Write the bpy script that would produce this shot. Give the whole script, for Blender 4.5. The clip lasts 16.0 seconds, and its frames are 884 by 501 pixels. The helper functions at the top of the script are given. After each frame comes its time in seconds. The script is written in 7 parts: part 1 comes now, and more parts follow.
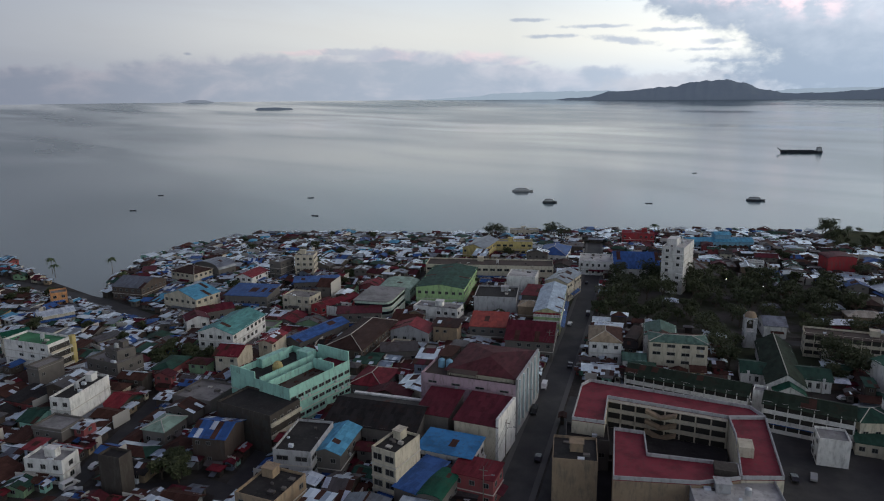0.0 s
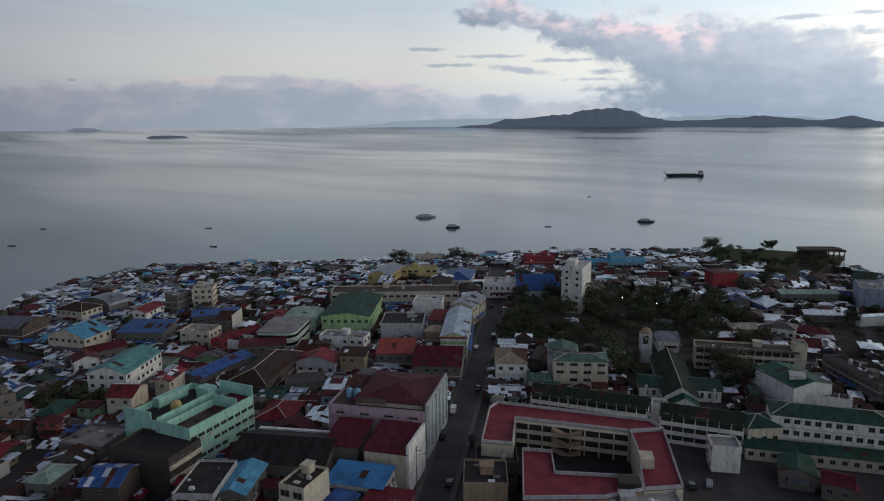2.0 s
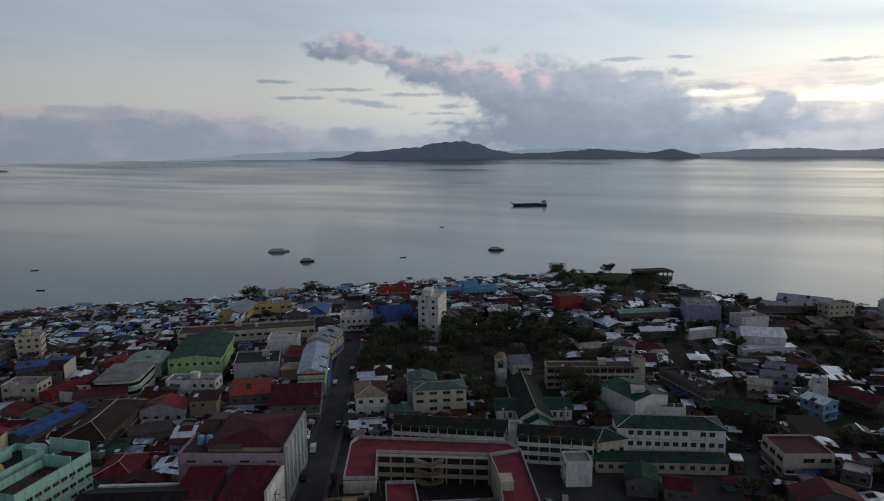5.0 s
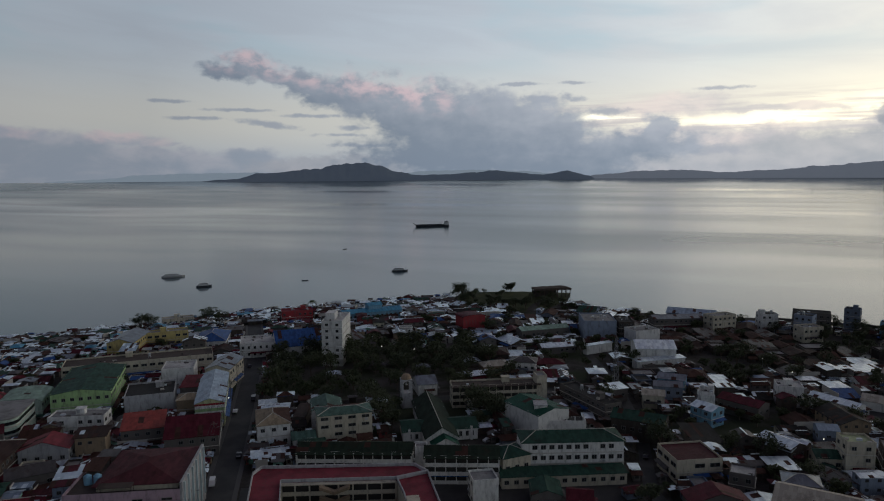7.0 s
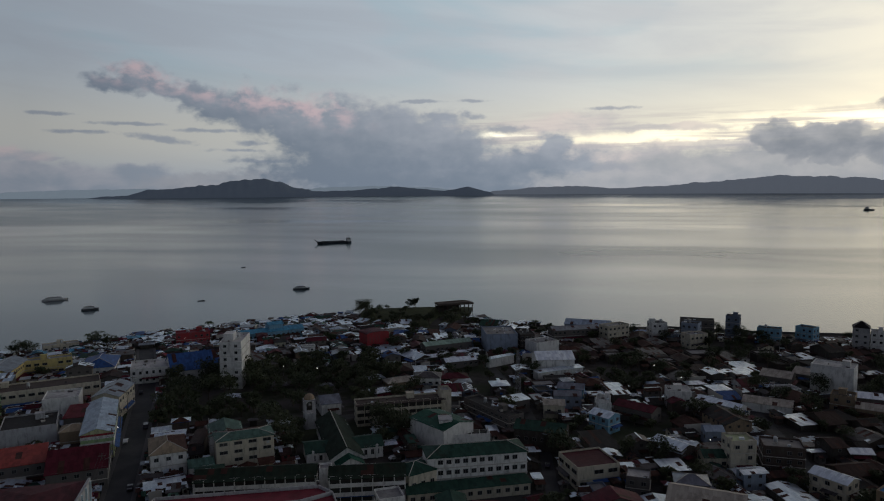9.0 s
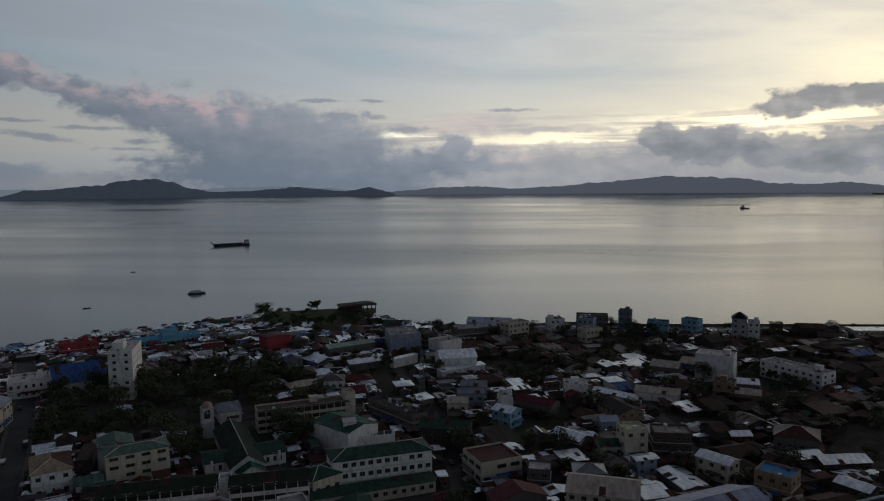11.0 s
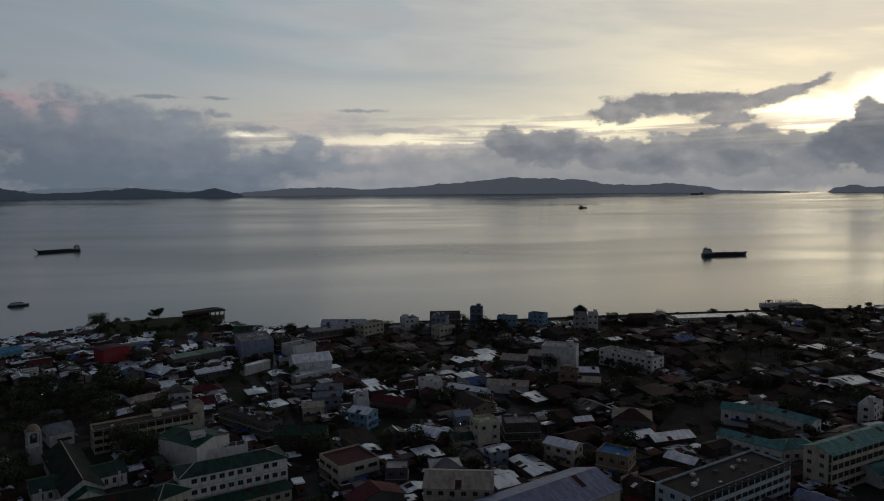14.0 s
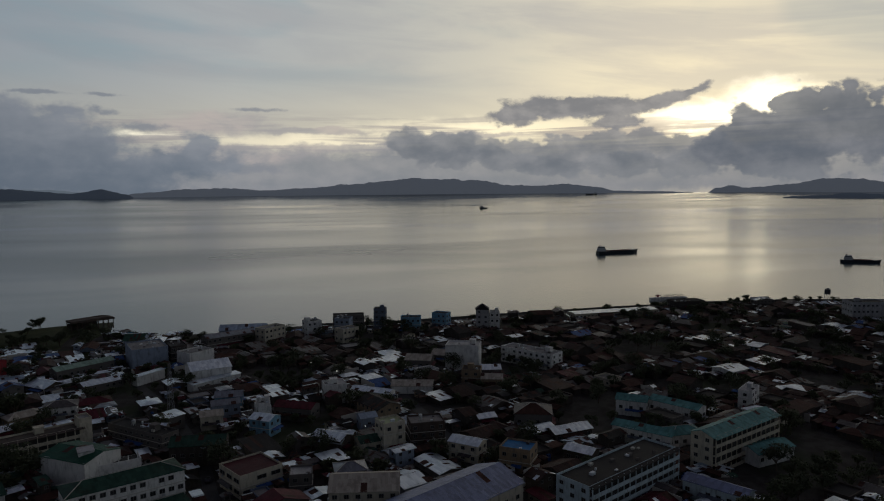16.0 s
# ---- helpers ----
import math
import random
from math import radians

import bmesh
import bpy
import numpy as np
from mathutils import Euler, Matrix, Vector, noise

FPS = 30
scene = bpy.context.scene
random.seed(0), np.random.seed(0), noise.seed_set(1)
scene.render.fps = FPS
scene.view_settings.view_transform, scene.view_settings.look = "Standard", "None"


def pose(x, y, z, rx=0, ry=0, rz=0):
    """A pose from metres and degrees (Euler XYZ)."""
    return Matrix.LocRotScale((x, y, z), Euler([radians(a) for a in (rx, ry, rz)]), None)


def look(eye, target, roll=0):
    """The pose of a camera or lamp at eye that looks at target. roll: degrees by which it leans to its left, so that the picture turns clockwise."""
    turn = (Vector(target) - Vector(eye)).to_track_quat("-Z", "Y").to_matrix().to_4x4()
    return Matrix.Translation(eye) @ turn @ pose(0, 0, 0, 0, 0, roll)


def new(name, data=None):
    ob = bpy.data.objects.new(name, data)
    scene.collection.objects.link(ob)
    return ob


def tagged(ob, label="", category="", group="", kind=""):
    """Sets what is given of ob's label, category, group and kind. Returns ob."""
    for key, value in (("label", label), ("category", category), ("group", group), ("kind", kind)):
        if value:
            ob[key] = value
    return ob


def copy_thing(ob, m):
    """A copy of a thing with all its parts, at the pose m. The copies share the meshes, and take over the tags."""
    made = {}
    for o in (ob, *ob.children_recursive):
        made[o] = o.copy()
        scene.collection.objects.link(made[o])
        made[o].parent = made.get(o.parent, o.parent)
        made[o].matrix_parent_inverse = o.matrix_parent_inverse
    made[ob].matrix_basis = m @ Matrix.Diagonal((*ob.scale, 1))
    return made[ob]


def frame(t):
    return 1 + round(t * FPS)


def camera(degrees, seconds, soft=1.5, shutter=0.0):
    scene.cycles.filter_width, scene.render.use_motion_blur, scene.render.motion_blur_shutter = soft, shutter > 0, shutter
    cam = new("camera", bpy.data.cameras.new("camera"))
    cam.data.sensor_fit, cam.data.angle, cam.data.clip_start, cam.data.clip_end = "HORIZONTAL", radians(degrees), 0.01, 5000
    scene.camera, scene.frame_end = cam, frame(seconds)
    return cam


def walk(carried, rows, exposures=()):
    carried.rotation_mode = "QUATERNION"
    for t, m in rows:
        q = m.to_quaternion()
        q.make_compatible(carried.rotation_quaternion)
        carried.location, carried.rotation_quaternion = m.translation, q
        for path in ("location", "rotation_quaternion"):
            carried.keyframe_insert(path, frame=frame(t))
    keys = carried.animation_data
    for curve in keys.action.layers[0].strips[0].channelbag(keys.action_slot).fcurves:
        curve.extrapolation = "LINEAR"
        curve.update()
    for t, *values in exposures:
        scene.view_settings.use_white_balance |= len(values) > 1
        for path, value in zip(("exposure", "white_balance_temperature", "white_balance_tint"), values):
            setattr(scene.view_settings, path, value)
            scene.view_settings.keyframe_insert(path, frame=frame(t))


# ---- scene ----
cam = camera(64.4, 16.0, soft=1.1)
EYE = (0.0, 0.0, 100.0)
# seconds, heading clockwise from +y, pitch, lean
PATH = [
    (0.0, -17.38, -12.73, -0.47),
    (0.5, -15.40, -12.24, -0.48),
    (1.0, -13.40, -11.74, -0.48),
    (1.5, -11.41, -11.17, -0.48),
    (2.0, -9.45, -10.63, -0.46),
    (2.5, -7.45, -10.03, -0.46),
    (3.0, -5.46, -9.47, -0.45),
    (3.5, -3.49, -8.91, -0.43),
    (4.0, -1.50, -8.47, -0.41),
    (4.2, -0.71, -8.34, -0.41),
    (6.3, 7.64, -7.48, -0.38),
    (6.5, 8.43, -7.20, -0.37),
    (7.0, 10.41, -6.44, -0.38),
    (7.5, 12.42, -5.78, -0.38),
    (8.0, 14.39, -5.36, -0.38),
    (8.5, 16.39, -5.18, -0.38),
    (9.0, 18.38, -5.18, -0.39),
    (9.2, 19.18, -5.18, -0.39),
    (11.3, 27.57, -5.21, -0.43),
    (11.5, 28.37, -5.21, -0.43),
    (12.0, 30.37, -5.21, -0.43),
    (12.5, 32.36, -5.22, -0.44),
    (13.0, 34.35, -5.23, -0.45),
    (13.5, 36.34, -5.23, -0.45),
    (14.0, 38.34, -5.22, -0.45),
    (14.5, 40.35, -5.22, -0.46),
    (15.0, 42.32, -5.22, -0.47),
    (15.5, 44.32, -5.22, -0.48),
    (16.0, 46.29, -5.22, -0.48),
]
EXPOSURES = [(0.0, 0.66), (2.0, 0.37), (4.0, 0.11), (7.0, -0.30), (9.0, -0.56), (12.5, -0.86), (16.0, -1.12)]
walk(cam, [(t, pose(*EYE, 90 + p, 0, -h) @ pose(0, 0, 0, 0, 0, r)) for t, h, p, r in PATH], EXPOSURES)

# ---- world: low sun behind cloud banks ----
SUN_AZ, SUN_EL = 68.0, 6.0


class Nodes:
    """Short hand for wiring shader nodes."""

    def __init__(self, tree):
        self.tree = tree
        tree.nodes.clear()

    def put(self, kind, **values):
        node = self.tree.nodes.new(kind)
        for key, value in values.items():
            if key == "operation":
                node.operation = value
            elif key == "blend_type":
                node.blend_type = value
            elif key == "data_type":
                node.data_type = value
        return node

    def wire(self, a, b):
        if hasattr(a, "is_output"):
            self.tree.links.new(a, b)
        else:
            b.default_value = a

    def math(self, op, a, b=0.0, c=0.0, clamp=False):
        node = self.put("ShaderNodeMath", operation=op)
        node.use_clamp = clamp
        for value, socket in zip((a, b, c), node.inputs):
            self.wire(value, socket)
        return node.outputs[0]

    def mix(self, f, a, b, how="MIX"):
        node = self.put("ShaderNodeMix", data_type="RGBA", blend_type=how)
        for value, socket in ((f, node.inputs[0]), (a, node.inputs[6]), (b, node.inputs[7])):
            if isinstance(value, tuple) and len(value) == 3:
                value = (*value, 1.0)
            self.wire(value, socket)
        return node.outputs[2]

    def noise(self, vector, scale, detail=4.0, rough=0.5, distortion=0.0):
        node = self.put("ShaderNodeTexNoise")
        if vector is not None:
            self.wire(vector, node.inputs["Vector"])
        for key, value in (("Scale", scale), ("Detail", detail), ("Roughness", rough), ("Distortion", distortion)):
            node.inputs[key].default_value = value
        return node.outputs["Fac"]

    def ramp(self, f, stops, soft=False):
        node = self.put("ShaderNodeValToRGB")
        node.color_ramp.interpolation = "EASE" if soft else "LINEAR"
        for i, (at, value) in enumerate(stops):
            e = node.color_ramp.elements[i] if i < 2 else node.color_ramp.elements.new(at)
            e.position = at
            e.color = (*value, 1.0) if isinstance(value, tuple) else (value, value, value, 1.0)
        self.wire(f, node.inputs[0])
        return node.outputs[0]

    def step(self, x, lo, hi):
        node = self.put("ShaderNodeMapRange")
        node.interpolation_type = "SMOOTHSTEP"
        for value, socket in zip((x, lo, hi, 0.0, 1.0), node.inputs):
            self.wire(value, socket)
        return node.outputs[0]

    def vector(self, x, y, z):
        node = self.put("ShaderNodeCombineXYZ")
        for value, socket in zip((x, y, z), node.inputs):
            self.wire(value, socket)
        return node.outputs[0]


def make_world():
    world = bpy.data.worlds.new("world")
    scene.world = world
    world.use_nodes = True
    n = Nodes(world.node_tree)
    coord = n.put("ShaderNodeTexCoord")
    sep = n.put("ShaderNodeSeparateXYZ")
    n.wire(coord.outputs["Generated"], sep.inputs[0])
    x, y, z = sep.outputs
    az = n.math("MULTIPLY", n.math("ARCTAN2", x, y), 57.2958)
    el = n.math("MULTIPLY", n.math("ARCSINE", z), 57.2958)
    sky = n.put("ShaderNodeTexSky")
    sky.sky_type = "NISHITA"
    sky.sun_disc = False
    sky.sun_elevation = radians(SUN_EL)
    sky.sun_rotation = radians(SUN_AZ)
    sky.altitude, sky.air_density, sky.dust_density, sky.ozone_density = 10, 1.2, 3.0, 2.0
    clear = n.mix(1.0, sky.outputs[0], (0.03, 0.03, 0.03), "MULTIPLY")

    # nearness to the sun's side of the sky
    sx, sy, sz = (math.sin(radians(SUN_AZ)) * math.cos(radians(SUN_EL)), math.cos(radians(SUN_AZ)) * math.cos(radians(SUN_EL)), math.sin(radians(SUN_EL)))
    dot = n.math("ADD", n.math("ADD", n.math("MULTIPLY", x, sx), n.math("MULTIPLY", y, sy)), n.math("MULTIPLY", z, sz))
    near = n.math("POWER", n.math("MAXIMUM", dot, 0.0), 6.5)
    close = n.math("POWER", n.math("MAXIMUM", dot, 0.0), 34.0)
    low = n.math("EXPONENT", n.math("MULTIPLY", n.math("ABSOLUTE", el), -0.11))

    # high veil of thin cloud
    flow = n.vector(n.math("MULTIPLY", az, 0.05), n.math("MULTIPLY", el, 0.16), 0.3)
    streak = n.vector(n.math("MULTIPLY", az, 0.028), n.math("ADD", n.math("MULTIPLY", el, 0.20), n.math("MULTIPLY", az, 0.020)), 1.7)
    veil = n.mix(near, (0.62, 0.71, 0.80), (1.33, 1.26, 1.06))
    veil = n.mix(n.math("MULTIPLY", close, low), veil, (3.3, 2.75, 1.60))
    veil = n.mix(n.math("MULTIPLY", n.step(n.noise(streak, 1.8, 7.0, 0.56, 0.6), 0.36, 0.66), 0.55), veil, n.mix(near, (0.55, 0.61, 0.69), (0.92, 0.90, 0.90)))
    patch = n.noise(n.vector(n.math("MULTIPLY", az, 0.03), n.math("ADD", n.math("MULTIPLY", el, 0.10), n.math("MULTIPLY", az, 0.012)), 9.0), 1.5, 4.0, 0.5, 0.5)
    veil = n.mix(n.math("MULTIPLY", n.math("MULTIPLY", n.step(patch, 0.46, 0.62), n.step(el, 6.0, 11.0)), n.math("SUBTRACT", 0.75, n.math("MULTIPLY", near, 0.5))), veil, (0.50, 0.69, 0.79))
    warm = n.math("MULTIPLY", n.step(az, -75.0, -5.0), n.math("EXPONENT", n.math("MULTIPLY", n.math("POWER", n.math("SUBTRACT", el, 3.6), 2.0), -0.075)))
    veil = n.mix(n.math("MULTIPLY", warm, 0.72), veil, n.mix(near, (0.94, 0.90, 0.76), (1.9, 1.7, 1.2)))
    colour = n.mix(0.93, clear, veil)

    # span of headings over which the sky is laid out
    u = n.math("DIVIDE", n.math("ADD", az, 60.0), 150.0, clamp=True)

    # swelling and frayed edges shared by all clouds
    fine = n.noise(n.vector(n.math("MULTIPLY", az, 0.5), n.math("MULTIPLY", el, 0.8), 4.0), 1.5, 7.0, 0.6)
    puff = n.noise(n.vector(n.math("MULTIPLY", az, 0.22), n.math("MULTIPLY", el, 0.34), 0.0), 2.0, 8.0, 0.58, 0.2)
    wave = n.noise(n.vector(n.math("MULTIPLY", az, 0.16), n.math("MULTIPLY", el, 0.26), 6.0), 2.0, 6.0, 0.55)
    shape = n.noise(n.vector(n.math("MULTIPLY", az, 0.13), n.math("MULTIPLY", el, 0.30), 2.0), 1.6, 6.0, 0.55, 0.4)
    lumps = []
    for scale, amount, size in ((0.42, 1.0, 0.55), (0.95, 0.62, 1.15), (2.1, 0.30, 2.4)):
        cell = n.put("ShaderNodeTexVoronoi")
        cell.feature = "SMOOTH_F1"
        cell.inputs["Scale"].default_value = 1.0
        cell.inputs["Smoothness"].default_value = 0.25
        drift = n.math("MULTIPLY", n.math("SUBTRACT", fine, 0.5), 0.8)
        n.wire(n.vector(n.math("ADD", n.math("MULTIPLY", az, scale), drift), n.math("MULTIPLY", el, size), size), cell.inputs["Vector"])
        lumps.append(n.math("MULTIPLY", n.math("SUBTRACT", 0.42, cell.outputs["Distance"]), amount))
    heap = n.math("ADD", n.math("ADD", lumps[0], lumps[1]), lumps[2])

    # billows: brighter on the side of each swelling that faces the sun
    def billow(da, de):
        at = n.vector(n.math("MULTIPLY", n.math("ADD", az, da), 0.34), n.math("MULTIPLY", n.math("ADD", el, de), 0.5), 5.1)
        return n.noise(at, 1.0, 6.0, 0.54, 0.25)

    relief = n.math("MULTIPLY", n.math("SUBTRACT", billow(0.0, 0.0), billow(0.45, 0.45)), 2.0)

    def clouds(rows, sway=0.0, lift=0.0, join=0.25, grow=1.3):
        """How deep inside a group of cloud bodies a direction lies: heading, height, half sizes and slope of each, in degrees."""
        a = n.math("ADD", az, n.math("MULTIPLY", n.math("SUBTRACT", wave, 0.5), 2.6 * sway))
        e = n.math("ADD", el, n.math("MULTIPLY", n.math("SUBTRACT", puff, 0.5), 1.7 * lift))
        best = None
        for ca, ce, ra, re, slope in rows:
            da = n.math("SUBTRACT", a, ca)
            de = n.math("SUBTRACT", n.math("SUBTRACT", e, ce), n.math("MULTIPLY", da, slope)) if slope else n.math("SUBTRACT", e, ce)
            p, q = n.math("DIVIDE", da, ra * grow), n.math("DIVIDE", de, re * grow)
            inside = n.math("SUBTRACT", 1.0, n.math("SQRT", n.math("MULTIPLY_ADD", p, p, n.math("MULTIPLY", q, q))))
            best = inside if best is None else n.math("SMOOTH_MAX", best, inside, join)
        return best

    # bright gaps where the sun stands behind the banks
    for rows, power, tint in (
        ([(66.8, 5.0, 3.0, 0.65, 0.0), (71.2, 6.0, 2.0, 0.9, 0.0)], 3.6, (1.0, 0.90, 0.66)),
        ([(48.5, 4.6, 6.0, 0.5, 0.0), (60.5, 3.8, 0.7, 0.5, 0.0), (36.3, 3.6, 7.0, 0.45, 0.0)], 0.85, (1.0, 0.86, 0.52)),
        ([(23.4, 3.95, 1.7, 0.2, 0.0)], 1.2, (1.0, 0.92, 0.66)),
    ):
        open_sky = n.step(clouds(rows, 1.5, 0.9, 0.5, 2.4), 0.0, 1.0)
        colour = n.mix(open_sky, colour, n.mix(1.0, colour, tuple(power * c for c in tint), "ADD"))

    # long thin streaks, grey and peach, on the sun's side
    thin = n.noise(n.vector(n.math("MULTIPLY", az, 0.075), n.math("ADD", n.math("MULTIPLY", el, 1.5), n.math("MULTIPLY", az, -0.02)), 2.2), 1.0, 5.0, 0.55, 0.3)
    zone = n.math("MULTIPLY", n.math("MULTIPLY", n.step(az, 10.0, 24.0), n.step(el, 1.6, 3.0)), n.math("SUBTRACT", 1.0, n.step(el, 4.4, 6.4)))
    colour = n.mix(n.math("MULTIPLY", n.math("MULTIPLY", n.step(thin, 0.46, 0.60), zone), 0.75), colour, n.mix(close, (0.60, 0.56, 0.58), (0.90, 0.76, 0.64)))

    # mist lying on the horizon
    colour = n.mix(n.math("MULTIPLY", n.math("EXPONENT", n.math("MULTIPLY", n.math("ABSOLUTE", el), -0.45)), 0.85), colour, n.mix(near, (0.43, 0.495, 0.585), (0.60, 0.585, 0.60)))

    # soft haze heaps along the far left horizon, with a few pink-edged streaks over them
    west = clouds([(-46.0, -0.4, 14.0, 1.1, 0.0), (-26.0, -0.4, 14.0, 1.2, 0.0), (-7.0, -0.4, 10.0, 0.9, 0.0), (-48.0, 0.6, 4.0, 1.1, 0.0), (-41.3, 0.56, 3.0, 1.1, 0.0), (-36.5, 1.1, 3.6, 1.2, 0.0), (-31.3, 1.5, 3.6, 1.0, 0.0), (-26.0, 1.4, 3.6, 1.0, 0.0), (-21.2, 2.0, 2.8, 1.0, 0.0), (-17.5, 1.5, 3.6, 1.1, 0.0), (-12.0, 0.8, 4.6, 0.95, 0.0), (-4.8, 0.95, 2.0, 0.75, 0.0)], 1.0, 0.9, 0.5, 1.65)
    west = n.math("ADD", west, n.math("ADD", n.math("MULTIPLY", heap, 0.16), n.math("MULTIPLY", n.math("SUBTRACT", fine, 0.5), 0.35)))
    tint = n.mix(n.step(n.math("ADD", west, n.math("MULTIPLY", n.math("SUBTRACT", shape, 0.5), 2.4)), -0.3, 0.9), (0.56, 0.57, 0.625), (0.37, 0.43, 0.515))
    colour = n.mix(n.math("MULTIPLY", n.step(west, 0.0, 0.42), 0.92), colour, tint)
    brim = clouds([(-26.3, 3.05, 3.4, 0.22, 0.0), (-21.5, 2.85, 3.0, 0.42, -0.05), (-13.3, 2.5, 2.9, 0.45, -0.06), (-10.9, 2.18, 1.3, 0.14, 0.0)], 0.8, 0.5)
    colour = n.mix(n.math("MULTIPLY", n.step(n.math("ADD", brim, n.math("MULTIPLY", n.math("SUBTRACT", fine, 0.5), 0.8)), -0.1, 0.5), 0.72), colour, n.mix(n.step(shape, 0.42, 0.62), (0.46, 0.50, 0.58), (0.78, 0.66, 0.68)))

    # low grey bank between the mountains and the bright streaks
    low_bank = clouds([(2.0, 0.4, 6.0, 0.8, 0.0), (22.0, 0.9, 9.0, 1.3, 0.0), (33.0, 1.1, 9.0, 1.6, 0.0), (45.0, 1.0, 9.0, 1.7, 0.0), (58.0, 0.9, 10.0, 1.8, 0.0), (74.0, 0.9, 12.0, 1.8, 0.0)], 1.5, 1.4, 0.4)
    low_tint = n.mix(n.step(n.math("ADD", relief, n.math("MULTIPLY", n.math("SUBTRACT", shape, 0.5), 2.0)), -0.8, 0.8), (0.36, 0.40, 0.46), (0.52, 0.53, 0.57))
    colour = n.mix(n.math("MULTIPLY", n.step(n.math("ADD", low_bank, n.math("MULTIPLY", n.math("SUBTRACT", fine, 0.5), 0.5)), -0.15, 0.40), 0.85), colour, low_tint)
    pale = clouds([(28.6, 4.9, 4.0, 0.8, 0.0), (36.3, 4.45, 5.0, 0.26, 0.0), (38.0, 3.1, 5.6, 0.34, 0.0), (49.4, 4.1, 3.3, 0.2, 0.0), (30.0, 2.6, 6.0, 0.7, 0.0)], 1.4, 0.7)
    colour = n.mix(n.math("MULTIPLY", n.step(n.math("ADD", pale, n.math("MULTIPLY", n.math("SUBTRACT", fine, 0.5), 0.9)), -0.15, 0.55), 0.7), colour, n.mix(n.step(shape, 0.40, 0.62), (0.60, 0.59, 0.62), (0.86, 0.77, 0.74)))

    # small dark lens clouds
    lens = clouds([(-8.7, 4.14, 1.8, 0.15, 0.0), (-3.3, 3.74, 2.2, 0.28, -0.12), (2.4, 2.93, 1.9, 0.15, 0.0), (-5.2, 4.79, 2.9, 0.14, 0.0), (-10.6, 5.38, 1.4, 0.13, 0.0), (0.4, 4.42, 2.6, 0.15, 0.0), (3.3, 3.5, 1.2, 0.2, 0.0), (4.4, 2.1, 2.3, 0.16, 0.0), (18.4, 5.65, 3.1, 0.28, 0.0), (31.7, 6.03, 1.8, 0.15, 0.0), (-36.3, 2.92, 0.3, 0.12, 0.0), (20.9, 6.82, 1.3, 0.14, 0.0), (16.6, 6.8, 1.8, 0.13, 0.0), (32.0, 1.45, 1.9, 0.4, 0.0), (23.4, 4.6, 2.0, 0.3, 0.0)], 0.8, 0.22, 0.1, 1.35)
    lens = n.math("MULTIPLY", n.step(n.math("ADD", lens, n.math("MULTIPLY", n.math("SUBTRACT", fine, 0.5), 2.0)), -0.05, 0.75), 0.8)
    colour = n.mix(lens, colour, n.mix(near, (0.38, 0.43, 0.51), (0.52, 0.50, 0.53)))

    # diagonal bank with lit, pink-edged tops
    bank = clouds([(-2.4, 7.1, 2.4, 0.6, -0.3), (-4.6, 8.2, 1.9, 0.95, -0.1), (-6.1, 7.55, 1.5, 0.5, -0.2), (0.5, 6.3, 2.6, 1.0, -0.35), (4.0, 5.9, 2.7, 1.5, -0.2), (7.1, 4.85, 3.4, 2.1, -0.3), (11.2, 3.98, 4.3, 2.6, -0.2), (15.7, 3.4, 4.0, 2.5, -0.2), (19.1, 2.7, 2.8, 2.6, 0.0), (13.0, 1.4, 8.0, 2.0, 0.0), (20.7, 0.8, 5.3, 1.5, 0.0), (27.5, 3.1, 1.1, 1.1, 0.0), (25.8, 1.9, 4.2, 1.0, 0.0)], 1.4, 1.0, 0.35, 1.42)
    bank = n.math("ADD", bank, n.math("ADD", n.math("MULTIPLY", heap, 0.25), n.math("MULTIPLY", n.math("SUBTRACT", fine, 0.5), 0.8)))
    tops = n.math("SUBTRACT", el, n.math("SUBTRACT", 7.4, n.math("MULTIPLY", az, 0.18)))
    lit = n.math("ADD", n.math("ADD", n.math("MULTIPLY", relief, 0.9), n.math("MULTIPLY", tops, 0.42)), n.math("ADD", n.math("MULTIPLY", n.math("SUBTRACT", shape, 0.5), 2.0), n.math("MULTIPLY", heap, 0.5)))
    body = n.mix(n.step(lit, -2.0, 1.6), (0.235, 0.295, 0.38), (0.46, 0.505, 0.58))
    pink = n.math("MULTIPLY", n.step(tops, -1.5, 0.1), n.math("SUBTRACT", 1.0, n.step(az, 9.0, 14.0)))
    pink = n.math("MULTIPLY", pink, n.step(n.math("ADD", puff, n.math("MULTIPLY", relief, 0.25)), 0.40, 0.64))
    body = n.mix(n.math("MULTIPLY", pink, 0.68), body, (0.93, 0.69, 0.71))
    colour = n.mix(n.math("MULTIPLY", n.step(bank, -0.10, 0.45), 0.94), colour, body)

    # heaped bank under the sun: a paler row behind, a darker one before it
    behind = [(43.5, 3.9, 1.3, 0.75, 0.0), (45.3, 3.0, 2.1, 1.2, 0.0), (47.5, 2.8, 2.1, 1.3, 0.0), (50.3, 2.8, 1.4, 1.0, 0.0), (53.0, 2.4, 2.7, 1.1, 0.0), (56.1, 2.3, 2.7, 1.4, 0.0), (58.8, 2.7, 3.0, 1.3, 0.0), (61.8, 3.0, 2.5, 1.2, 0.0), (64.3, 2.8, 2.0, 1.0, 0.0), (66.7, 2.7, 2.0, 1.0, 0.0)]
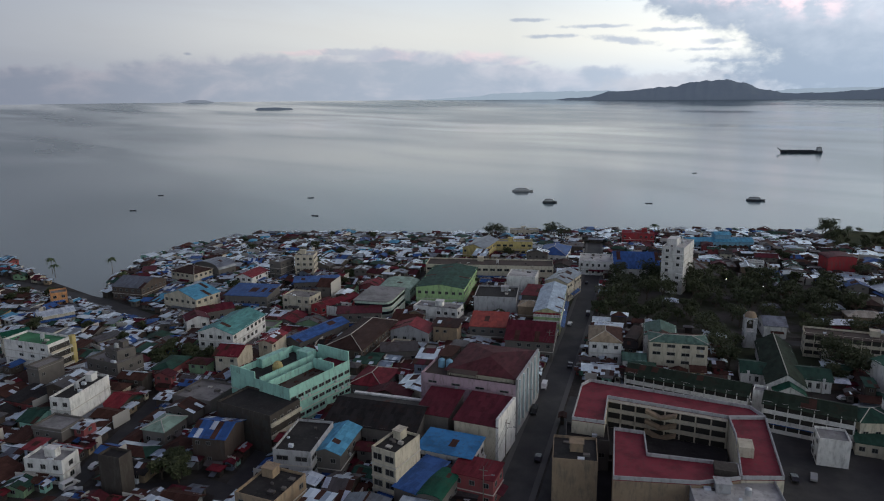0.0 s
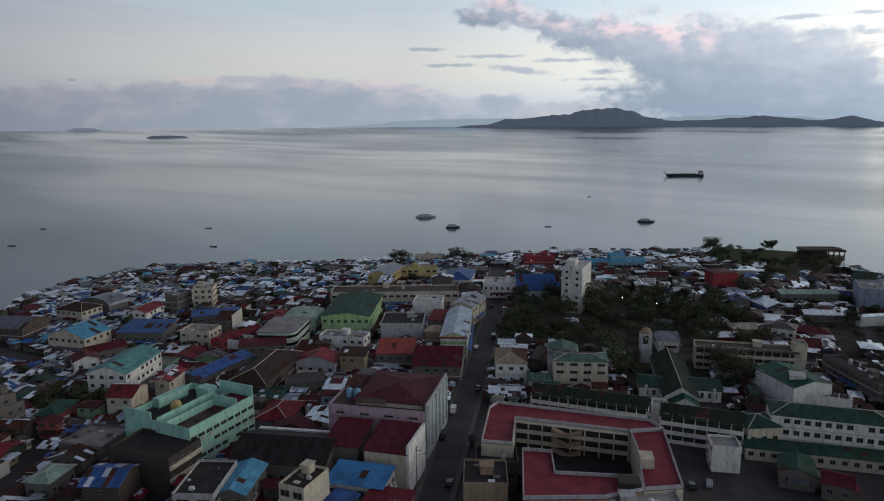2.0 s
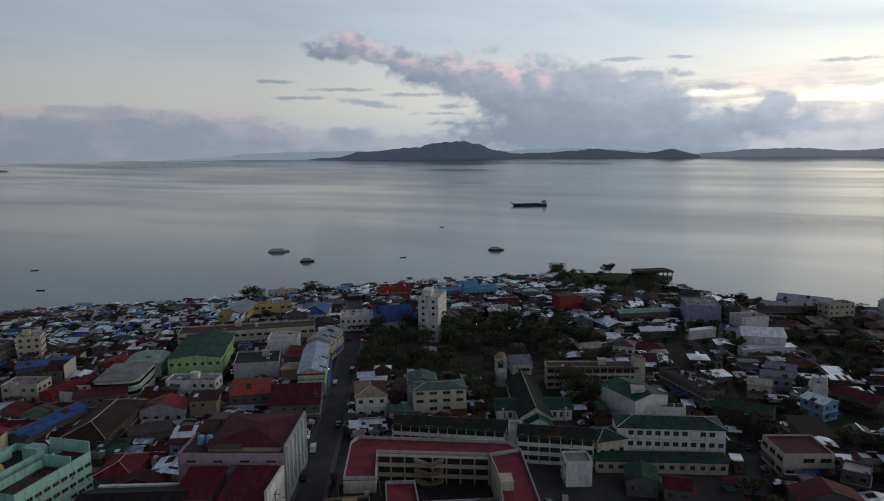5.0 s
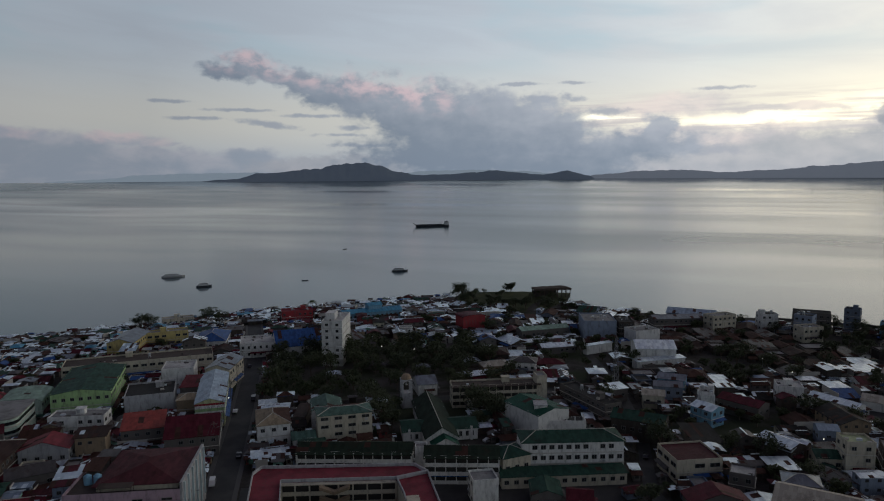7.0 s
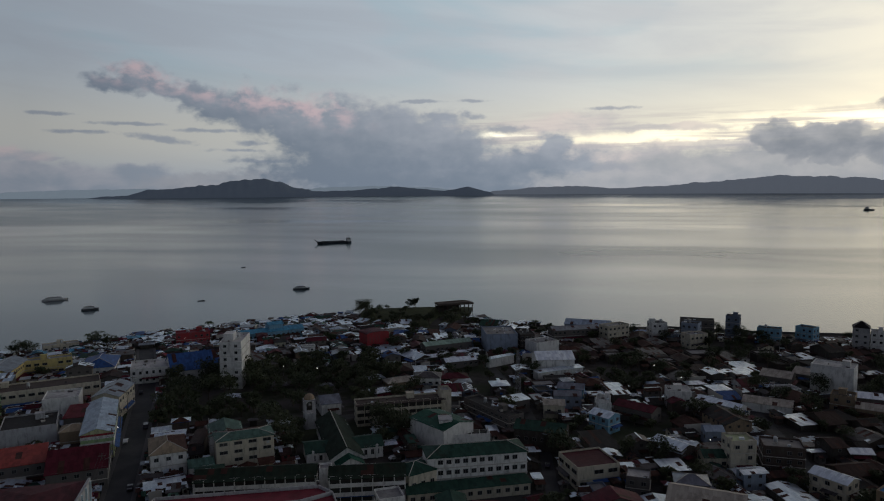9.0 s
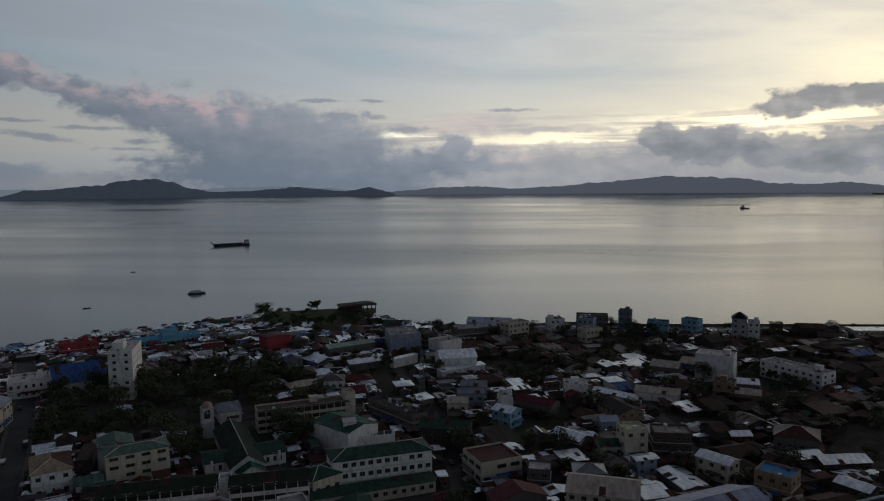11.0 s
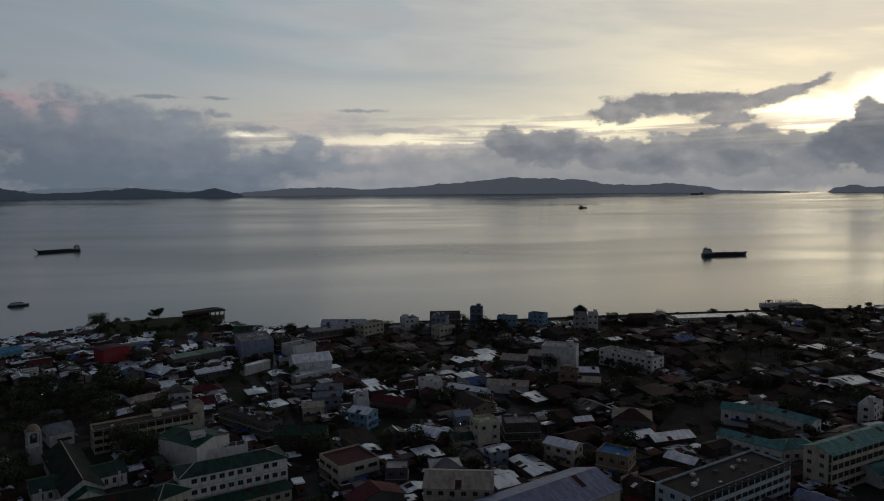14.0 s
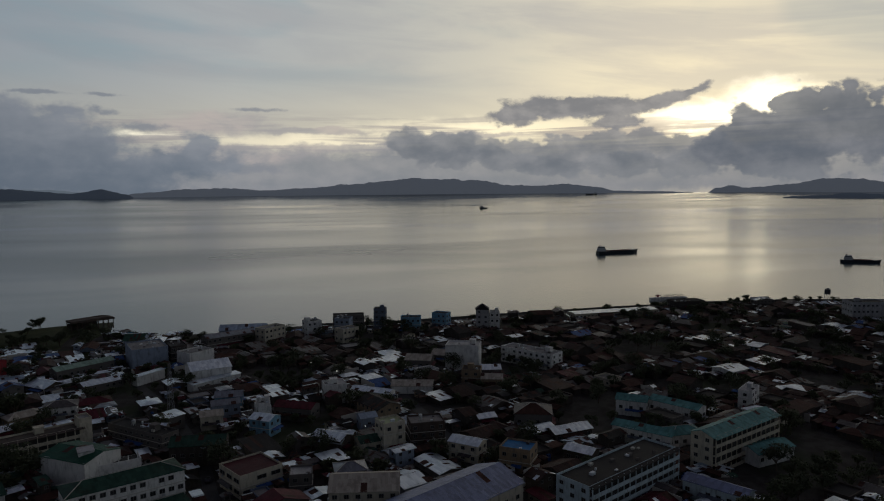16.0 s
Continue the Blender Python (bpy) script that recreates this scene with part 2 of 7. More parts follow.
    east = [(69.0, 4.2, 0.8, 0.9, 0.0), (70.6, 3.1, 2.7, 2.3, 0.0), (73.8, 5.2, 1.4, 1.5, 0.0), (73.2, 3.2, 3.2, 2.8, 0.0), (76.0, 4.3, 2.7, 2.2, 0.0), (78.3, 3.8, 2.6, 2.2, 0.0), (81.2, 3.5, 3.1, 2.2, 0.0), (86.0, 3.0, 4.0, 2.2, 0.0), (68.8, 2.6, 2.4, 1.6, 0.0)]
    front = [(44.6, 2.9, 1.7, 1.1, -0.3), (47.6, 2.7, 1.6, 1.2, 0.0), (50.4, 2.3, 1.4, 1.0, 0.0), (55.0, 1.6, 2.4, 0.8, 0.0), (61.0, 1.6, 2.6, 0.9, 0.0), (66.0, 1.6, 2.4, 0.9, 0.0)]
    for rows, dim, pale_side, strength in ((behind, (0.33, 0.36, 0.41), (0.60, 0.60, 0.62), 0.85), (front, (0.27, 0.305, 0.36), (0.47, 0.49, 0.53), 0.75), (east, (0.215, 0.25, 0.31), (0.40, 0.42, 0.47), 0.95)):
        pile = n.math("ADD", clouds(rows, 0.7, 0.5, 0.2, 1.42), n.math("ADD", n.math("MULTIPLY", heap, 0.6), n.math("MULTIPLY", n.math("SUBTRACT", fine, 0.5), 0.6)))
        glow = n.math("ADD", n.math("ADD", n.math("MULTIPLY", relief, 1.2), n.math("MULTIPLY", pile, -0.8)), n.math("ADD", n.math("MULTIPLY", n.math("SUBTRACT", shape, 0.5), 2.2), n.math("MULTIPLY", heap, 1.1)))
        shade_of = n.mix(n.step(glow, -1.5, 0.9), dim, pale_side)
        shade_of = n.mix(n.math("MULTIPLY", n.math("SUBTRACT", 1.0, n.step(el, 0.2, 2.0)), 0.6), shade_of, (0.42, 0.45, 0.50))
        colour = n.mix(n.math("MULTIPLY", n.step(pile, -0.05, 0.22), strength), colour, shade_of)

    # detached ragged strip above it
    strip_of = clouds([(52.3, 5.66, 1.6, 0.62, 0.0), (54.8, 6.17, 2.2, 0.6, 0.0), (57.4, 6.5, 1.5, 0.36, 0.0), (57.8, 5.87, 1.7, 0.5, 0.0), (60.4, 6.09, 2.3, 0.5, 0.0), (63.2, 6.33, 1.9, 0.42, 0.2), (65.4, 6.95, 1.1, 0.26, 0.4), (60.4, 4.93, 1.5, 0.4, 0.0)], 0.9, 0.35, 0.5, 1.65)
    strip_of = n.math("ADD", strip_of, n.math("ADD", n.math("MULTIPLY", heap, 0.4), n.math("MULTIPLY", n.math("SUBTRACT", fine, 0.5), 1.3)))
    colour = n.mix(n.math("MULTIPLY", n.step(strip_of, -0.1, 0.35), 0.9), colour, n.mix(n.step(n.math("ADD", shape, n.math("MULTIPLY", relief, 0.4)), 0.32, 0.72), (0.31, 0.33, 0.385), (0.55, 0.545, 0.57)))

    # the sky away from the sun is a little dimmer
    side = n.ramp(u, [(0.0, (0.95, 0.94, 0.93)), (0.17, (0.93, 0.92, 0.91)), (0.32, (0.70, 0.71, 0.73)), (0.47, (0.90, 0.90, 0.91)), (0.60, (1.10, 1.085, 1.07)), (0.70, (1.06, 1.05, 1.035)), (1.0, (1.0, 0.99, 0.98))])
    colour = n.mix(1.0, colour, (1.1, 1.1, 1.1), "MULTIPLY")
    colour = n.mix(1.0, colour, side, "MULTIPLY")
    # darker evening side behind, and below the horizon
    back = n.step(dot, -0.6, 0.45)
    colour = n.mix(1.0, colour, n.mix(back, (0.36, 0.355, 0.385), (1.0, 1.0, 1.0)), "MULTIPLY")
    # the dome overhead is dimmer than the band above the horizon
    colour = n.mix(1.0, colour, n.mix(n.step(el, 13.0, 48.0), (1.0, 1.0, 1.0), (0.176, 0.149, 0.222)), "MULTIPLY")
    bg = n.put("ShaderNodeBackground")
    n.wire(colour, bg.inputs[0])
    bg.inputs[1].default_value = 1.0
    out = n.put("ShaderNodeOutputWorld")
    n.wire(bg.outputs[0], out.inputs[0])


make_world()
sun = new("sun", bpy.data.lights.new("sun", "SUN"))
sun.data.energy, sun.data.angle, sun.data.color = 0.3, radians(80), (1.0, 0.88, 0.72)
sun.matrix_world = look((600 * math.sin(radians(SUN_AZ)), 600 * math.cos(radians(SUN_AZ)), 250), (0, 0, 0))

# ---- materials ----
MATS = {}


def base_material(name):
    m = bpy.data.materials.new(name)
    m.use_nodes = True
    n = Nodes(m.node_tree)
    out = n.put("ShaderNodeOutputMaterial")
    bsdf = n.put("ShaderNodeBsdfPrincipled")
    n.wire(bsdf.outputs[0], out.inputs[0])
    MATS[name] = m
    return m, n, bsdf


def bump(n, bsdf, height, strength=0.3, distance=0.05):
    node = n.put("ShaderNodeBump")
    node.inputs["Strength"].default_value = strength
    node.inputs["Distance"].default_value = distance
    n.wire(height, node.inputs["Height"])
    n.wire(node.outputs[0], bsdf.inputs["Normal"])


def shade(c, k):
    return tuple(min(v * k, 0.95) for v in c)


def places(n):
    """World-scale coordinates, with an offset for each object."""
    coord = n.put("ShaderNodeTexCoord")
    info = n.put("ShaderNodeObjectInfo")
    node = n.put("ShaderNodeVectorMath", operation="ADD")
    n.wire(coord.outputs["Object"], node.inputs[0])
    shift = n.vector(n.math("MULTIPLY", info.outputs["Random"], 91.0), n.math("MULTIPLY", info.outputs["Random"], 37.0), 0.0)
    n.wire(shift, node.inputs[1])
    return node.outputs[0], info.outputs["Random"]


def stretched(n, vec, sx, sy, sz):
    node = n.put("ShaderNodeVectorMath", operation="MULTIPLY")
    n.wire(vec, node.inputs[0])
    n.wire((sx, sy, sz), node.inputs[1])
    return node.outputs[0]


def wall_paint(name, c, dirt=0.55, rough=0.85):
    """Weathered paint or render: blotches, rain streaks and grime."""
    m, n, b = base_material(name)
    vec, rnd = places(n)
    big = n.noise(vec, 0.35, 4, 0.6)
    streak = n.noise(stretched(n, vec, 0.8, 0.8, 0.22), 1.0, 6, 0.7)
    grain = n.noise(vec, 6.0, 3, 0.6)
    col = n.mix(n.step(big, 0.35, 0.75), c, shade(c, 0.78))
    col = n.mix(n.math("MULTIPLY", n.step(streak, 0.46, 0.70), dirt), col, (0.10, 0.095, 0.085))
    col = n.mix(n.math("MULTIPLY", rnd, 0.30), col, shade(c, 0.68))
    col = n.mix(n.math("MULTIPLY", grain, 0.18), col, (0.2, 0.19, 0.17))
    n.wire(col, b.inputs["Base Color"])
    b.inputs["Roughness"].default_value = rough
    b.inputs["Specular IOR Level"].default_value = 0.08
    bump(n, b, grain, 0.25, 0.04)
    return m


def sheet_roof(name, c, rust=0.4, metal=0.0, rough=0.5, worn=(0.05, 0.027, 0.022)):
    """Ribbed roofing sheets: each sheet a little different, rust and stains down the slope."""
    m, n, b = base_material(name)
    vec, rnd = places(n)
    geo = n.put("ShaderNodeNewGeometry")
    cellv = n.put("ShaderNodeVectorMath", operation="FLOOR")
    n.wire(stretched(n, vec, 0.9, 0.38, 0.0), cellv.inputs[0])
    white = n.put("ShaderNodeTexWhiteNoise")
    n.wire(cellv.outputs[0], white.inputs["Vector"])
    island = n.math("ADD", n.math("MULTIPLY", geo.outputs["Random Per Island"], 0.4), n.math("MULTIPLY", white.outputs["Value"], 0.6))
    patch = n.noise(vec, 0.22, 5, 0.65)
    spot = n.noise(vec, 1.7, 5, 0.7)
    col = n.mix(island, shade(c, 0.55), shade(c, 1.35))
    col = n.mix(n.math("MULTIPLY", rnd, 0.5), col, shade(c, 0.62))
    wear = n.math("MULTIPLY", n.step(n.math("ADD", n.math("MULTIPLY", patch, 0.65), n.math("MULTIPLY", spot, 0.35)), 0.50, 0.68), rust, clamp=True)
    soot = n.noise(stretched(n, vec, 0.5, 0.16, 0.5), 1.0, 6, 0.68)
    col = n.mix(n.math("MULTIPLY", n.step(soot, 0.46, 0.66), 0.55), col, shade(c, 0.38))
    col = n.mix(wear, col, worn)
    n.wire(col, b.inputs["Base Color"])
    b.inputs["Metallic"].default_value = metal
    b.inputs["Specular IOR Level"].default_value = 0.4 if metal else 0.05
    n.wire(n.math("ADD", n.math("MULTIPLY", wear, 0.4), n.math("ADD", n.math("MULTIPLY", spot, 0.2), rough - 0.1), clamp=True), b.inputs["Roughness"])
    wave = n.put("ShaderNodeTexWave")
    n.wire(vec, wave.inputs["Vector"])
    wave.inputs["Scale"].default_value = 1.3
    bump(n, b, n.math("ADD", wave.outputs["Fac"], n.math("MULTIPLY", spot, 0.8)), 0.35, 0.06)
    return m


def deck(name, c, rough=0.85):
    """Flat roof deck: ponding stains, patches, seams of dirt."""
    m, n, b = base_material(name)
    vec, rnd = places(n)
    big = n.noise(vec, 0.16, 5, 0.65)
    mid = n.noise(vec, 0.9, 5, 0.65)
    col = n.mix(n.step(big, 0.4, 0.66), c, shade(c, 0.6))
    col = n.mix(n.math("MULTIPLY", n.step(mid, 0.5, 0.75), 0.55), col, (0.07, 0.066, 0.06))
    col = n.mix(n.math("MULTIPLY", n.step(mid, 0.34, 0.2), 0.35), col, shade(c, 1.35))
    n.wire(col, b.inputs["Base Color"])
    n.wire(n.math("SUBTRACT", rough + 0.1, n.math("MULTIPLY", big, 0.4)), b.inputs["Roughness"])
    b.inputs["Specular IOR Level"].default_value = 0.08
    bump(n, b, mid, 0.2, 0.05)
    return m


WALLS = {
    "white": (0.82, 0.81, 0.78), "cream": (0.62, 0.56, 0.44), "concrete": (0.15, 0.135, 0.125), "dark_brown": (0.055, 0.045, 0.04),
    "mint": (0.36, 0.66, 0.56), "pale_mint": (0.50, 0.62, 0.54), "brown": (0.085, 0.06, 0.05), "orange": (0.70, 0.33, 0.13),
    "red": (0.36, 0.035, 0.045), "lime": (0.40, 0.60, 0.28), "yellow": (0.62, 0.50, 0.20), "pale_grey": (0.46, 0.46, 0.47),
    "tan": (0.34, 0.25, 0.165), "pink": (0.52, 0.37, 0.43), "maroon_wall": (0.30, 0.07, 0.075), "sky": (0.22, 0.44, 0.60),
    "blue_grey": (0.30, 0.36, 0.46), "slate": (0.16, 0.20, 0.27), "ice": (0.55, 0.66, 0.70), "timber": (0.07, 0.052, 0.042),
    "rose": (0.50, 0.26, 0.24), "leaf": (0.25, 0.40, 0.24), "striped": (0.60, 0.62, 0.36),
}
for key, c in WALLS.items():
    wall_paint("wall_" + key, c, 0.55 if key in ("white", "mint", "cream", "ice") else 0.65)

ROOFS = {
    "green_metal": ((0.014, 0.088, 0.055), 0.30, 0.0, 0.5), "teal_metal": ((0.10, 0.27, 0.26), 0.28, 0.0, 0.5), "pale_green": ((0.30, 0.42, 0.34), 0.4, 0.0, 0.55),
    "sky_blue": ((0.10, 0.33, 0.50), 0.25, 0.0, 0.45), "blue_metal": ((0.045, 0.11, 0.30), 0.25, 0.0, 0.45), "brown_metal": ((0.052, 0.030, 0.026), 0.6, 0.0, 0.6),
    "red_metal": ((0.23, 0.034, 0.045), 0.25, 0.0, 0.5), "grey_metal": ((0.18, 0.20, 0.235), 0.35, 0.55, 0.42), "dark_red": ((0.105, 0.017, 0.028), 0.40, 0.0, 0.55),
    "pale_metal": ((0.66, 0.79, 0.95), 0.08, 0.45, 0.32), "rust_red": ((0.17, 0.026, 0.036), 0.55, 0.0, 0.6), "orange_red": ((0.30, 0.045, 0.035), 0.3, 0.0, 0.5),
    "old_metal": ((0.085, 0.076, 0.075), 0.75, 0.1, 0.6), "black_metal": ((0.026, 0.024, 0.024), 0.5, 0.0, 0.6), "moss_green": ((0.026, 0.040, 0.028), 0.5, 0.0, 0.75),
    "dark_green": ((0.03, 0.075, 0.055), 0.4, 0.0, 0.6), "green_tile": ((0.09, 0.16, 0.13), 0.3, 0.0, 0.6), "tan_tile": ((0.36, 0.29, 0.20), 0.3, 0.0, 0.75),
    "beige_metal": ((0.45, 0.40, 0.33), 0.3, 0.0, 0.5), "grey_blue": ((0.13, 0.17, 0.31), 0.2, 0.1, 0.45), "blue_grey_metal": ((0.28, 0.36, 0.46), 0.25, 0.2, 0.45),
    "maroon_metal": ((0.085, 0.022, 0.028), 0.4, 0.0, 0.6), "rust": ((0.075, 0.036, 0.028), 0.8, 0.0, 0.7),
}
for key, (c, rust, metal, rough) in ROOFS.items():
    sheet_roof("roof_" + key, c, rust, metal, rough)

DECKS = {
    "green_deck": (0.075, 0.24, 0.12), "concrete_deck": (0.25, 0.235, 0.22), "dark_deck": (0.038, 0.036, 0.035), "grey_deck": (0.27, 0.265, 0.26),
    "pale_deck": (0.52, 0.51, 0.49), "brown_deck": (0.09, 0.07, 0.06), "maroon": (0.22, 0.04, 0.055), "blue_deck": (0.05, 0.20, 0.42), "lime_deck": (0.45, 0.50, 0.30),
}
for key, c in DECKS.items():
    deck("roof_" + key, c)


def plain(name, c, rough=0.6, metal=0.0, grain=4.0, amount=0.35):
    m, n, b = base_material(name)
    vec, rnd = places(n)
    f = n.noise(vec, grain, 4, 0.6)
    n.wire(n.mix(n.math("MULTIPLY", f, amount), c, shade(c, 0.45)), b.inputs["Base Color"])
    b.inputs["Roughness"].default_value = rough
    b.inputs["Metallic"].default_value = metal
    return m


def make_surfaces():
    m, n, b = base_material("glass_dark")
    vec, rnd = places(n)
    n.wire(n.mix(rnd, (0.012, 0.014, 0.017), (0.05, 0.05, 0.05)), b.inputs["Base Color"])
    b.inputs["Roughness"].default_value = 0.18
    plain("frame", (0.20, 0.195, 0.185), 0.7)
    plain("ledge", (0.50, 0.47, 0.42), 0.85, 0, 2.0)
    # dark colour standing in for the shade inside openings
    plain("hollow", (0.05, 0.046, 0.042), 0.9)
    plain("tyre", (0.02, 0.02, 0.02), 0.8)
    plain("timber_pole", (0.17, 0.15, 0.13), 0.85)
    plain("steel", (0.25, 0.25, 0.26), 0.5, 0.5)
    plain("cable", (0.015, 0.015, 0.015), 0.6)
    plain("bark", (0.13, 0.10, 0.075), 0.9, 0, 8.0, 0.6)
    plain("tank", (0.50, 0.52, 0.53), 0.4, 0.4)
    plain("tarp", (0.62, 0.66, 0.70), 0.5)
    plain("hull_dark", (0.035, 0.04, 0.05), 0.5)
    plain("hull_rust", (0.16, 0.06, 0.045), 0.7)
    plain("ship_white", (0.55, 0.56, 0.56), 0.5)
    plain("sign_yellow", (0.65, 0.42, 0.05), 0.6)
    plain("kerb", (0.085, 0.082, 0.078), 0.85, 0, 3.0)
    for key, c in (("white", (0.62, 0.62, 0.62)), ("silver", (0.30, 0.31, 0.32)), ("black", (0.02, 0.02, 0.022)), ("red", (0.30, 0.03, 0.03)), ("blue", (0.04, 0.08, 0.24))):
        plain("car_" + key, c, 0.25, 0.1, 2.0, 0.1)

    m, n, b = base_material("lamp_glow")
    b.inputs["Emission Color"].default_value = (1.0, 0.95, 0.85, 1.0)
    b.inputs["Emission Strength"].default_value = 3.0
    # leaves: deep greens, each clump its own
    for key, a, c in (("leaf_dark", (0.028, 0.038, 0.020), (0.078, 0.088, 0.044)), ("leaf_mid", (0.034, 0.046, 0.023), (0.090, 0.10, 0.048)), ("palm_leaf", (0.03, 0.05, 0.02), (0.08, 0.10, 0.035))):
        m, n, b = base_material(key)
        geo = n.put("ShaderNodeNewGeometry")
        vec, rnd = places(n)
        n.wire(n.mix(n.math("MULTIPLY", n.math("ADD", geo.outputs["Random Per Island"], rnd), 0.5), a, c), b.inputs["Base Color"])
        b.inputs["Roughness"].default_value = 0.75
        b.inputs["Specular IOR Level"].default_value = 0.15

    # asphalt
    m, n, b = base_material("asphalt")
    vec, rnd = places(n)
    big = n.noise(vec, 0.12, 5, 0.6)
    fine = n.noise(vec, 3.0, 4, 0.7)
    col = n.mix(n.step(big, 0.35, 0.7), (0.035, 0.035, 0.036), (0.06, 0.058, 0.056))
    col = n.mix(n.math("MULTIPLY", n.step(fine, 0.5, 0.8), 0.4), col, (0.03, 0.03, 0.03))
    n.wire(col, b.inputs["Base Color"])
    b.inputs["Specular IOR Level"].default_value = 0.2
    b.inputs["Roughness"].default_value = 0.75
    bump(n, b, fine, 0.2, 0.02)

    # town ground: packed earth, patches of concrete and weeds
    m, n, b = base_material("earth")
    coord = n.put("ShaderNodeTexCoord")
    vec = coord.outputs["Object"]
    big = n.noise(vec, 0.02, 6, 0.6)
    mid = n.noise(vec, 0.13, 6, 0.65)
    fine = n.noise(vec, 1.2, 5, 0.7)
    col = n.mix(n.step(mid, 0.38, 0.62), (0.040, 0.036, 0.031), (0.075, 0.070, 0.064))
    col = n.mix(n.math("MULTIPLY", n.step(big, 0.5, 0.6), 0.8), col, (0.035, 0.050, 0.022))
    col = n.mix(n.math("MULTIPLY", fine, 0.5), col, (0.03, 0.027, 0.024))
    n.wire(col, b.inputs["Base Color"])
    b.inputs["Specular IOR Level"].default_value = 0.06
    b.inputs["Roughness"].default_value = 0.9
    bump(n, b, fine, 0.5, 0.15)

    m, n, b = base_material("park_earth")
    coord = n.put("ShaderNodeTexCoord")
    mid = n.noise(coord.outputs["Object"], 0.06, 6, 0.65)
    fine = n.noise(coord.outputs["Object"], 0.8, 5, 0.7)
    col = n.mix(n.step(mid, 0.40, 0.60), (0.045, 0.052, 0.028), (0.12, 0.11, 0.10))
    n.wire(n.mix(n.math("MULTIPLY", fine, 0.5), col, (0.05, 0.046, 0.04)), b.inputs["Base Color"])
    b.inputs["Specular IOR Level"].default_value = 0.06
    b.inputs["Roughness"].default_value = 0.9
    bump(n, b, fine, 0.5, 0.2)

    m, n, b = base_material("grass")
    coord = n.put("ShaderNodeTexCoord")
    mid = n.noise(coord.outputs["Object"], 0.08, 6, 0.65)
    fine = n.noise(coord.outputs["Object"], 0.9, 5, 0.7)
    col = n.mix(n.step(mid, 0.35, 0.65), (0.034, 0.044, 0.020), (0.075, 0.082, 0.036))
    n.wire(n.mix(n.math("MULTIPLY", fine, 0.5), col, (0.028, 0.034, 0.016)), b.inputs["Base Color"])
    b.inputs["Specular IOR Level"].default_value = 0.06
    b.inputs["Roughness"].default_value = 0.9
    bump(n, b, fine, 0.6, 0.3)

    # sea: calm, slick lanes among faintly ruffled water
    m, n, b = base_material("sea_water")
    coord = n.put("ShaderNodeTexCoord")
    sep = n.put("ShaderNodeSeparateXYZ")
    n.wire(coord.outputs["Object"], sep.inputs[0])
    along = n.math("ADD", n.math("MULTIPLY", sep.outputs[0], 0.80), n.math("MULTIPLY", sep.outputs[1], -0.45))
    across = n.math("ADD", n.math("MULTIPLY", sep.outputs[0], 0.45), n.math("MULTIPLY", sep.outputs[1], 0.80))
    swirl = n.noise(n.vector(n.math("MULTIPLY", along, 0.0011), n.math("MULTIPLY", across, 0.0016), 8.0), 1.0, 3, 0.5)
    bend = n.math("MULTIPLY", n.math("SUBTRACT", swirl, 0.5), 420.0)
    lanes = n.noise(n.vector(n.math("MULTIPLY", along, 0.0006), n.math("MULTIPLY", n.math("ADD", across, bend), 0.0013), 0.0), 1.0, 2, 0.5, 0.4)
    patches = n.noise(n.vector(n.math("MULTIPLY", along, 0.0012), n.math("MULTIPLY", n.math("ADD", across, bend), 0.0045), 3.0), 1.0, 2, 0.5, 0.5)
    ruffle = n.math("ADD", n.math("MULTIPLY", n.step(lanes, 0.36, 0.64), 0.6), n.math("MULTIPLY", n.step(patches, 0.35, 0.7), 0.4))
    n.wire(n.mix(ruffle, (0.030, 0.062, 0.078), (0.018, 0.048, 0.064)), b.inputs["Base Color"])
    n.wire(n.math("ADD", 0.09, n.math("MULTIPLY", ruffle, 0.20)), b.inputs["Roughness"])
    b.inputs["IOR"].default_value = 1.33

    # distant wooded island slopes; miles of haze put in as paler colour and glow
    for key, c, d, haze_glow in (("island_near", (0.05, 0.065, 0.06), (0.09, 0.105, 0.09), (0.036, 0.046, 0.070)), ("island_mid", (0.07, 0.085, 0.09), (0.10, 0.115, 0.12), (0.105, 0.12, 0.15)), ("island_far", (0.10, 0.12, 0.13), (0.12, 0.14, 0.15), (0.19, 0.235, 0.285))):
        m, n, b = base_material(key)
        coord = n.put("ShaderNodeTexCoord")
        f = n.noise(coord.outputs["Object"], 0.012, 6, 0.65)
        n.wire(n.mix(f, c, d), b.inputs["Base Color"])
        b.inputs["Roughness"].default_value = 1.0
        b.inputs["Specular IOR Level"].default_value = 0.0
        b.inputs["Emission Color"].default_value = (*haze_glow, 1.0)
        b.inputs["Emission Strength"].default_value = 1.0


make_surfaces()

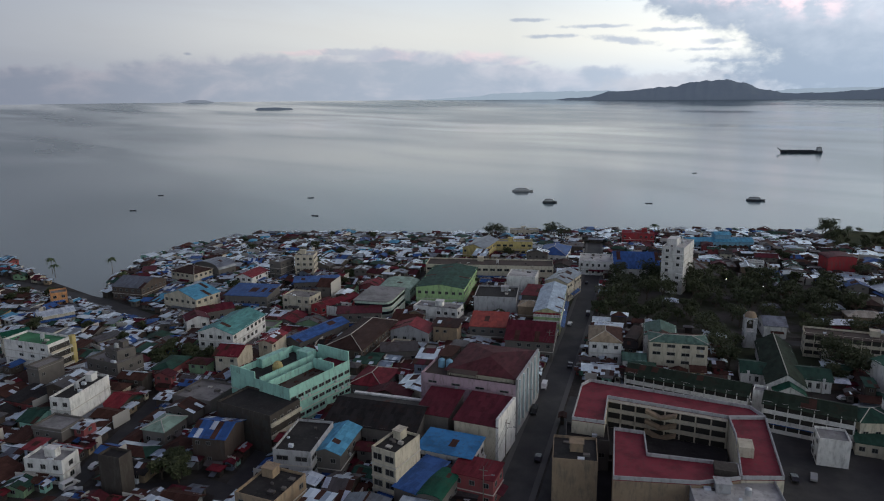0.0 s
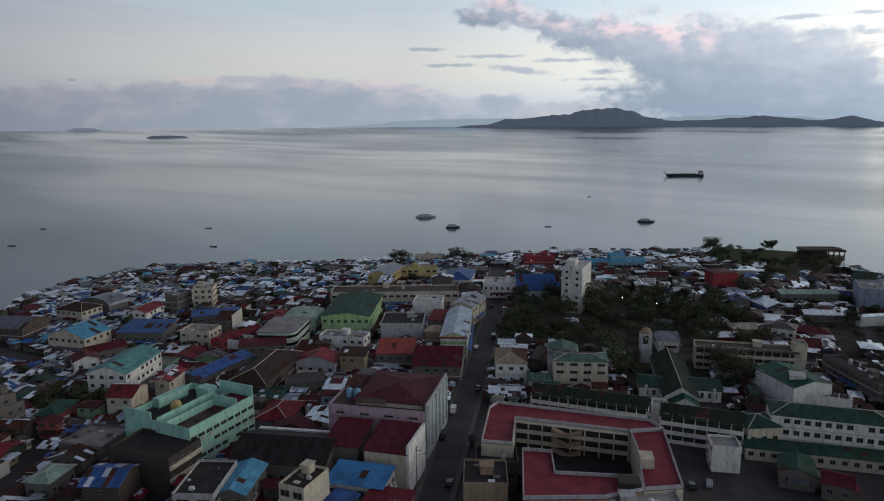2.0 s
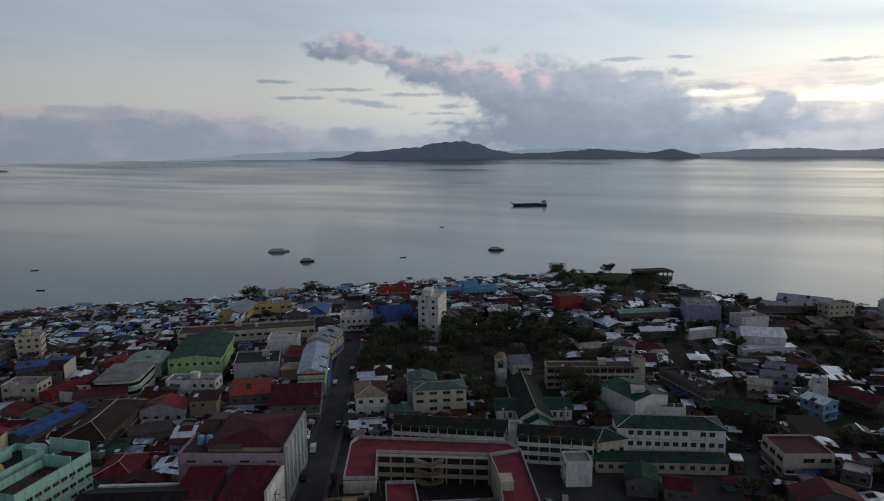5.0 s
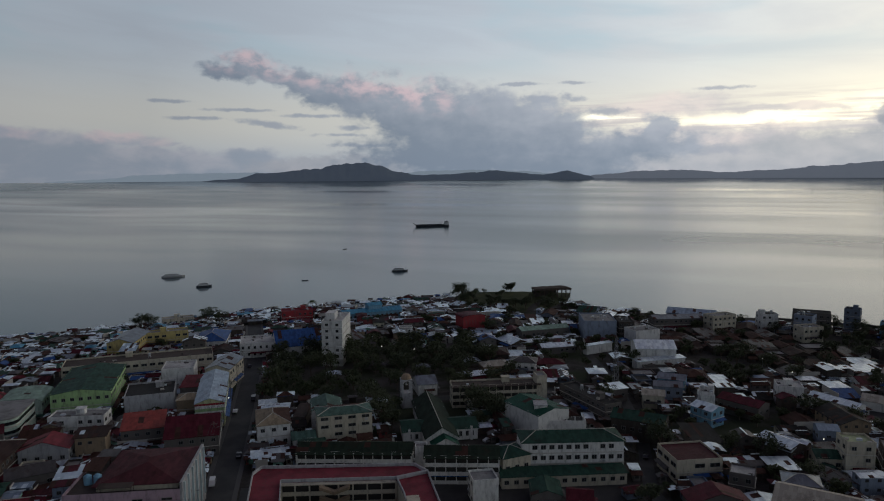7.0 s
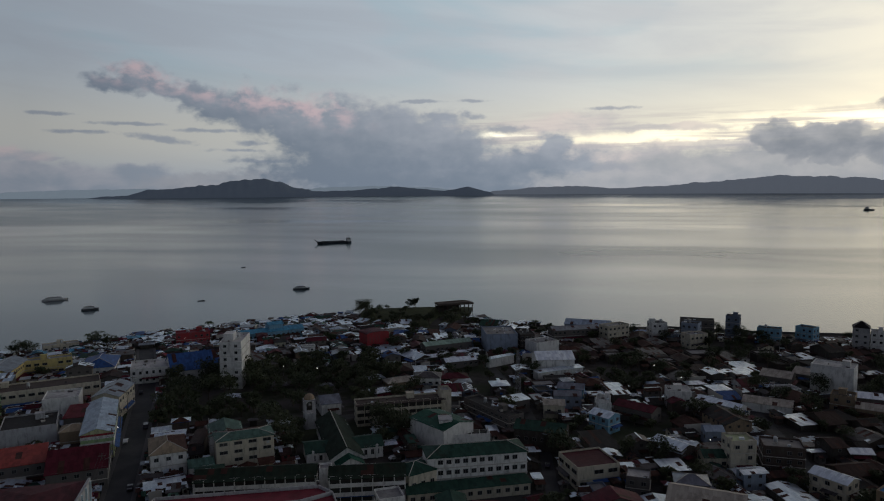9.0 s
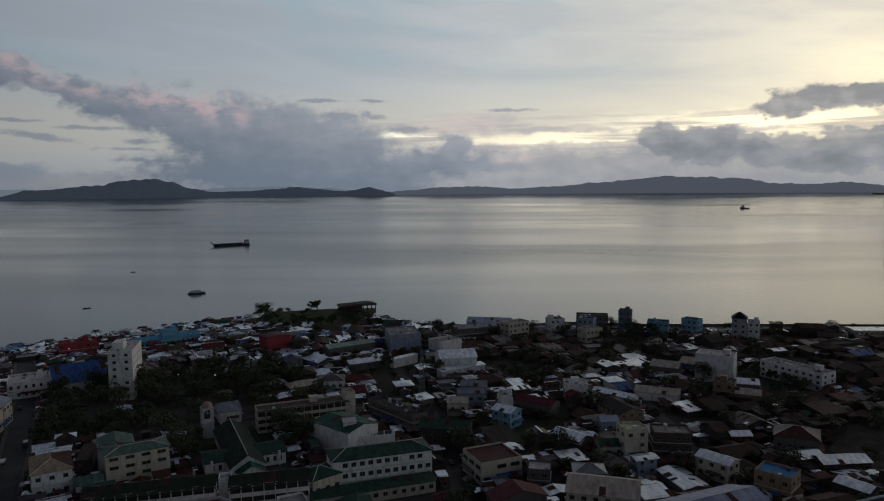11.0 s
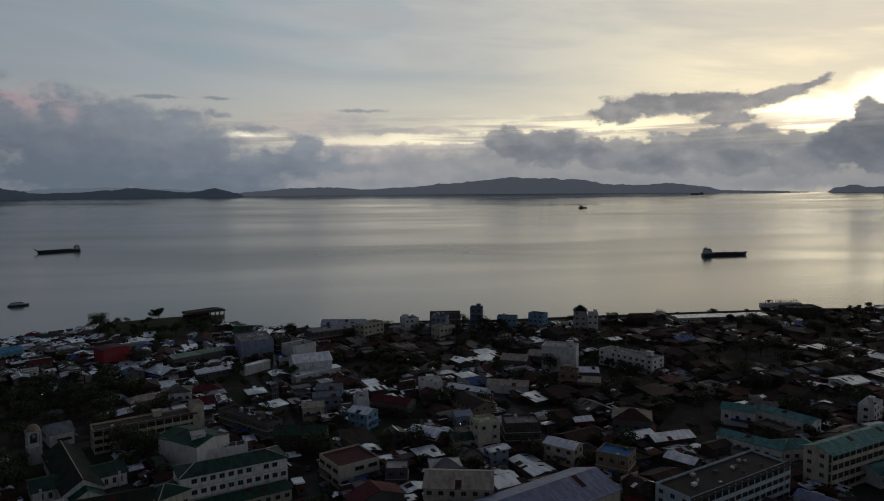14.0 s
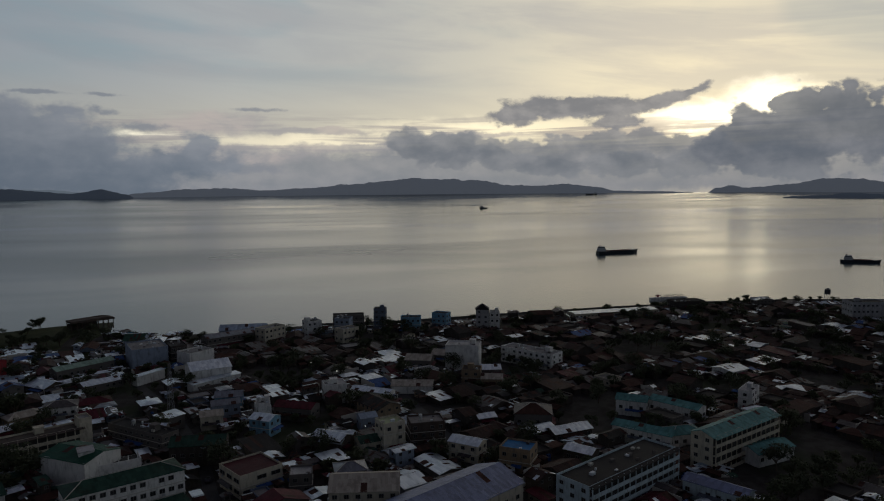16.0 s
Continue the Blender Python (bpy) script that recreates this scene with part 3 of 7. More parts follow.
# ---- mesh building ----
class Shape:
    """Collects corners and faces, with a material slot for each face."""

    def __init__(self):
        self.v, self.f, self.m = [], [], []

    def quad(self, pts, slot=0):
        k = len(self.v)
        self.v += [tuple(p) for p in pts]
        self.f.append(tuple(range(k, k + len(pts))))
        self.m.append(slot)

    def box(self, x0, y0, z0, x1, y1, z1, slot=0, skip=""):
        k = len(self.v)
        self.v += [(x0, y0, z0), (x1, y0, z0), (x1, y1, z0), (x0, y1, z0), (x0, y0, z1), (x1, y0, z1), (x1, y1, z1), (x0, y1, z1)]
        for tag, q in (("b", (3, 2, 1, 0)), ("t", (4, 5, 6, 7)), ("s", (0, 1, 5, 4)), ("e", (1, 2, 6, 5)), ("n", (2, 3, 7, 6)), ("w", (3, 0, 4, 7))):
            if tag not in skip:
                self.f.append(tuple(k + i for i in q))
                self.m.append(slot)

    def slab(self, pts, t, slot=0):
        """A sheet of thickness t under the loop pts, closed all round."""
        k, c = len(self.v), len(pts)
        self.v += [tuple(p) for p in pts] + [(p[0], p[1], p[2] - t) for p in pts]
        self.f.append(tuple(range(k, k + c)))
        self.f.append(tuple(range(k + 2 * c - 1, k + c - 1, -1)))
        self.m += [slot, slot]
        for i in range(c):
            j = (i + 1) % c
            self.f.append((k + i, k + c + i, k + c + j, k + j))
            self.m.append(slot)

    def prism(self, loop, z0, z1, slot=0):
        self.slab([(x, y, z1) for x, y in loop], z1 - z0, slot)

    def tube(self, a, b, ra, rb, n=6, slot=0, caps=True):
        a, b = Vector(a), Vector(b)
        d = (b - a).normalized()
        u = d.orthogonal().normalized()
        w = d.cross(u)
        k = len(self.v)
        for c, r in ((a, ra), (b, rb)):
            for i in range(n):
                g = 2 * math.pi * i / n
                self.v.append(tuple(c + u * (r * math.cos(g)) + w * (r * math.sin(g))))
        for i in range(n):
            j = (i + 1) % n
            self.f.append((k + i, k + j, k + n + j, k + n + i))
            self.m.append(slot)
        if caps:
            self.f += [tuple(range(k + n - 1, k - 1, -1)), tuple(range(k + n, k + 2 * n))]
            self.m += [slot, slot]

    def mesh(self, name, mats):
        me = bpy.data.meshes.new(name)
        me.from_pydata(self.v, [], self.f)
        for q in mats:
            me.materials.append(MATS[q])
        if len(mats) > 1:
            me.polygons.foreach_set("material_index", self.m)
        me.update()
        return me


def thing(name, m, label, category, group="", kind=""):
    ob = new(name)
    ob.empty_display_size = 0.5
    ob.matrix_world = m
    return tagged(ob, label, category, group, kind)


def part(name, shape, mats, parent, label="", m=None):
    me = shape if isinstance(shape, bpy.types.Mesh) else shape.mesh(name, mats if isinstance(mats, (list, tuple)) else [mats])
    ob = new(name, me)
    ob.parent = parent
    if m is not None:
        ob.matrix_basis = m
    return tagged(ob, label)


WINDOWS = {}


def window_mesh(w, h):
    """A two-pane window with a frame and sill, facing -y, its middle at the origin."""
    key = (w, h)
    if key not in WINDOWS:
        s = Shape()
        a, b, t, m = w / 2, h / 2, 0.08, 0.04
        xs, zs = [-a, -a + t, -m, m, a - t, a], [-b, -b + t, b - t, b]
        at = {}

        def corner(x, y, z):
            if (x, y, z) not in at:
                at[(x, y, z)] = len(s.v)
                s.v.append((x, y, z))
            return at[(x, y, z)]

        def face(pts, slot):
            s.f.append(tuple(corner(*p) for p in pts))
            s.m.append(slot)

        out, deep = -0.12, -0.02
        for i in range(5):
            for j in range(3):
                x0, x1, z0, z1 = xs[i], xs[i + 1], zs[j], zs[j + 1]
                if i in (1, 3) and j == 1:
                    face([(x0, deep, z0), (x1, deep, z0), (x1, deep, z1), (x0, deep, z1)], 1)
                    ring = [(x0, z0), (x1, z0), (x1, z1), (x0, z1)]
                    for (p, q), (u, v) in zip(ring, ring[1:] + ring[:1]):
                        face([(p, out, q), (u, out, v), (u, deep, v), (p, deep, q)], 0)
                else:
                    face([(x0, out, z0), (x1, out, z0), (x1, out, z1), (x0, out, z1)], 0)
        ring = [(-a, -b), (a, -b), (a, b), (-a, b)]
        for (p, q), (u, v) in zip(ring, ring[1:] + ring[:1]):
            face([(p, 0.02, q), (u, 0.02, v), (u, out, v), (p, out, q)], 0)
        both = s.mesh("window", ["frame", "glass_dark"])
        frame_only, pane = Shape(), Shape()
        for f, slot in zip(s.f, s.m):
            (pane if slot else frame_only).quad([s.v[i] for i in f])
        bare = bmesh.new()
        me = frame_only.mesh("window", ["frame"])
        bare.from_mesh(me)
        bmesh.ops.remove_doubles(bare, verts=bare.verts[:], dist=0.0005)
        bare.to_mesh(me)
        bare.free()
        WINDOWS[key] = (both, me, pane.mesh("pane", ["glass_dark"]))
    return WINDOWS[key]


def add_window(w, h, parent, m, split=False):
    """A window as one mesh or, near the camera, as a frame with its panes under it."""
    both, bare, pane = window_mesh(w, h)
    if not split:
        return part("window", both, None, parent, m=m)
    ob = part("window", bare, None, parent, m=m)
    part("pane", pane, None, ob)
    return ob


TAKEN = []  # footprints: centre, half sizes, turn


def corners(x, y, hx, hy, rot):
    c, s = math.cos(rot), math.sin(rot)
    return [(x + c * a * hx - s * b * hy, y + s * a * hx + c * b * hy) for a, b in ((-1, -1), (1, -1), (1, 1), (-1, 1))]


def clashes(x, y, hx, hy, rot, gap=0.0):
    r = math.hypot(hx, hy)
    mine = corners(x, y, hx + gap, hy + gap, rot)
    for X, Y, HX, HY, ROT in TAKEN:
        if (X - x) ** 2 + (Y - y) ** 2 > (r + math.hypot(HX, HY) + gap) ** 2:
            continue
        theirs = corners(X, Y, HX, HY, ROT)
        apart = False
        for g in (rot, rot + math.pi / 2, ROT, ROT + math.pi / 2):
            ax, ay = math.cos(g), math.sin(g)
            p = [ax * a + ay * b for a, b in mine]
            q = [ax * a + ay * b for a, b in theirs]
            if max(p) < min(q) or max(q) < min(p):
                apart = True
                break
        if not apart:
            return True
    return False


def extruded(s, profile, lo, hi, k, turn, rng, pick):
    """One closed roof body: a sheet profile carried along a line in k bays; pick() gives a bay's material slot."""
    n, base = len(profile), len(s.v)
    t = 0.14
    loop = profile + [(q, z - t) for q, z in profile[::-1]]
    m = len(loop)
    for i in range(k + 1):
        p = lo + (hi - lo) * i / k
        sag = rng.uniform(-0.04, 0.04)
        s.v += [turn(p, q, z + sag) for q, z in loop]
    for i in range(k):
        slots = [pick() for _ in range(n - 1)]
        for j in range(m):
            s.f.append((base + i * m + j, base + (i + 1) * m + j, base + (i + 1) * m + (j + 1) % m, base + i * m + (j + 1) % m))
            s.m.append(slots[j] if j < n - 1 else 0)
    s.f += [tuple(range(base, base + m)), tuple(range(base + (k + 1) * m - 1, base + k * m - 1, -1))]
    s.m += [0, 0]


def roof_shape(kind, w, d, h, rise, rng, over=0.45, step=2.0, patch=0.0, rusty=0.0):
    """Roof and the wall pieces under it; returns (roof, gables)."""
    s, g = Shape(), Shape()
    a, b = w / 2 + over, d / 2 + over

    def pick():
        q = rng.random()
        return 1 if q < patch else (2 if q < patch + rusty else 0)

    ahead, aside = (lambda p, q, z: (p, q, z)), (lambda p, q, z: (-q, p, z))
    if kind in ("gable_x", "gable_y"):
        L, W = (a, b) if kind == "gable_x" else (b, a)
        half = (d if kind == "gable_x" else w) / 2
        drop = rise * over / half
        turn = ahead if kind == "gable_x" else aside
        mid = (h + rise - h + drop) * 0.5
        prof = [(-W, h - drop), (-W / 2, h - drop + mid + 0.02), (-0.12, h + rise), (0.0, h + rise + 0.09), (0.12, h + rise), (W / 2, h - drop + mid + 0.02), (W, h - drop)]
        extruded(s, prof, -L, L, max(2, round(2 * L / step)), turn, rng, pick)
        e = (w if kind == "gable_x" else d) / 2
        for side in (-1, 1):
            tri = [turn(side * e, -half, h - 0.02), turn(side * e, half, h - 0.02), turn(side * e, 0, h + rise - 0.1)]
            g.quad(tri if side > 0 else tri[::-1])
    elif kind == "hip":
        r = min(a, b) * 0.98
        z, low = h - 0.1, h - 0.26
        q = [(-a, -b, z), (a, -b, z), (a, b, z), (-a, b, z)]
        if a >= b:
            ridge = [(-(a - r), 0, h + rise), (a - r, 0, h + rise)]
            faces = [(0, 1, 5, 4), (1, 2, 5), (2, 3, 4, 5), (3, 0, 4)]
        else:
            ridge = [(0, -(b - r), h + rise), (0, b - r, h + rise)]
            faces = [(0, 1, 4), (1, 2, 5, 4), (2, 3, 5), (3, 0, 4, 5)]
        s.v = q + ridge + [(p[0], p[1], low) for p in q]
        s.f = faces + [(6 + i, 6 + (i + 1) % 4, (i + 1) % 4, i) for i in range(4)] + [(9, 8, 7, 6)]
        s.m = [pick() for _ in faces] + [0] * 5
    elif kind == "shed":
        extruded(s, [(-b, h), (-b / 3, h + rise * 0.33 + 0.02), (b / 3, h + rise * 0.66 + 0.02), (b, h + rise)], -a, a, max(2, round(2 * a / step)), ahead, rng, pick)
        for side in (-1, 1):
            tri = [(side * w / 2, -d / 2, h - 0.02), (side * w / 2, d / 2, h - 0.02), (side * w / 2, d / 2, h + rise - 0.1)]
            g.quad(tri if side > 0 else tri[::-1])
        g.quad([(w / 2, d / 2, h - 0.02), (-w / 2, d / 2, h - 0.02), (-w / 2, d / 2, h + rise - 0.1), (w / 2, d / 2, h + rise - 0.1)])
    elif kind == "barrel":
        k = 10
        prof = [(-a * math.cos(math.pi * i / k), h + rise * math.sin(math.pi * i / k)) for i in range(k + 1)]
        extruded(s, prof, -b, b, max(2, round(2 * b / step)), aside, rng, pick)
        for side in (-1, 1):
            loop = [(-w / 2 * math.cos(math.pi * i / k), side * d / 2, h + (rise - 0.1) * math.sin(math.pi * i / k)) for i in range(k + 1)]
            g.quad(loop[::-1] if side < 0 else loop)
    return s, g


LABELS = {"gable_x": "pitched", "gable_y": "pitched", "hip": "hipped", "shed": "single-slope", "barrel": "arched", "flat": "flat", "rounded": "flat"}


def words(key):
    return key.replace("_metal", " sheet-metal").replace("_deck", "").replace("_tile", " tiled").replace("_wall", "").replace("_", " ")


def bld(name, x, y, w, d, rot, h, wall, roof, rmat, floors=1, rise=None, par=0.7, win=None, gap=3.0, faces="swe", note="", clutter=True, ledges=True, category="", corridor=False, lean=True):
    """A building: body, roof, windows one by one, floor ledges, roof clutter."""
    rng = random.Random(int(x * 31 + y * 17 + w * 7))
    TAKEN.append((x, y, w / 2 + 0.6, d / 2 + 0.6, radians(rot)))
    if rise is None:
        span = {"gable_x": d, "gable_y": w, "hip": min(w, d), "shed": d, "barrel": w}.get(roof, 0)
        rise = {"gable_x": 0.17, "gable_y": 0.17, "hip": 0.2, "shed": 0.09, "barrel": 0.2}.get(roof, 0) * span
    storeys = {0: "blank-walled", 1: "single-storey", 2: "two-storey", 3: "three-storey", 4: "four-storey", 7: "seven-storey"}.get(floors, "tall")
    label = note or f"{words(wall)} {storeys} {name.replace('_', ' ')} with {LABELS[roof]} {words(rmat)} roof"
    top = thing(name, pose(x, y, 0, 0, 0, rot), label, category or ("house" if "house" in name else "building"))
    body = Shape()
    a, b = w / 2, d / 2
    if roof == "rounded":
        r = min(a, b) * 0.55
        loop = [(-a, b), (-a, -b)] + [(a - r + r * math.sin(g), -b + r - r * math.cos(g)) for g in [math.pi / 2 * i / 6 for i in range(7)]] + [(a, b)]
        body.prism(loop, 0, h)
        part("wall", body, "wall_" + wall, top)
        lip = Shape()
        big = [(px * 1.05, py * 1.04) for px, py in loop]
        lip.prism(big, h, h + 0.5)
        part("roof", lip, "roof_" + rmat, top)
        for z in (h * 0.34, h * 0.68):
            band = Shape()
            band.prism([(px * 1.03, py * 1.025) for px, py in loop], z, z + 0.35)
            part("ledge", band, "ledge", top)
            strip = Shape()
            strip.prism([(px * 1.008, py * 1.006) for px, py in loop], z + 0.9, z + 2.1)
            part("window_band", strip, "glass_dark", top)
        return top
    if roof == "flat":
        t = 0.18
        for k, z in ((0.0, 0.0), (0.0, h), (t, h), (t, h - par - 0.3)):
            body.v += [(-a + k, -b + k, z), (a - k, -b + k, z), (a - k, b - k, z), (-a + k, b - k, z)]
        for ring in range(3):
            for i in range(4):
                j = (i + 1) % 4
                body.f.append((ring * 4 + i, ring * 4 + j, ring * 4 + 4 + j, ring * 4 + 4 + i))
                body.m.append(0)
        part("wall", body, "wall_" + wall, top)
        s = Shape()
        s.box(-a + t, -b + t, h - par - 0.25, a - t, b - t, h - par, 0)
        part("roof", s, "roof_" + rmat, top)
        if clutter and min(w, d) > 5.5:
            cx, cy = rng.uniform(-0.3, 0.3) * w, rng.uniform(0.0, 0.32) * d
            s = Shape()
            hw, hd = min(1.6, w * 0.16), min(1.4, d * 0.16)
            z0 = h - par
            s.box(cx - hw, cy - hd, z0, cx + hw, cy + hd, z0 + 2.3, 0)
            s.box(cx - hw - 0.25, cy - hd - 0.25, z0 + 2.3, cx + hw + 0.25, cy + hd + 0.25, z0 + 2.45, 0)
            if rng.random() < 0.6:
                part("stair_head", s, "wall_" + wall, top)
            if rng.random() < 0.55:
                s = Shape()
                px, py = -cx * 0.8, -cy * 0.3
                for i, j in ((-0.5, -0.5), (0.5, -0.5), (0.5, 0.5), (-0.5, 0.5)):
                    s.tube((px + i, py + j, z0), (px + i, py + j, z0 + 0.8), 0.07, 0.07, 4)
                s.tube((px, py, z0 + 0.8), (px, py, z0 + 2.2), 0.75, 0.75, 10)
                s.tube((px, py, z0 + 2.2), (px, py, z0 + 2.5), 0.75, 0.25, 10)
                part("water_tank", s, "tank", top)
            for _ in range(rng.randint(2, 3 + int(w * d / 60))):
                s = Shape()
                px, py, q = rng.uniform(-0.4, 0.4) * w, rng.uniform(-0.4, 0.4) * d, rng.uniform(0.3, 0.9)
                s.box(px - q, py - q * 0.7, z0, px + q, py + q * 0.7, z0 + rng.uniform(0.3, 0.9), 0)
                part("roof_box", s, rng.choice(["ledge", "wall_concrete", "roof_old_metal", "tarp"]), top)
    else:
        body.box(-a, -b, 0, a, b, h, 0, "b")
        rs, gs = roof_shape(roof, w, d, h, rise, rng, 0.45, 2.0, 0.0, 0.04)
        k = len(body.v)
        body.v += gs.v
        body.f += [tuple(i + k for i in f) for f in gs.f]
        body.m += gs.m
        part("wall", body, "wall_" + wall, top)
        part("roof", rs, ["roof_" + rmat, "roof_grey_metal", "roof_rust"], top)
        if roof == "hip":
            # pale caps along the ridge and the four hips
            p, q = a + 0.45, b + 0.45
            r = min(p, q) * 0.98
            e0, e1 = ((-(p - r), 0), (p - r, 0)) if p >= q else ((0, -(q - r)), (0, q - r))
            s = Shape()
            z = h + rise + 0.05
            s.tube((*e0, z), (*e1, z), 0.14, 0.14, 5)
            for i, j in ((-1, -1), (1, -1), (1, 1), (-1, 1)):
                end = e1 if (i > 0 if p >= q else j > 0) else e0
                s.tube((i * p, j * q, h - 0.04), (*end, z), 0.13, 0.13, 5)
            part("ridge_cap", s, "ledge", top)
    if lean and floors:
        for side in "se":
            run, dist, turn = (w, b, 0) if side == "s" else (d, a, 90)
            if rng.random() < 0.7:
                q0 = rng.uniform(-0.5, -0.1) * run
                q1 = rng.uniform(0.1, 0.5) * run
                s = Shape()
                s.slab([(q0, -dist - 1.7, 2.7), (q1, -dist - 1.7, 2.7), (q1, -dist - 0.003, 3.2), (q0, -dist - 0.003, 3.2)], 0.08)
                part("awning", s, rng.choice(["roof_old_metal", "roof_rust", "roof_grey_metal", "roof_blue_metal", "roof_dark_red"]), top, m=pose(0, 0, 0, 0, 0, turn))
    # openings
    if floors:
        fh = (h - (par if roof == "flat" else 0.2)) / floors
        ww, wh = win or (1.5, min(1.35, fh * 0.45))
        close = math.hypot(x, y) < 262
        if corridor:
            # open galleries: dark sheet as painted shade, white rail, columns on every floor
            k = max(2, round(w / 3.2))
            for f in range(floors):
                z = fh * f
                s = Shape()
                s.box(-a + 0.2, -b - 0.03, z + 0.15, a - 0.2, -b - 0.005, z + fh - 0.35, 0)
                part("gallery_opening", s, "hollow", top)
                s = Shape()
                s.box(-a, -b - 1.5, z - 0.12, a, -b - 0.03, z + 0.1, 0)
                part("gallery_floor", s, "wall_" + wall, top)
                s = Shape()
                s.box(-a, -b - 1.5, z + 0.1, a, -b - 1.36, z + 1.2, 0)
                part("rail", s, "wall_" + wall, top)
            for i in range(k + 1):
                s = Shape()
                p = -a + w * i / k
                s.box(p - 0.14, -b - 1.35, 0, p + 0.14, -b - 1.08, h - 0.1, 0)
                part("column", s, "wall_" + wall, top)
            rs = Shape()
            rs.slab([(-a - 0.4, -b - 1.9, h - 0.35), (a + 0.4, -b - 1.9, h - 0.35), (a + 0.4, -b - 0.3, h + 0.05), (-a - 0.4, -b - 0.3, h + 0.05)], 0.12)
            part("gallery_roof", rs, "roof_" + rmat, top)
        for side in faces.replace("s", "") if corridor else faces:
            run, dist, turn = {"s": (w, b, 0), "e": (d, a, 90), "n": (w, b, 180), "w": (d, a, -90)}[side]
            k = max(1, int((run - 1.0) / gap))
            for i in range(k):
                for f in range(floors):
                    if rng.random() < 0.1:
                        continue
                    p = -run / 2 + run * (i + 0.5) / k
                    z = fh * f + fh * 0.56
                    add_window(ww, wh, top, pose(0, 0, 0, 0, 0, turn) @ pose(p, -dist - 0.005, z), close)
                    if close and rng.random() < 0.10:
                        s = Shape()
                        s.box(-0.45, -0.55, -0.35, 0.45, -0.02, 0.3, 0)
                        part("air_conditioner", s, "tank", top, m=pose(0, 0, 0, 0, 0, turn) @ pose(p + 0.3, -dist - 0.01, z - wh / 2 - 0.45))
        if ledges and floors > 1 and not corridor:
            for f in range(1, floors):
                s = Shape()
                z = fh * f
                s.box(-a - 0.22, -b - 0.22, z - 0.09, a + 0.22, b + 0.22, z + 0.09, 0)
                part("ledge", s, "ledge", top)
    return top

# ---- sea, land and islands ----
SEA = -1.5


def sea_level(r):
    """Height of the sea sheet at a distance; it lifts slightly far out, so that its rim stands at the horizon."""
    return SEA if r < 2500 else SEA + 48.0 * ((r - 2500) / 2450) ** 1.6


def make_sea():
    s = Shape()
    radii = [0, 150, 300, 450, 600, 800, 1000, 1300, 1600, 2000, 2500, 2700, 2900, 3100, 3300, 3500, 3700, 3900, 4100, 4300, 4500, 4650, 4800, 4950]
    n = 96
    for r in radii:
        for i in range(n):
            g = 2 * math.pi * i / n
            s.v.append((r * math.sin(g), r * math.cos(g), sea_level(r)))
    for k in range(len(radii) - 1):
        for i in range(n):
            j = (i + 1) % n
            s.f.append((k * n + i, (k + 1) * n + i, (k + 1) * n + j, k * n + j)[::-1])
            s.m.append(0)
    ob = tagged(new("water", s.mesh("water", ["sea_water"])), "calm grey-blue sea with slick lanes at dusk", "sea", kind="structure")
    for p in ob.data.polygons:
        p.use_smooth = True


make_sea()

SHORE = [
    (-1500, 420), (-600, 345), (-430, 338), (-372, 320), (-330, 297), (-264, 272), (-283, 296), (-304, 348), (-298, 392), (-281, 430), (-248, 447), (-205, 460), (-155, 467), (-118, 479),
    (-80, 499), (-25, 518), (53, 538), (112, 545), (120, 564), (170, 556), (206, 541), (190, 507), (202, 470), (244, 440), (300, 418), (353, 378), (413, 346), (497, 298), (579, 247),
    (640, 196), (690, 137), (800, 30), (1000, -200), (1500, -800),
]


def make_land():
    loop = SHORE + [(1500, -1500), (-1500, -1500)]
    s = Shape()
    k = len(loop)
    s.v = [(x, y, 0) for x, y in loop] + [(x * 1.001, y * 1.001, -4) for x, y in loop]
    s.f = [tuple(range(k - 1, -1, -1))] + [(i, (i + 1) % k, k + (i + 1) % k, k + i) for i in range(k)]
    s.m = [0] * (k + 1)
    tagged(new("ground", s.mesh("ground", ["earth"])), "packed earth and patched concrete town ground", "ground", kind="structure")


make_land()


def inside(x, y):
    """Whether a point lies on the land."""
    loop = SHORE + [(1500, -1500), (-1500, -1500)]
    hit = False
    for (x0, y0), (x1, y1) in zip(loop, loop[1:] + loop[:1]):
        if (y0 > y) != (y1 > y) and x < (x1 - x0) * (y - y0) / (y1 - y0) + x0:
            hit = not hit
    return hit


def seaward(x, y):
    """Distance to the shoreline."""
    best = 1e9
    for (x0, y0), (x1, y1) in zip(SHORE, SHORE[1:]):
        dx, dy = x1 - x0, y1 - y0
        f = max(0.0, min(1.0, ((x - x0) * dx + (y - y0) * dy) / (dx * dx + dy * dy)))
        best = min(best, math.hypot(x - x0 - f * dx, y - y0 - f * dy))
    return best


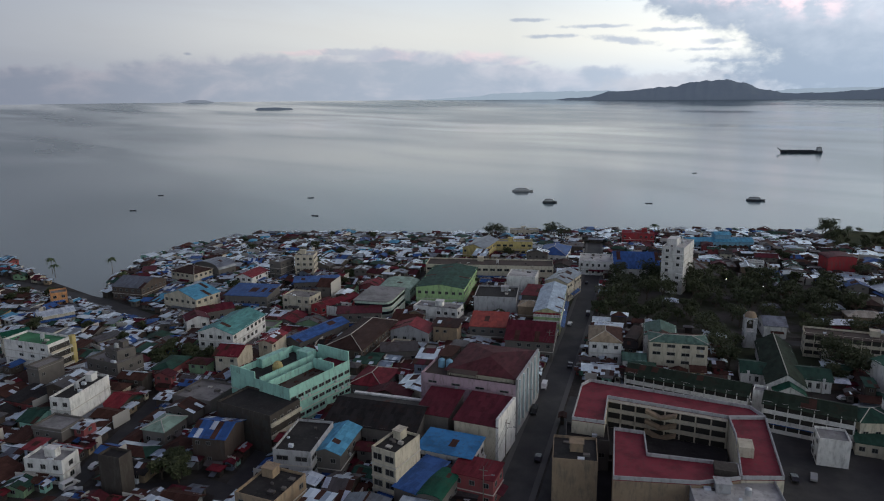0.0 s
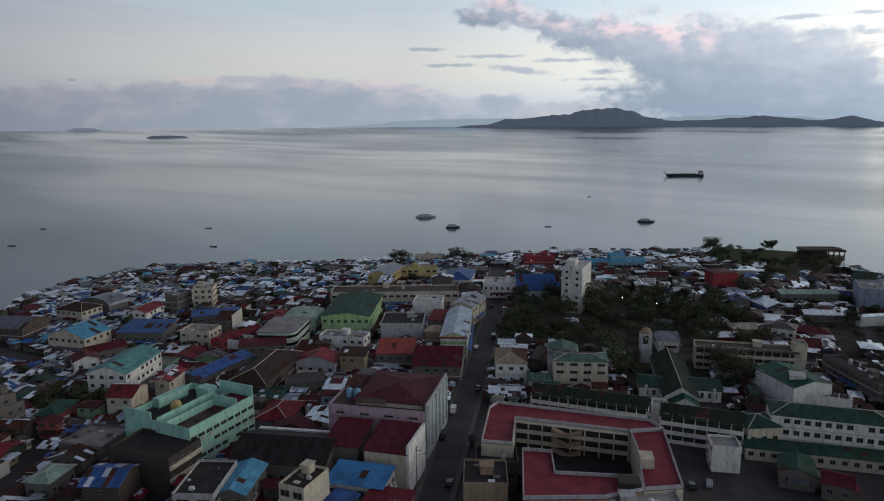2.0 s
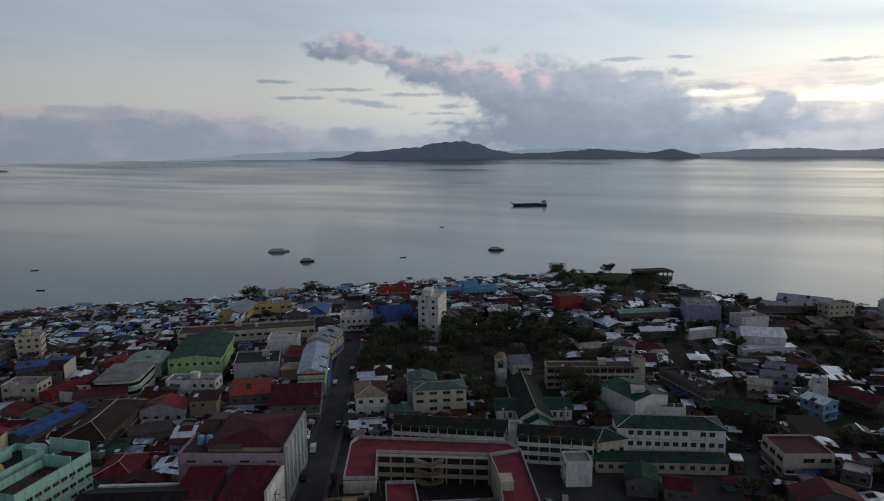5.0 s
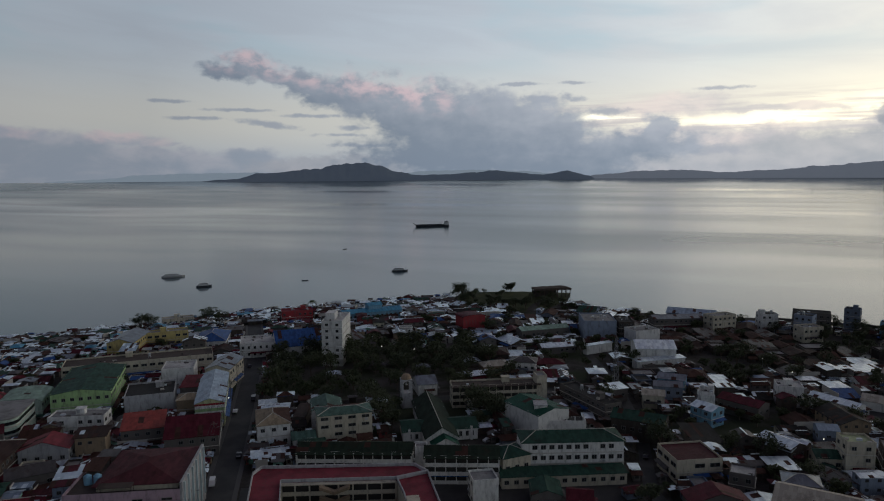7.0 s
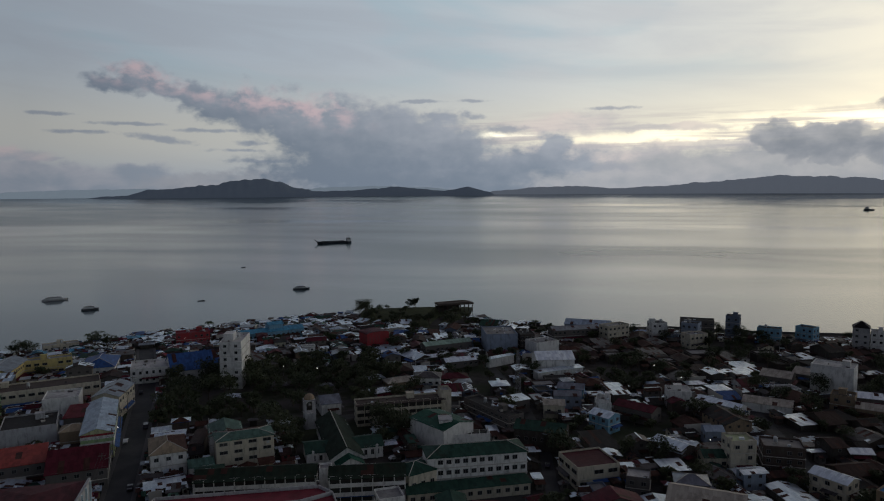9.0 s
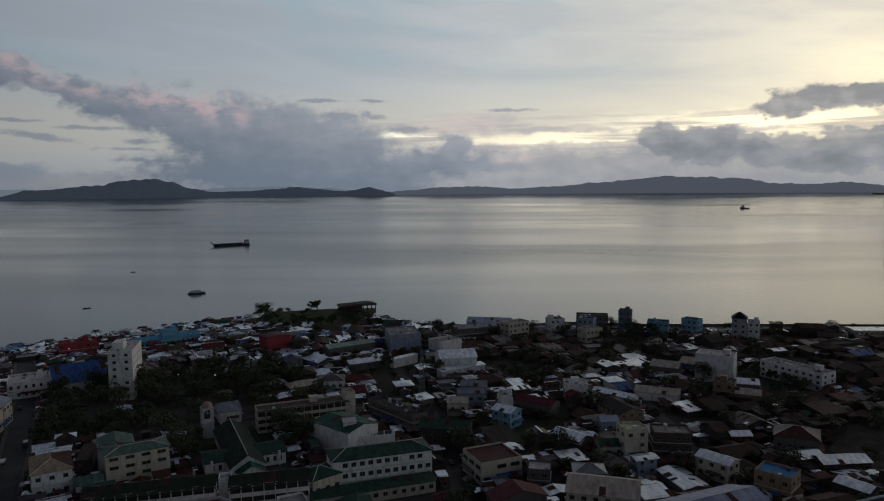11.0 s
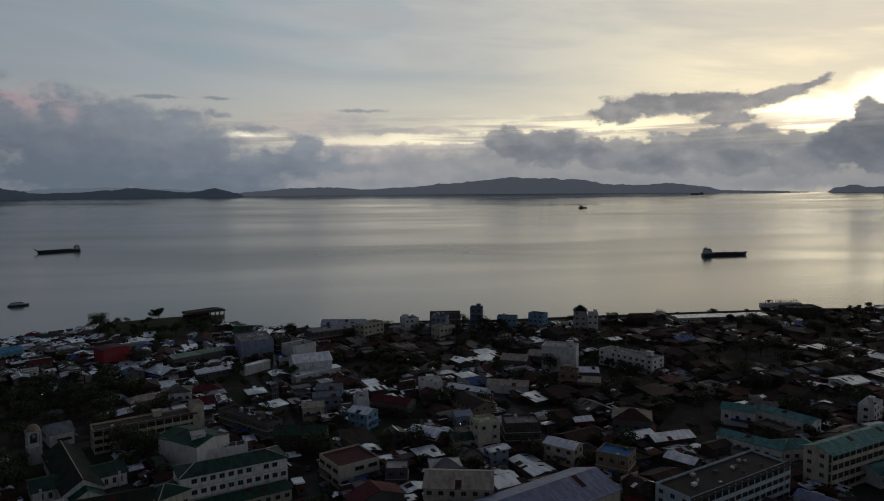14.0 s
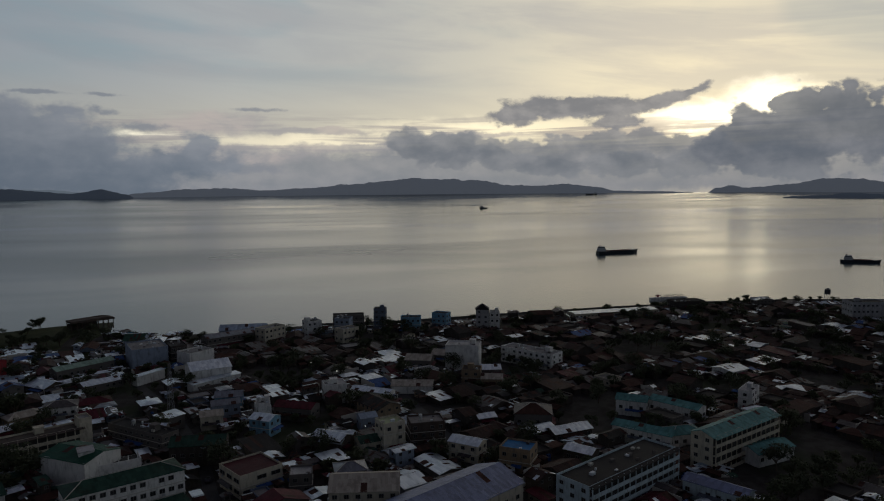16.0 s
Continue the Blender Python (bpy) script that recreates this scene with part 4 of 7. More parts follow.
def island(name, outline, base, mat, label, depth=200.0, rough=0.05, kind="structure"):
    """A wooded ridge from its skyline: pairs of heading and elevation in degrees, with the waterline's elevation."""
    r = 600.0
    while r < 4900 and math.degrees(math.atan2(sea_level(r) - 100, r)) < base:
        r += 10
    r = min(r, 4960 - depth)
    s = Shape()
    rows, cols = 7, 0
    a = outline[0][0]
    columns = []
    while a <= outline[-1][0] + 1e-6:
        for (a0, e0), (a1, e1) in zip(outline, outline[1:]):
            if a0 <= a <= a1:
                f = (a - a0) / (a1 - a0)
                f = f * f * (3 - 2 * f)
                e = e0 + (e1 - e0) * f
        columns.append((a, e))
        a += 0.12
    for a, e in columns:
        edge = min(1.0, (a - columns[0][0]) / 1.2, (columns[-1][0] - a) / 1.2)
        e += rough * edge * (noise.noise((a * 1.3, 0.0, 3.0)) + 0.6 * noise.noise((a * 4.1, 5.0, 3.0)) + 0.35 * noise.noise((a * 11.0, 2.0, 3.0)))
        top = max(100 + r * math.tan(radians(e)), sea_level(r) + 1.0)
        foot = sea_level(r) - 3
        for k in range(rows):
            f = k / (rows - 1)
            rr = r + depth * f
            h = foot + (top - foot) * min(1.0, math.sin(f * math.pi * 0.5) ** 0.8) if k else foot
            h += (top - foot) * 0.10 * math.sin(f * math.pi) * noise.noise((a * 2.5, f * 3.0, 9.0))
            if k == rows - 1:
                h = foot + (top - foot) * 0.6
            s.v.append((rr * math.sin(radians(a)), rr * math.cos(radians(a)), h))
    n = len(columns)
    for i in range(n - 1):
        for k in range(rows - 1):
            s.f.append((i * rows + k, (i + 1) * rows + k, (i + 1) * rows + k + 1, i * rows + k + 1))
            s.m.append(0)
    ob = tagged(new(name, s.mesh(name, [mat])), label, "island", kind=kind)
    for p in ob.data.polygons:
        p.use_smooth = True
    return ob


# skylines; the haze over them is in the material's colour and emission
island("backdrop_ridge", [(-19, -0.60), (-15.9, -0.45), (-12, -0.10), (-8.5, -0.03), (-5, 0.02), (-2, -0.1), (2, -0.3), (6, -0.3), (9, 0.05), (13, 0.12), (17, 0.0), (20, -0.3), (22, -0.62)], -0.60, "island_far", "hazy pale blue-grey far ridge across the water", 70, 0.05)
island("backdrop_ridge", [(17.5, -0.66), (20, -0.5), (22, -0.42), (24, -0.25), (26, -0.05), (29.5, 0.02), (32.2, -0.19), (35.4, -0.03), (39.5, 0.30), (42.2, 0.55), (43.6, 0.72), (46.6, 0.62), (49.2, 0.50), (52, 0.07), (54, 0.0), (56, 0.16), (58.7, -0.11), (60.1, -0.45), (63, -0.50), (66, -0.60)], -0.62, "island_mid", "hazy blue-grey wooded mountain ridge across the bay", 70, 0.06)
island("backdrop_ridge", [(67, -0.62), (67.6, -0.27), (68.8, -0.07), (69.6, -0.28), (72.6, -0.02), (75.1, 0.40), (76.8, 0.34), (78.5, 0.09), (82, 0.2), (86, -0.62)], -0.62, "island_mid", "hazy blue-grey hills across the bay", 70, 0.05)
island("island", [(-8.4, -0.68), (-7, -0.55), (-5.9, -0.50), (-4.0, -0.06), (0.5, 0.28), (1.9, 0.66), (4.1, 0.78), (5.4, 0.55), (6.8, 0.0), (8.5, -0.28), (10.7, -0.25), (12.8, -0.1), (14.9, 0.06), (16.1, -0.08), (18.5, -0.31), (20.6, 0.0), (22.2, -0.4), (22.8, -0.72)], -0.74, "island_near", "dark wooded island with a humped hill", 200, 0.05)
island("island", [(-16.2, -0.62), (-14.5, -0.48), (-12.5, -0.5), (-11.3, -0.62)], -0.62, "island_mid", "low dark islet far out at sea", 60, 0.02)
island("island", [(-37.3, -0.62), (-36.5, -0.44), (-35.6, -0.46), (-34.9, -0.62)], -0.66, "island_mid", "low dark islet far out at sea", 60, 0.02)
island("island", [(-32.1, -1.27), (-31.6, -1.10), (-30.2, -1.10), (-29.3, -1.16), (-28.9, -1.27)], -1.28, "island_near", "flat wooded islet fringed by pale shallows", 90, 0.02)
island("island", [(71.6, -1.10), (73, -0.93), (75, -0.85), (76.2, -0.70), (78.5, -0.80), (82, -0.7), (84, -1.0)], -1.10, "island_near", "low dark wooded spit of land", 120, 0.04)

# ---- roads ----
def strip(name, pts, width, z, mat, label, category, kerbs=False):
    """A road along a line of points; kerbed pavements stand beside it as steps."""
    def run(lo, hi, z0, z1, nm, mt, lb, ct):
        s = Shape()
        sides = []
        for i, p in enumerate(pts):
            q0, q1 = pts[max(i - 1, 0)], pts[min(i + 1, len(pts) - 1)]
            dx, dy = q1[0] - q0[0], q1[1] - q0[1]
            g = math.hypot(dx, dy)
            nx, ny = -dy / g, dx / g
            sides.append(((p[0] + nx * lo, p[1] + ny * lo), (p[0] + nx * hi, p[1] + ny * hi)))
        for (a, b), (c, d) in zip(sides, sides[1:]):
            s.slab([(*b, z1), (*a, z1), (*c, z1), (*d, z1)][::-1], z1 - z0)
        return tagged(new(nm, s.mesh(nm, [mt])), lb, ct, kind="structure")
    half = width / 2
    run(-half, half, -0.05, z, name, mat, label, category)
    if kerbs:
        for side in (-1, 1):
            lo, hi = sorted((side * half, side * (half + 1.5)))
            run(lo, hi, -0.05, z + 0.16, "pavement", "kerb", "raised concrete pavement with a kerb", "pavement")
    for p, q in zip(pts, pts[1:]):
        L = math.hypot(q[0] - p[0], q[1] - p[1])
        TAKEN.append(((p[0] + q[0]) / 2, (p[1] + q[1]) / 2, L / 2, half + (1.5 if kerbs else 0.3), math.atan2(q[1] - p[1], q[0] - p[0])))


strip("road", [(-31, 60), (-31, 200), (-31.2, 300), (-33, 390), (-40, 470)], 8.2, 0.02, "asphalt", "dark asphalt main street running to the shore", "road", True)
strip("road", [(-96, 100), (-102, 150), (-113.5, 228), (-116, 255), (-117.5, 314), (-122, 400)], 6.5, 0.024, "asphalt", "narrow dark asphalt side street between buildings", "road")
strip("road", [(-175, 95), (-141, 124), (-146, 142), (-158, 185)], 6.0, 0.028, "asphalt", "dark asphalt lane with parked vehicles", "road")
strip("road", [(-141, 124), (-110, 140), (-99, 138)], 6.0, 0.032, "asphalt", "dark asphalt cross street", "road")
strip("road", [(-420, 298), (-344, 284), (-262, 268), (-215, 250)], 9.0, 0.3, "asphalt", "raised grey causeway road beside the water", "road")
strip("road", [(98, 120), (102, 195), (121, 240), (138, 300), (150, 380)], 4.6, 0.024, "asphalt", "dark asphalt street between houses", "road")
strip("road", [(-25.4, 292), (30, 296), (90, 300), (136, 296)], 6.0, 0.028, "asphalt", "asphalt street along the park", "road")
strip("road", [(230, 425), (300, 400), (353, 362), (413, 332), (497, 285), (579, 234), (640, 183), (700, 110)], 8.0, 0.03, "asphalt", "shore boulevard of dark asphalt", "road")
strip("road", [(165, 75), (172, 140), (205, 200), (235, 262)], 5.0, 0.028, "asphalt", "narrow lane between houses", "road")

strip("road", [(142, 452), (156, 486), (172, 512), (184, 521)], 6.0, 0.09, "earth", "rough earth track to the shore point", "road")


def seawall():
    s = Shape()
    pts = [(p[0] * 0.998, p[1] * 0.998) for p in SHORE[24:31]]
    for (x0, y0), (x1, y1) in zip(pts, pts[1:]):
        g = math.hypot(x1 - x0, y1 - y0)
        nx, ny = -(y1 - y0) / g * 0.35, (x1 - x0) / g * 0.35
        s.slab([(x0 - nx, y0 - ny, 1.1), (x1 - nx, y1 - ny, 1.1), (x1 + nx, y1 + ny, 1.1), (x0 + nx, y0 + ny, 1.1)][::-1], 1.4)
    tagged(new("seawall", s.mesh("seawall", ["wall_concrete"])), "low dark concrete sea wall along the boulevard", "wall", kind="structure")


seawall()


def lawn(name, loop, z, mat, label, category):
    s = Shape()
    s.slab([(x, y, z) for x, y in loop], 0.1)
    tagged(new(name, s.mesh(name, [mat])), label, category, kind="structure")


lawn("field", [(100, 478), (160, 474), (188, 505), (204, 540), (170, 555), (121, 563), (112, 543)], 0.05, "grass", "rough green grass on the shore point", "grass")
lawn("park_ground", [(-24, 302), (90, 306), (88, 400), (30, 392), (-24, 384)], 0.05, "park_earth", "worn earth and paving of a shaded park", "ground")
lawn("school_yard", [(-24.8, 130), (94, 140), (96, 200), (60, 215), (-24.8, 222)], 0.016, "asphalt", "dark paved school yard", "ground")

# ---- school with a red roof terrace round a court ----
def terrace_block(name, loop, h, wall, rmat, top, par=0.9, t=0.3):
    """Walls on a loop (counter-clockwise), a roof deck and a parapet on its edge."""
    k = len(loop)
    cx, cy = sum(p[0] for p in loop) / k, sum(p[1] for p in loop) / k
    s = Shape()
    for (x0, y0), (x1, y1) in zip(loop, loop[1:] + loop[:1]):
        s.quad([(x0, y0, 0), (x1, y1, 0), (x1, y1, h - 0.2), (x0, y0, h - 0.2)])
    part("wall", s, "wall_" + wall, top)
    s = Shape()
    s.prism(loop, h - 0.2, h)
    part("roof", s, "roof_" + rmat, top)
    s = Shape()
    for i, ((x0, y0), (x1, y1)) in enumerate(zip(loop, loop[1:] + loop[:1])):
        g = math.hypot(x1 - x0, y1 - y0)
        ux, uy = (x1 - x0) / g, (y1 - y0) / g
        nx, ny = -uy * t, ux * t
        s.slab([(x0, y0, h + par), (x1, y1, h + par), (x1 + nx, y1 + ny, h + par), (x0 + nx, y0 + ny, h + par)], par - 0.004)
    part("parapet", s, "wall_pale_grey", top)


def terrace_school():
    top = thing("school_building", pose(5, 180, 0), "four-storey cream school with dark red roof terrace round a court", "school")
    mv = lambda pts: [(x - 5, y - 180) for x, y in pts]
    h = 12.2
    terrace_block("north", mv([(-19.4, 179.6), (-10.6, 179.4), (-10.9, 196.3), (21.4, 192.1), (31.2, 194.9), (27.9, 200.6), (-17.2, 207.4), (-19.4, 203.2)]), h, "cream", "maroon", top)
    terrace_block("east", mv([(21.8, 160.0), (31.3, 162.6), (31.2, 194.7), (21.5, 192.0), (22.4, 181.6)]), h, "cream", "maroon", top)
    terrace_block("south", mv([(-6.5, 151.7), (12.5, 155.0), (21.7, 159.8), (21.7, 166.0), (0.9, 165.2), (-0.1, 176.6), (-8.0, 176.8)]), h, "tan", "maroon", top)
    # court-side galleries: slabs, rails and columns along the inner face
    a, b = Vector((-10.9, 196.1, 0)), Vector((21.4, 191.9, 0))
    g = math.degrees(math.atan2(b.y - a.y, b.x - a.x))
    L = (b - a).length
    base = pose(a.x - 5, a.y - 180, 0, 0, 0, g)
    for f in range(1, 5):
        z = f * 3.05
        s = Shape()
        s.box(0, -1.6, z - 0.25, L, 0, z, 0)
        part("gallery_floor", s, "wall_cream", top, m=base)
        if f < 4:
            s = Shape()
            s.box(0, -1.62, z, L, -1.45, z + 0.95, 0)
            part("rail", s, "wall_cream", top, m=base)
        # flat dark sheet on the wall paints the shade behind the rail
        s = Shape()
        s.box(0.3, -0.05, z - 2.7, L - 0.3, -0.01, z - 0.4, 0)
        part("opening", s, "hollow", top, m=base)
    for i in range(9):
        s = Shape()
        x = L * i / 8
        s.box(x - 0.2, -1.6, 0, x + 0.2, -1.2, 12.0, 0)
        part("column", s, "wall_cream", top, m=base)
    # folded stair in the middle of the gallery
    for f in range(3):
        for x0, x1, z0, z1 in ((L * 0.34, L * 0.47, 3.05 * f + 3.05, 3.05 * f + 1.5), (L * 0.47, L * 0.60, 3.05 * f + 1.5, 3.05 * f + 3.05)):
            s = Shape()
            s.slab([(x0, -3.4, z0 + 3.05), (x1, -3.4, z1 + 3.05), (x1, -1.7, z1 + 3.05), (x0, -1.7, z0 + 3.05)], 0.9)
            part("stair_flight", s, "wall_tan", top, m=base)
    s = Shape()
    s.prism(mv([(-0.2, 166), (21, 166.5), (21.6, 190), (-10.4, 194), (-10.4, 178), (-1, 177)]), 4.0, 4.3)
    part("court_roof", s, "roof_dark_deck", top)
    s = Shape()
    s.box(22.2 - 5, 171 - 180, h, 25.6 - 5, 176 - 180, h + 2.6, 0)
    part("stair_head", s, "wall_cream", top)
    s = Shape()
    s.box(16 - 5, 160.2 - 180, h, 21 - 5, 164.5 - 180, h + 1.6, 0)
    part("stair_head", s, "wall_dark_brown", top)
    TAKEN.append((5.5, 180, 27, 30, 0))


terrace_school()


def church():
    top = thing("church", pose(44.0, 259.5, 0, 0, 0, -1.5), "cross-shaped church with mossy brown-green roofs and white gables", "church")
    rng = random.Random(5)
    for w, d, h, rise, kind, roof, m in ((11.5, 42, 5.4, 3.6, "gable_y", "moss_green", pose(0, 0, 0)), (28, 12.5, 4.6, 1.7, "gable_x", "dark_green", pose(1, -5, 0)), (9.0, 5.0, 4.4, 2.4, "gable_y", "green_metal", pose(0.5, -23.0, 0))):
        s = Shape()
        s.box(-w / 2, -d / 2, 0, w / 2, d / 2, h, 0, "b")
        r, g = roof_shape(kind, w, d, h, rise, rng, 0.6, 3.0)
        k = len(s.v)
        s.v += g.v
        s.f += [tuple(i + k for i in f) for f in g.f]
        s.m += g.m
        part("wall", s, "wall_white", top, m=m)
        part("roof", r, "roof_" + roof, top, m=m)
    s = Shape()
    s.tube((0, -21.4, 9.1), (0, 21.4, 9.1), 0.16, 0.16, 5)
    part("ridge_cap", s, "ledge", top)
    for x in (-2.2, 3.2):
        add_window(1.1, 1.9, top, pose(x, -25.51, 2.4), True)
    for x in (-10.5, -8, 8.5, 11, 13):
        add_window(1.1, 1.9, top, pose(x, -11.26, 2.4), True)
    for x in (-10.8, 12.6):
        s = Shape()
        s.box(x - 0.4, -11.9, 0, x + 0.4, -11.27, 5.2, 0)
        part("pier", s, "wall_white", top)
    TAKEN.append((44, 259, 15, 23, 0))


church()


def belfry():
    top = thing("bell_tower", pose(37.2, 289.2, 0, 0, 0, 3), "pale concrete bell tower with arched openings and a dome", "tower")
    s = Shape()
    s.box(-2.7, -2.7, 0, 2.7, 2.7, 7.5, 0, "b")
    part("wall", s, "wall_pale_grey", top)
    for z0, z1, q in ((7.5, 7.9, 2.9), (14.0, 14.7, 2.75)):
        s = Shape()
        s.box(-q, -q, z0, q, q, z1, 0)
        part("ledge", s, "wall_pale_grey", top)
    for x, y in ((-2.3, -2.3), (2.3, -2.3), (2.3, 2.3), (-2.3, 2.3)):
        s = Shape()
        s.box(x - 0.45, y - 0.45, 7.9, x + 0.45, y + 0.45, 14.0, 0)
        part("pier", s, "wall_pale_grey", top)
    for turn in (0, 90, 180, 270):
        a = Shape()
        n = 8
        for i in range(n):
            g0, g1 = math.pi * i / n, math.pi * (i + 1) / n
            x0, z0, x1, z1 = -1.75 * math.cos(g0), 12.2 + 1.7 * math.sin(g0), -1.75 * math.cos(g1), 12.2 + 1.7 * math.sin(g1)
            a.slab([(x0, -2.6, 14.0), (x1, -2.6, 14.0), (x1, -2.2, 14.0), (x0, -2.2, 14.0)], 14.0 - max(z0, z1) + 0.01)
        part("arch", a, "wall_white", top, m=pose(0, 0, 0, 0, 0, turn))
    d = Shape()
    n, k = 12, 5
    for j in range(k + 1):
        g = math.pi / 2 * j / k
        for i in range(n):
            q = 2 * math.pi * i / n
            d.v.append((2.7 * math.cos(g) * math.cos(q), 2.7 * math.cos(g) * math.sin(q), 14.7 + 2.7 * math.sin(g)))
    for j in range(k):
        for i in range(n):
            m = (i + 1) % n
            d.f.append((j * n + i, j * n + m, (j + 1) * n + m, (j + 1) * n + i))
            d.m.append(0)
    part("dome", d, "wall_tan", top, "weathered grey-brown dome")
    b = Shape()
    b.tube((0, 0, 11.4), (0, 0, 12.6), 0.8, 0.35, 10)
    part("bell", b, "steel", top)
    top.scale = (0.84, 0.84, 0.84)
    TAKEN.append((37.2, 289.2, 3.5, 3.5, 0))


belfry()


def gable_gym():
    """Hall with a wide blue-grey roof in the foreground."""
    bld("sports_hall", 148.1, 138.4, 42.5, 19.8, -3.1, 8.6, "cream", "gable_x", "grey_blue", floors=1, rise=3.4, note="sports hall under a wide blue-grey sheet-metal roof", gap=5.0)


gable_gym()

# ---- buildings, district by district ----
BY = {}

BY["white_green_roofed"] = bld("building", -216.0, 189.8, 21.3, 10.3, -1.9, 13, "white", "flat", "green_deck", floors=4, par=.8, gap=4.2, win=(1.8, 1.0))
BY["green_annex"] = bld("building", -234.2, 196.1, 9.1, 6.1, 60.3, 11, "cream", "gable_x", "green_metal", floors=2)
BY["ruin_left"] = bld("unfinished_building", -182.7, 190.9, 15.4, 11.0, -8.2, 9, "concrete", "flat", "concrete_deck", floors=2)
BY["ruin_right"] = bld("unfinished_building", -181.3, 192.4, 6.9, 8.0, 70.5, 12, "concrete", "flat", "concrete_deck", floors=3)
BY["white_balcony"] = bld("building", -170.4, 162.5, 6.9, 18.5, 6.6, 11, "white", "flat", "dark_deck", floors=3, faces="s", gap=2.3)
BY["white_house"] = bld("house", -150.8, 131.6, 11.2, 6.6, 7.7, 7, "white", "flat", "grey_deck", floors=2)
BY["dark_block"] = bld("building", -127.6, 129.5, 6.6, 4.3, -0.9, 12, "dark_brown", "flat", "dark_deck", floors=0)
BY["green_hut"] = bld("house", -135.0, 157.0, 7.4, 10.1, 0.8, 6, "concrete", "hip", "pale_green", floors=1)
BY["grey_wall_block"] = bld("building", -136.3, 178.7, 14.6, 14.0, -3.5, 7, "concrete", "flat", "concrete_deck", floors=0)
BY["dark_big"] = bld("building", -109.3, 166.9, 20.5, 12.8, -11.3, 12, "dark_brown", "flat", "dark_deck", floors=3, faces="e", gap=2.6, ledges=False, clutter=False, lean=False, note="blackened burnt-out three-storey block with bare openings")
BY["mint_building"] = bld("apartment_building", -109.5, 187.0, 25.7, 27.0, -16.0, 15, "mint", "flat", "dark_deck", floors=4, par=2.2, gap=2.7, win=(2.3, 1.1), faces="e", clutter=False)
BY["teal_roofed"] = bld("building", -161.5, 232.3, 15.1, 25.7, 3.4, 10, "white", "gable_y", "teal_metal", floors=3)
BY["skyblue_roofed"] = bld("building", -209.4, 270.8, 20.2, 15.2, -8.5, 8, "cream", "gable_y", "sky_blue", floors=2)
BY["blue_shed"] = bld("shed", -184.9, 284.2, 20.9, 16.2, 8.0, 7, "concrete", "shed", "blue_metal", floors=1)
BY["cream_brown"] = bld("building", -240.3, 312.4, 16.8, 13.2, -10.0, 7, "cream", "hip", "brown_metal", floors=2)
BY["cream_four"] = bld("building", -186.0, 340.9, 10.4, 10.0, 15.1, 13, "cream", "flat", "grey_deck", floors=4)
BY["grey_three"] = bld("building", -198.7, 336.1, 7.4, 12.6, -5.4, 10, "concrete", "flat", "grey_deck", floors=3)
BY["red_white_house"] = bld("house", -206.7, 317.9, 16.1, 10.0, 90.7, 6, "white", "gable_x", "red_metal", floors=2)
BY["grey_barrel"] = bld("building", -235.7, 326.9, 18.8, 12.4, -12.9, 6, "concrete", "barrel", "grey_metal", floors=1)
BY["long_red"] = bld("building", -188.8, 258.3, 15.8, 9.0, 51.2, 6, "concrete", "gable_x", "dark_red", floors=1)
BY["white_red_gable"] = bld("building", -188.9, 245.6, 9.3, 9.0, 45.9, 6, "white", "gable_y", "dark_red", floors=1)
BY["brown_shore"] = bld("building", -249.9, 283.0, 17.2, 19.0, 1.7, 7, "brown", "gable_x", "grey_metal", floors=2)
BY["long_white_metal"] = bld("building", -256.4, 236.1, 14.5, 8.0, 58.3, 5, "cream", "gable_x", "pale_metal", floors=1)
BY["orange_house"] = bld("house", -277.4, 258.9, 7.2, 8.0, 48.4, 7, "orange", "flat", "concrete_deck", floors=2)
BY["blue_strip"] = bld("building", -166.8, 315.5, 22.7, 9.0, 23.9, 6, "concrete", "shed", "blue_metal", floors=1)
BY["cream_flat"] = bld("building", -158.4, 284.1, 14.5, 10.6, -2.8, 8, "cream", "flat", "concrete_deck", floors=2)
BY["red_gable_narrow"] = bld("building", -139.5, 281.4, 6.8, 23.5, -23.5, 7, "red", "gable_y", "rust_red", floors=2)
BY["long_blue"] = bld("building", -129.9, 244.2, 8.5, 29.3, -15.7, 6, "concrete", "gable_y", "blue_metal", floors=1)
BY["white_low"] = bld("building", -136.4, 275.8, 10.8, 8.0, -6.9, 7, "white", "flat", "dark_deck", floors=2)
BY["curved_mint"] = bld("building", -119.2, 285.8, 16.3, 22.8, 3.5, 10, "pale_mint", "rounded", "grey_deck", floors=3)
BY["mint_arcs"] = bld("building", -119.7, 310.6, 16.2, 18.0, 5.0, 8.0, "pale_mint", "barrel", "pale_green", floors=2, rise=1.8)
BY["brown_columns"] = bld("building", -108.3, 240.6, 14.6, 35.6, -0.4, 8, "brown", "hip", "brown_metal", floors=2)
BY["red_front"] = bld("building", -121.4, 267.3, 18.8, 8.0, 20.6, 8, "concrete", "shed", "dark_red", floors=2)
BY["green_building"] = bld("building", -97.5, 321.5, 22.6, 41.3, 5.8, 11, "lime", "gable_y", "dark_green", floors=2, rise=1.6)
BY["white_under_green"] = bld("building", -90.9, 284.6, 20.4, 9.0, -3.1, 8, "white", "flat", "grey_deck", floors=2)
BY["long_school"] = bld("school_building", -86.7, 364.5, 68.5, 15.5, 10.2, 9, "cream", "flat", "brown_deck", floors=2, gap=3.6, win=(2.6, 1.3))
BY["yellow_school"] = bld("school_building", -87.2, 423.8, 26.5, 8.0, 11.5, 9, "yellow", "flat", "grey_deck", floors=2, gap=3.6, win=(2.4, 1.3))
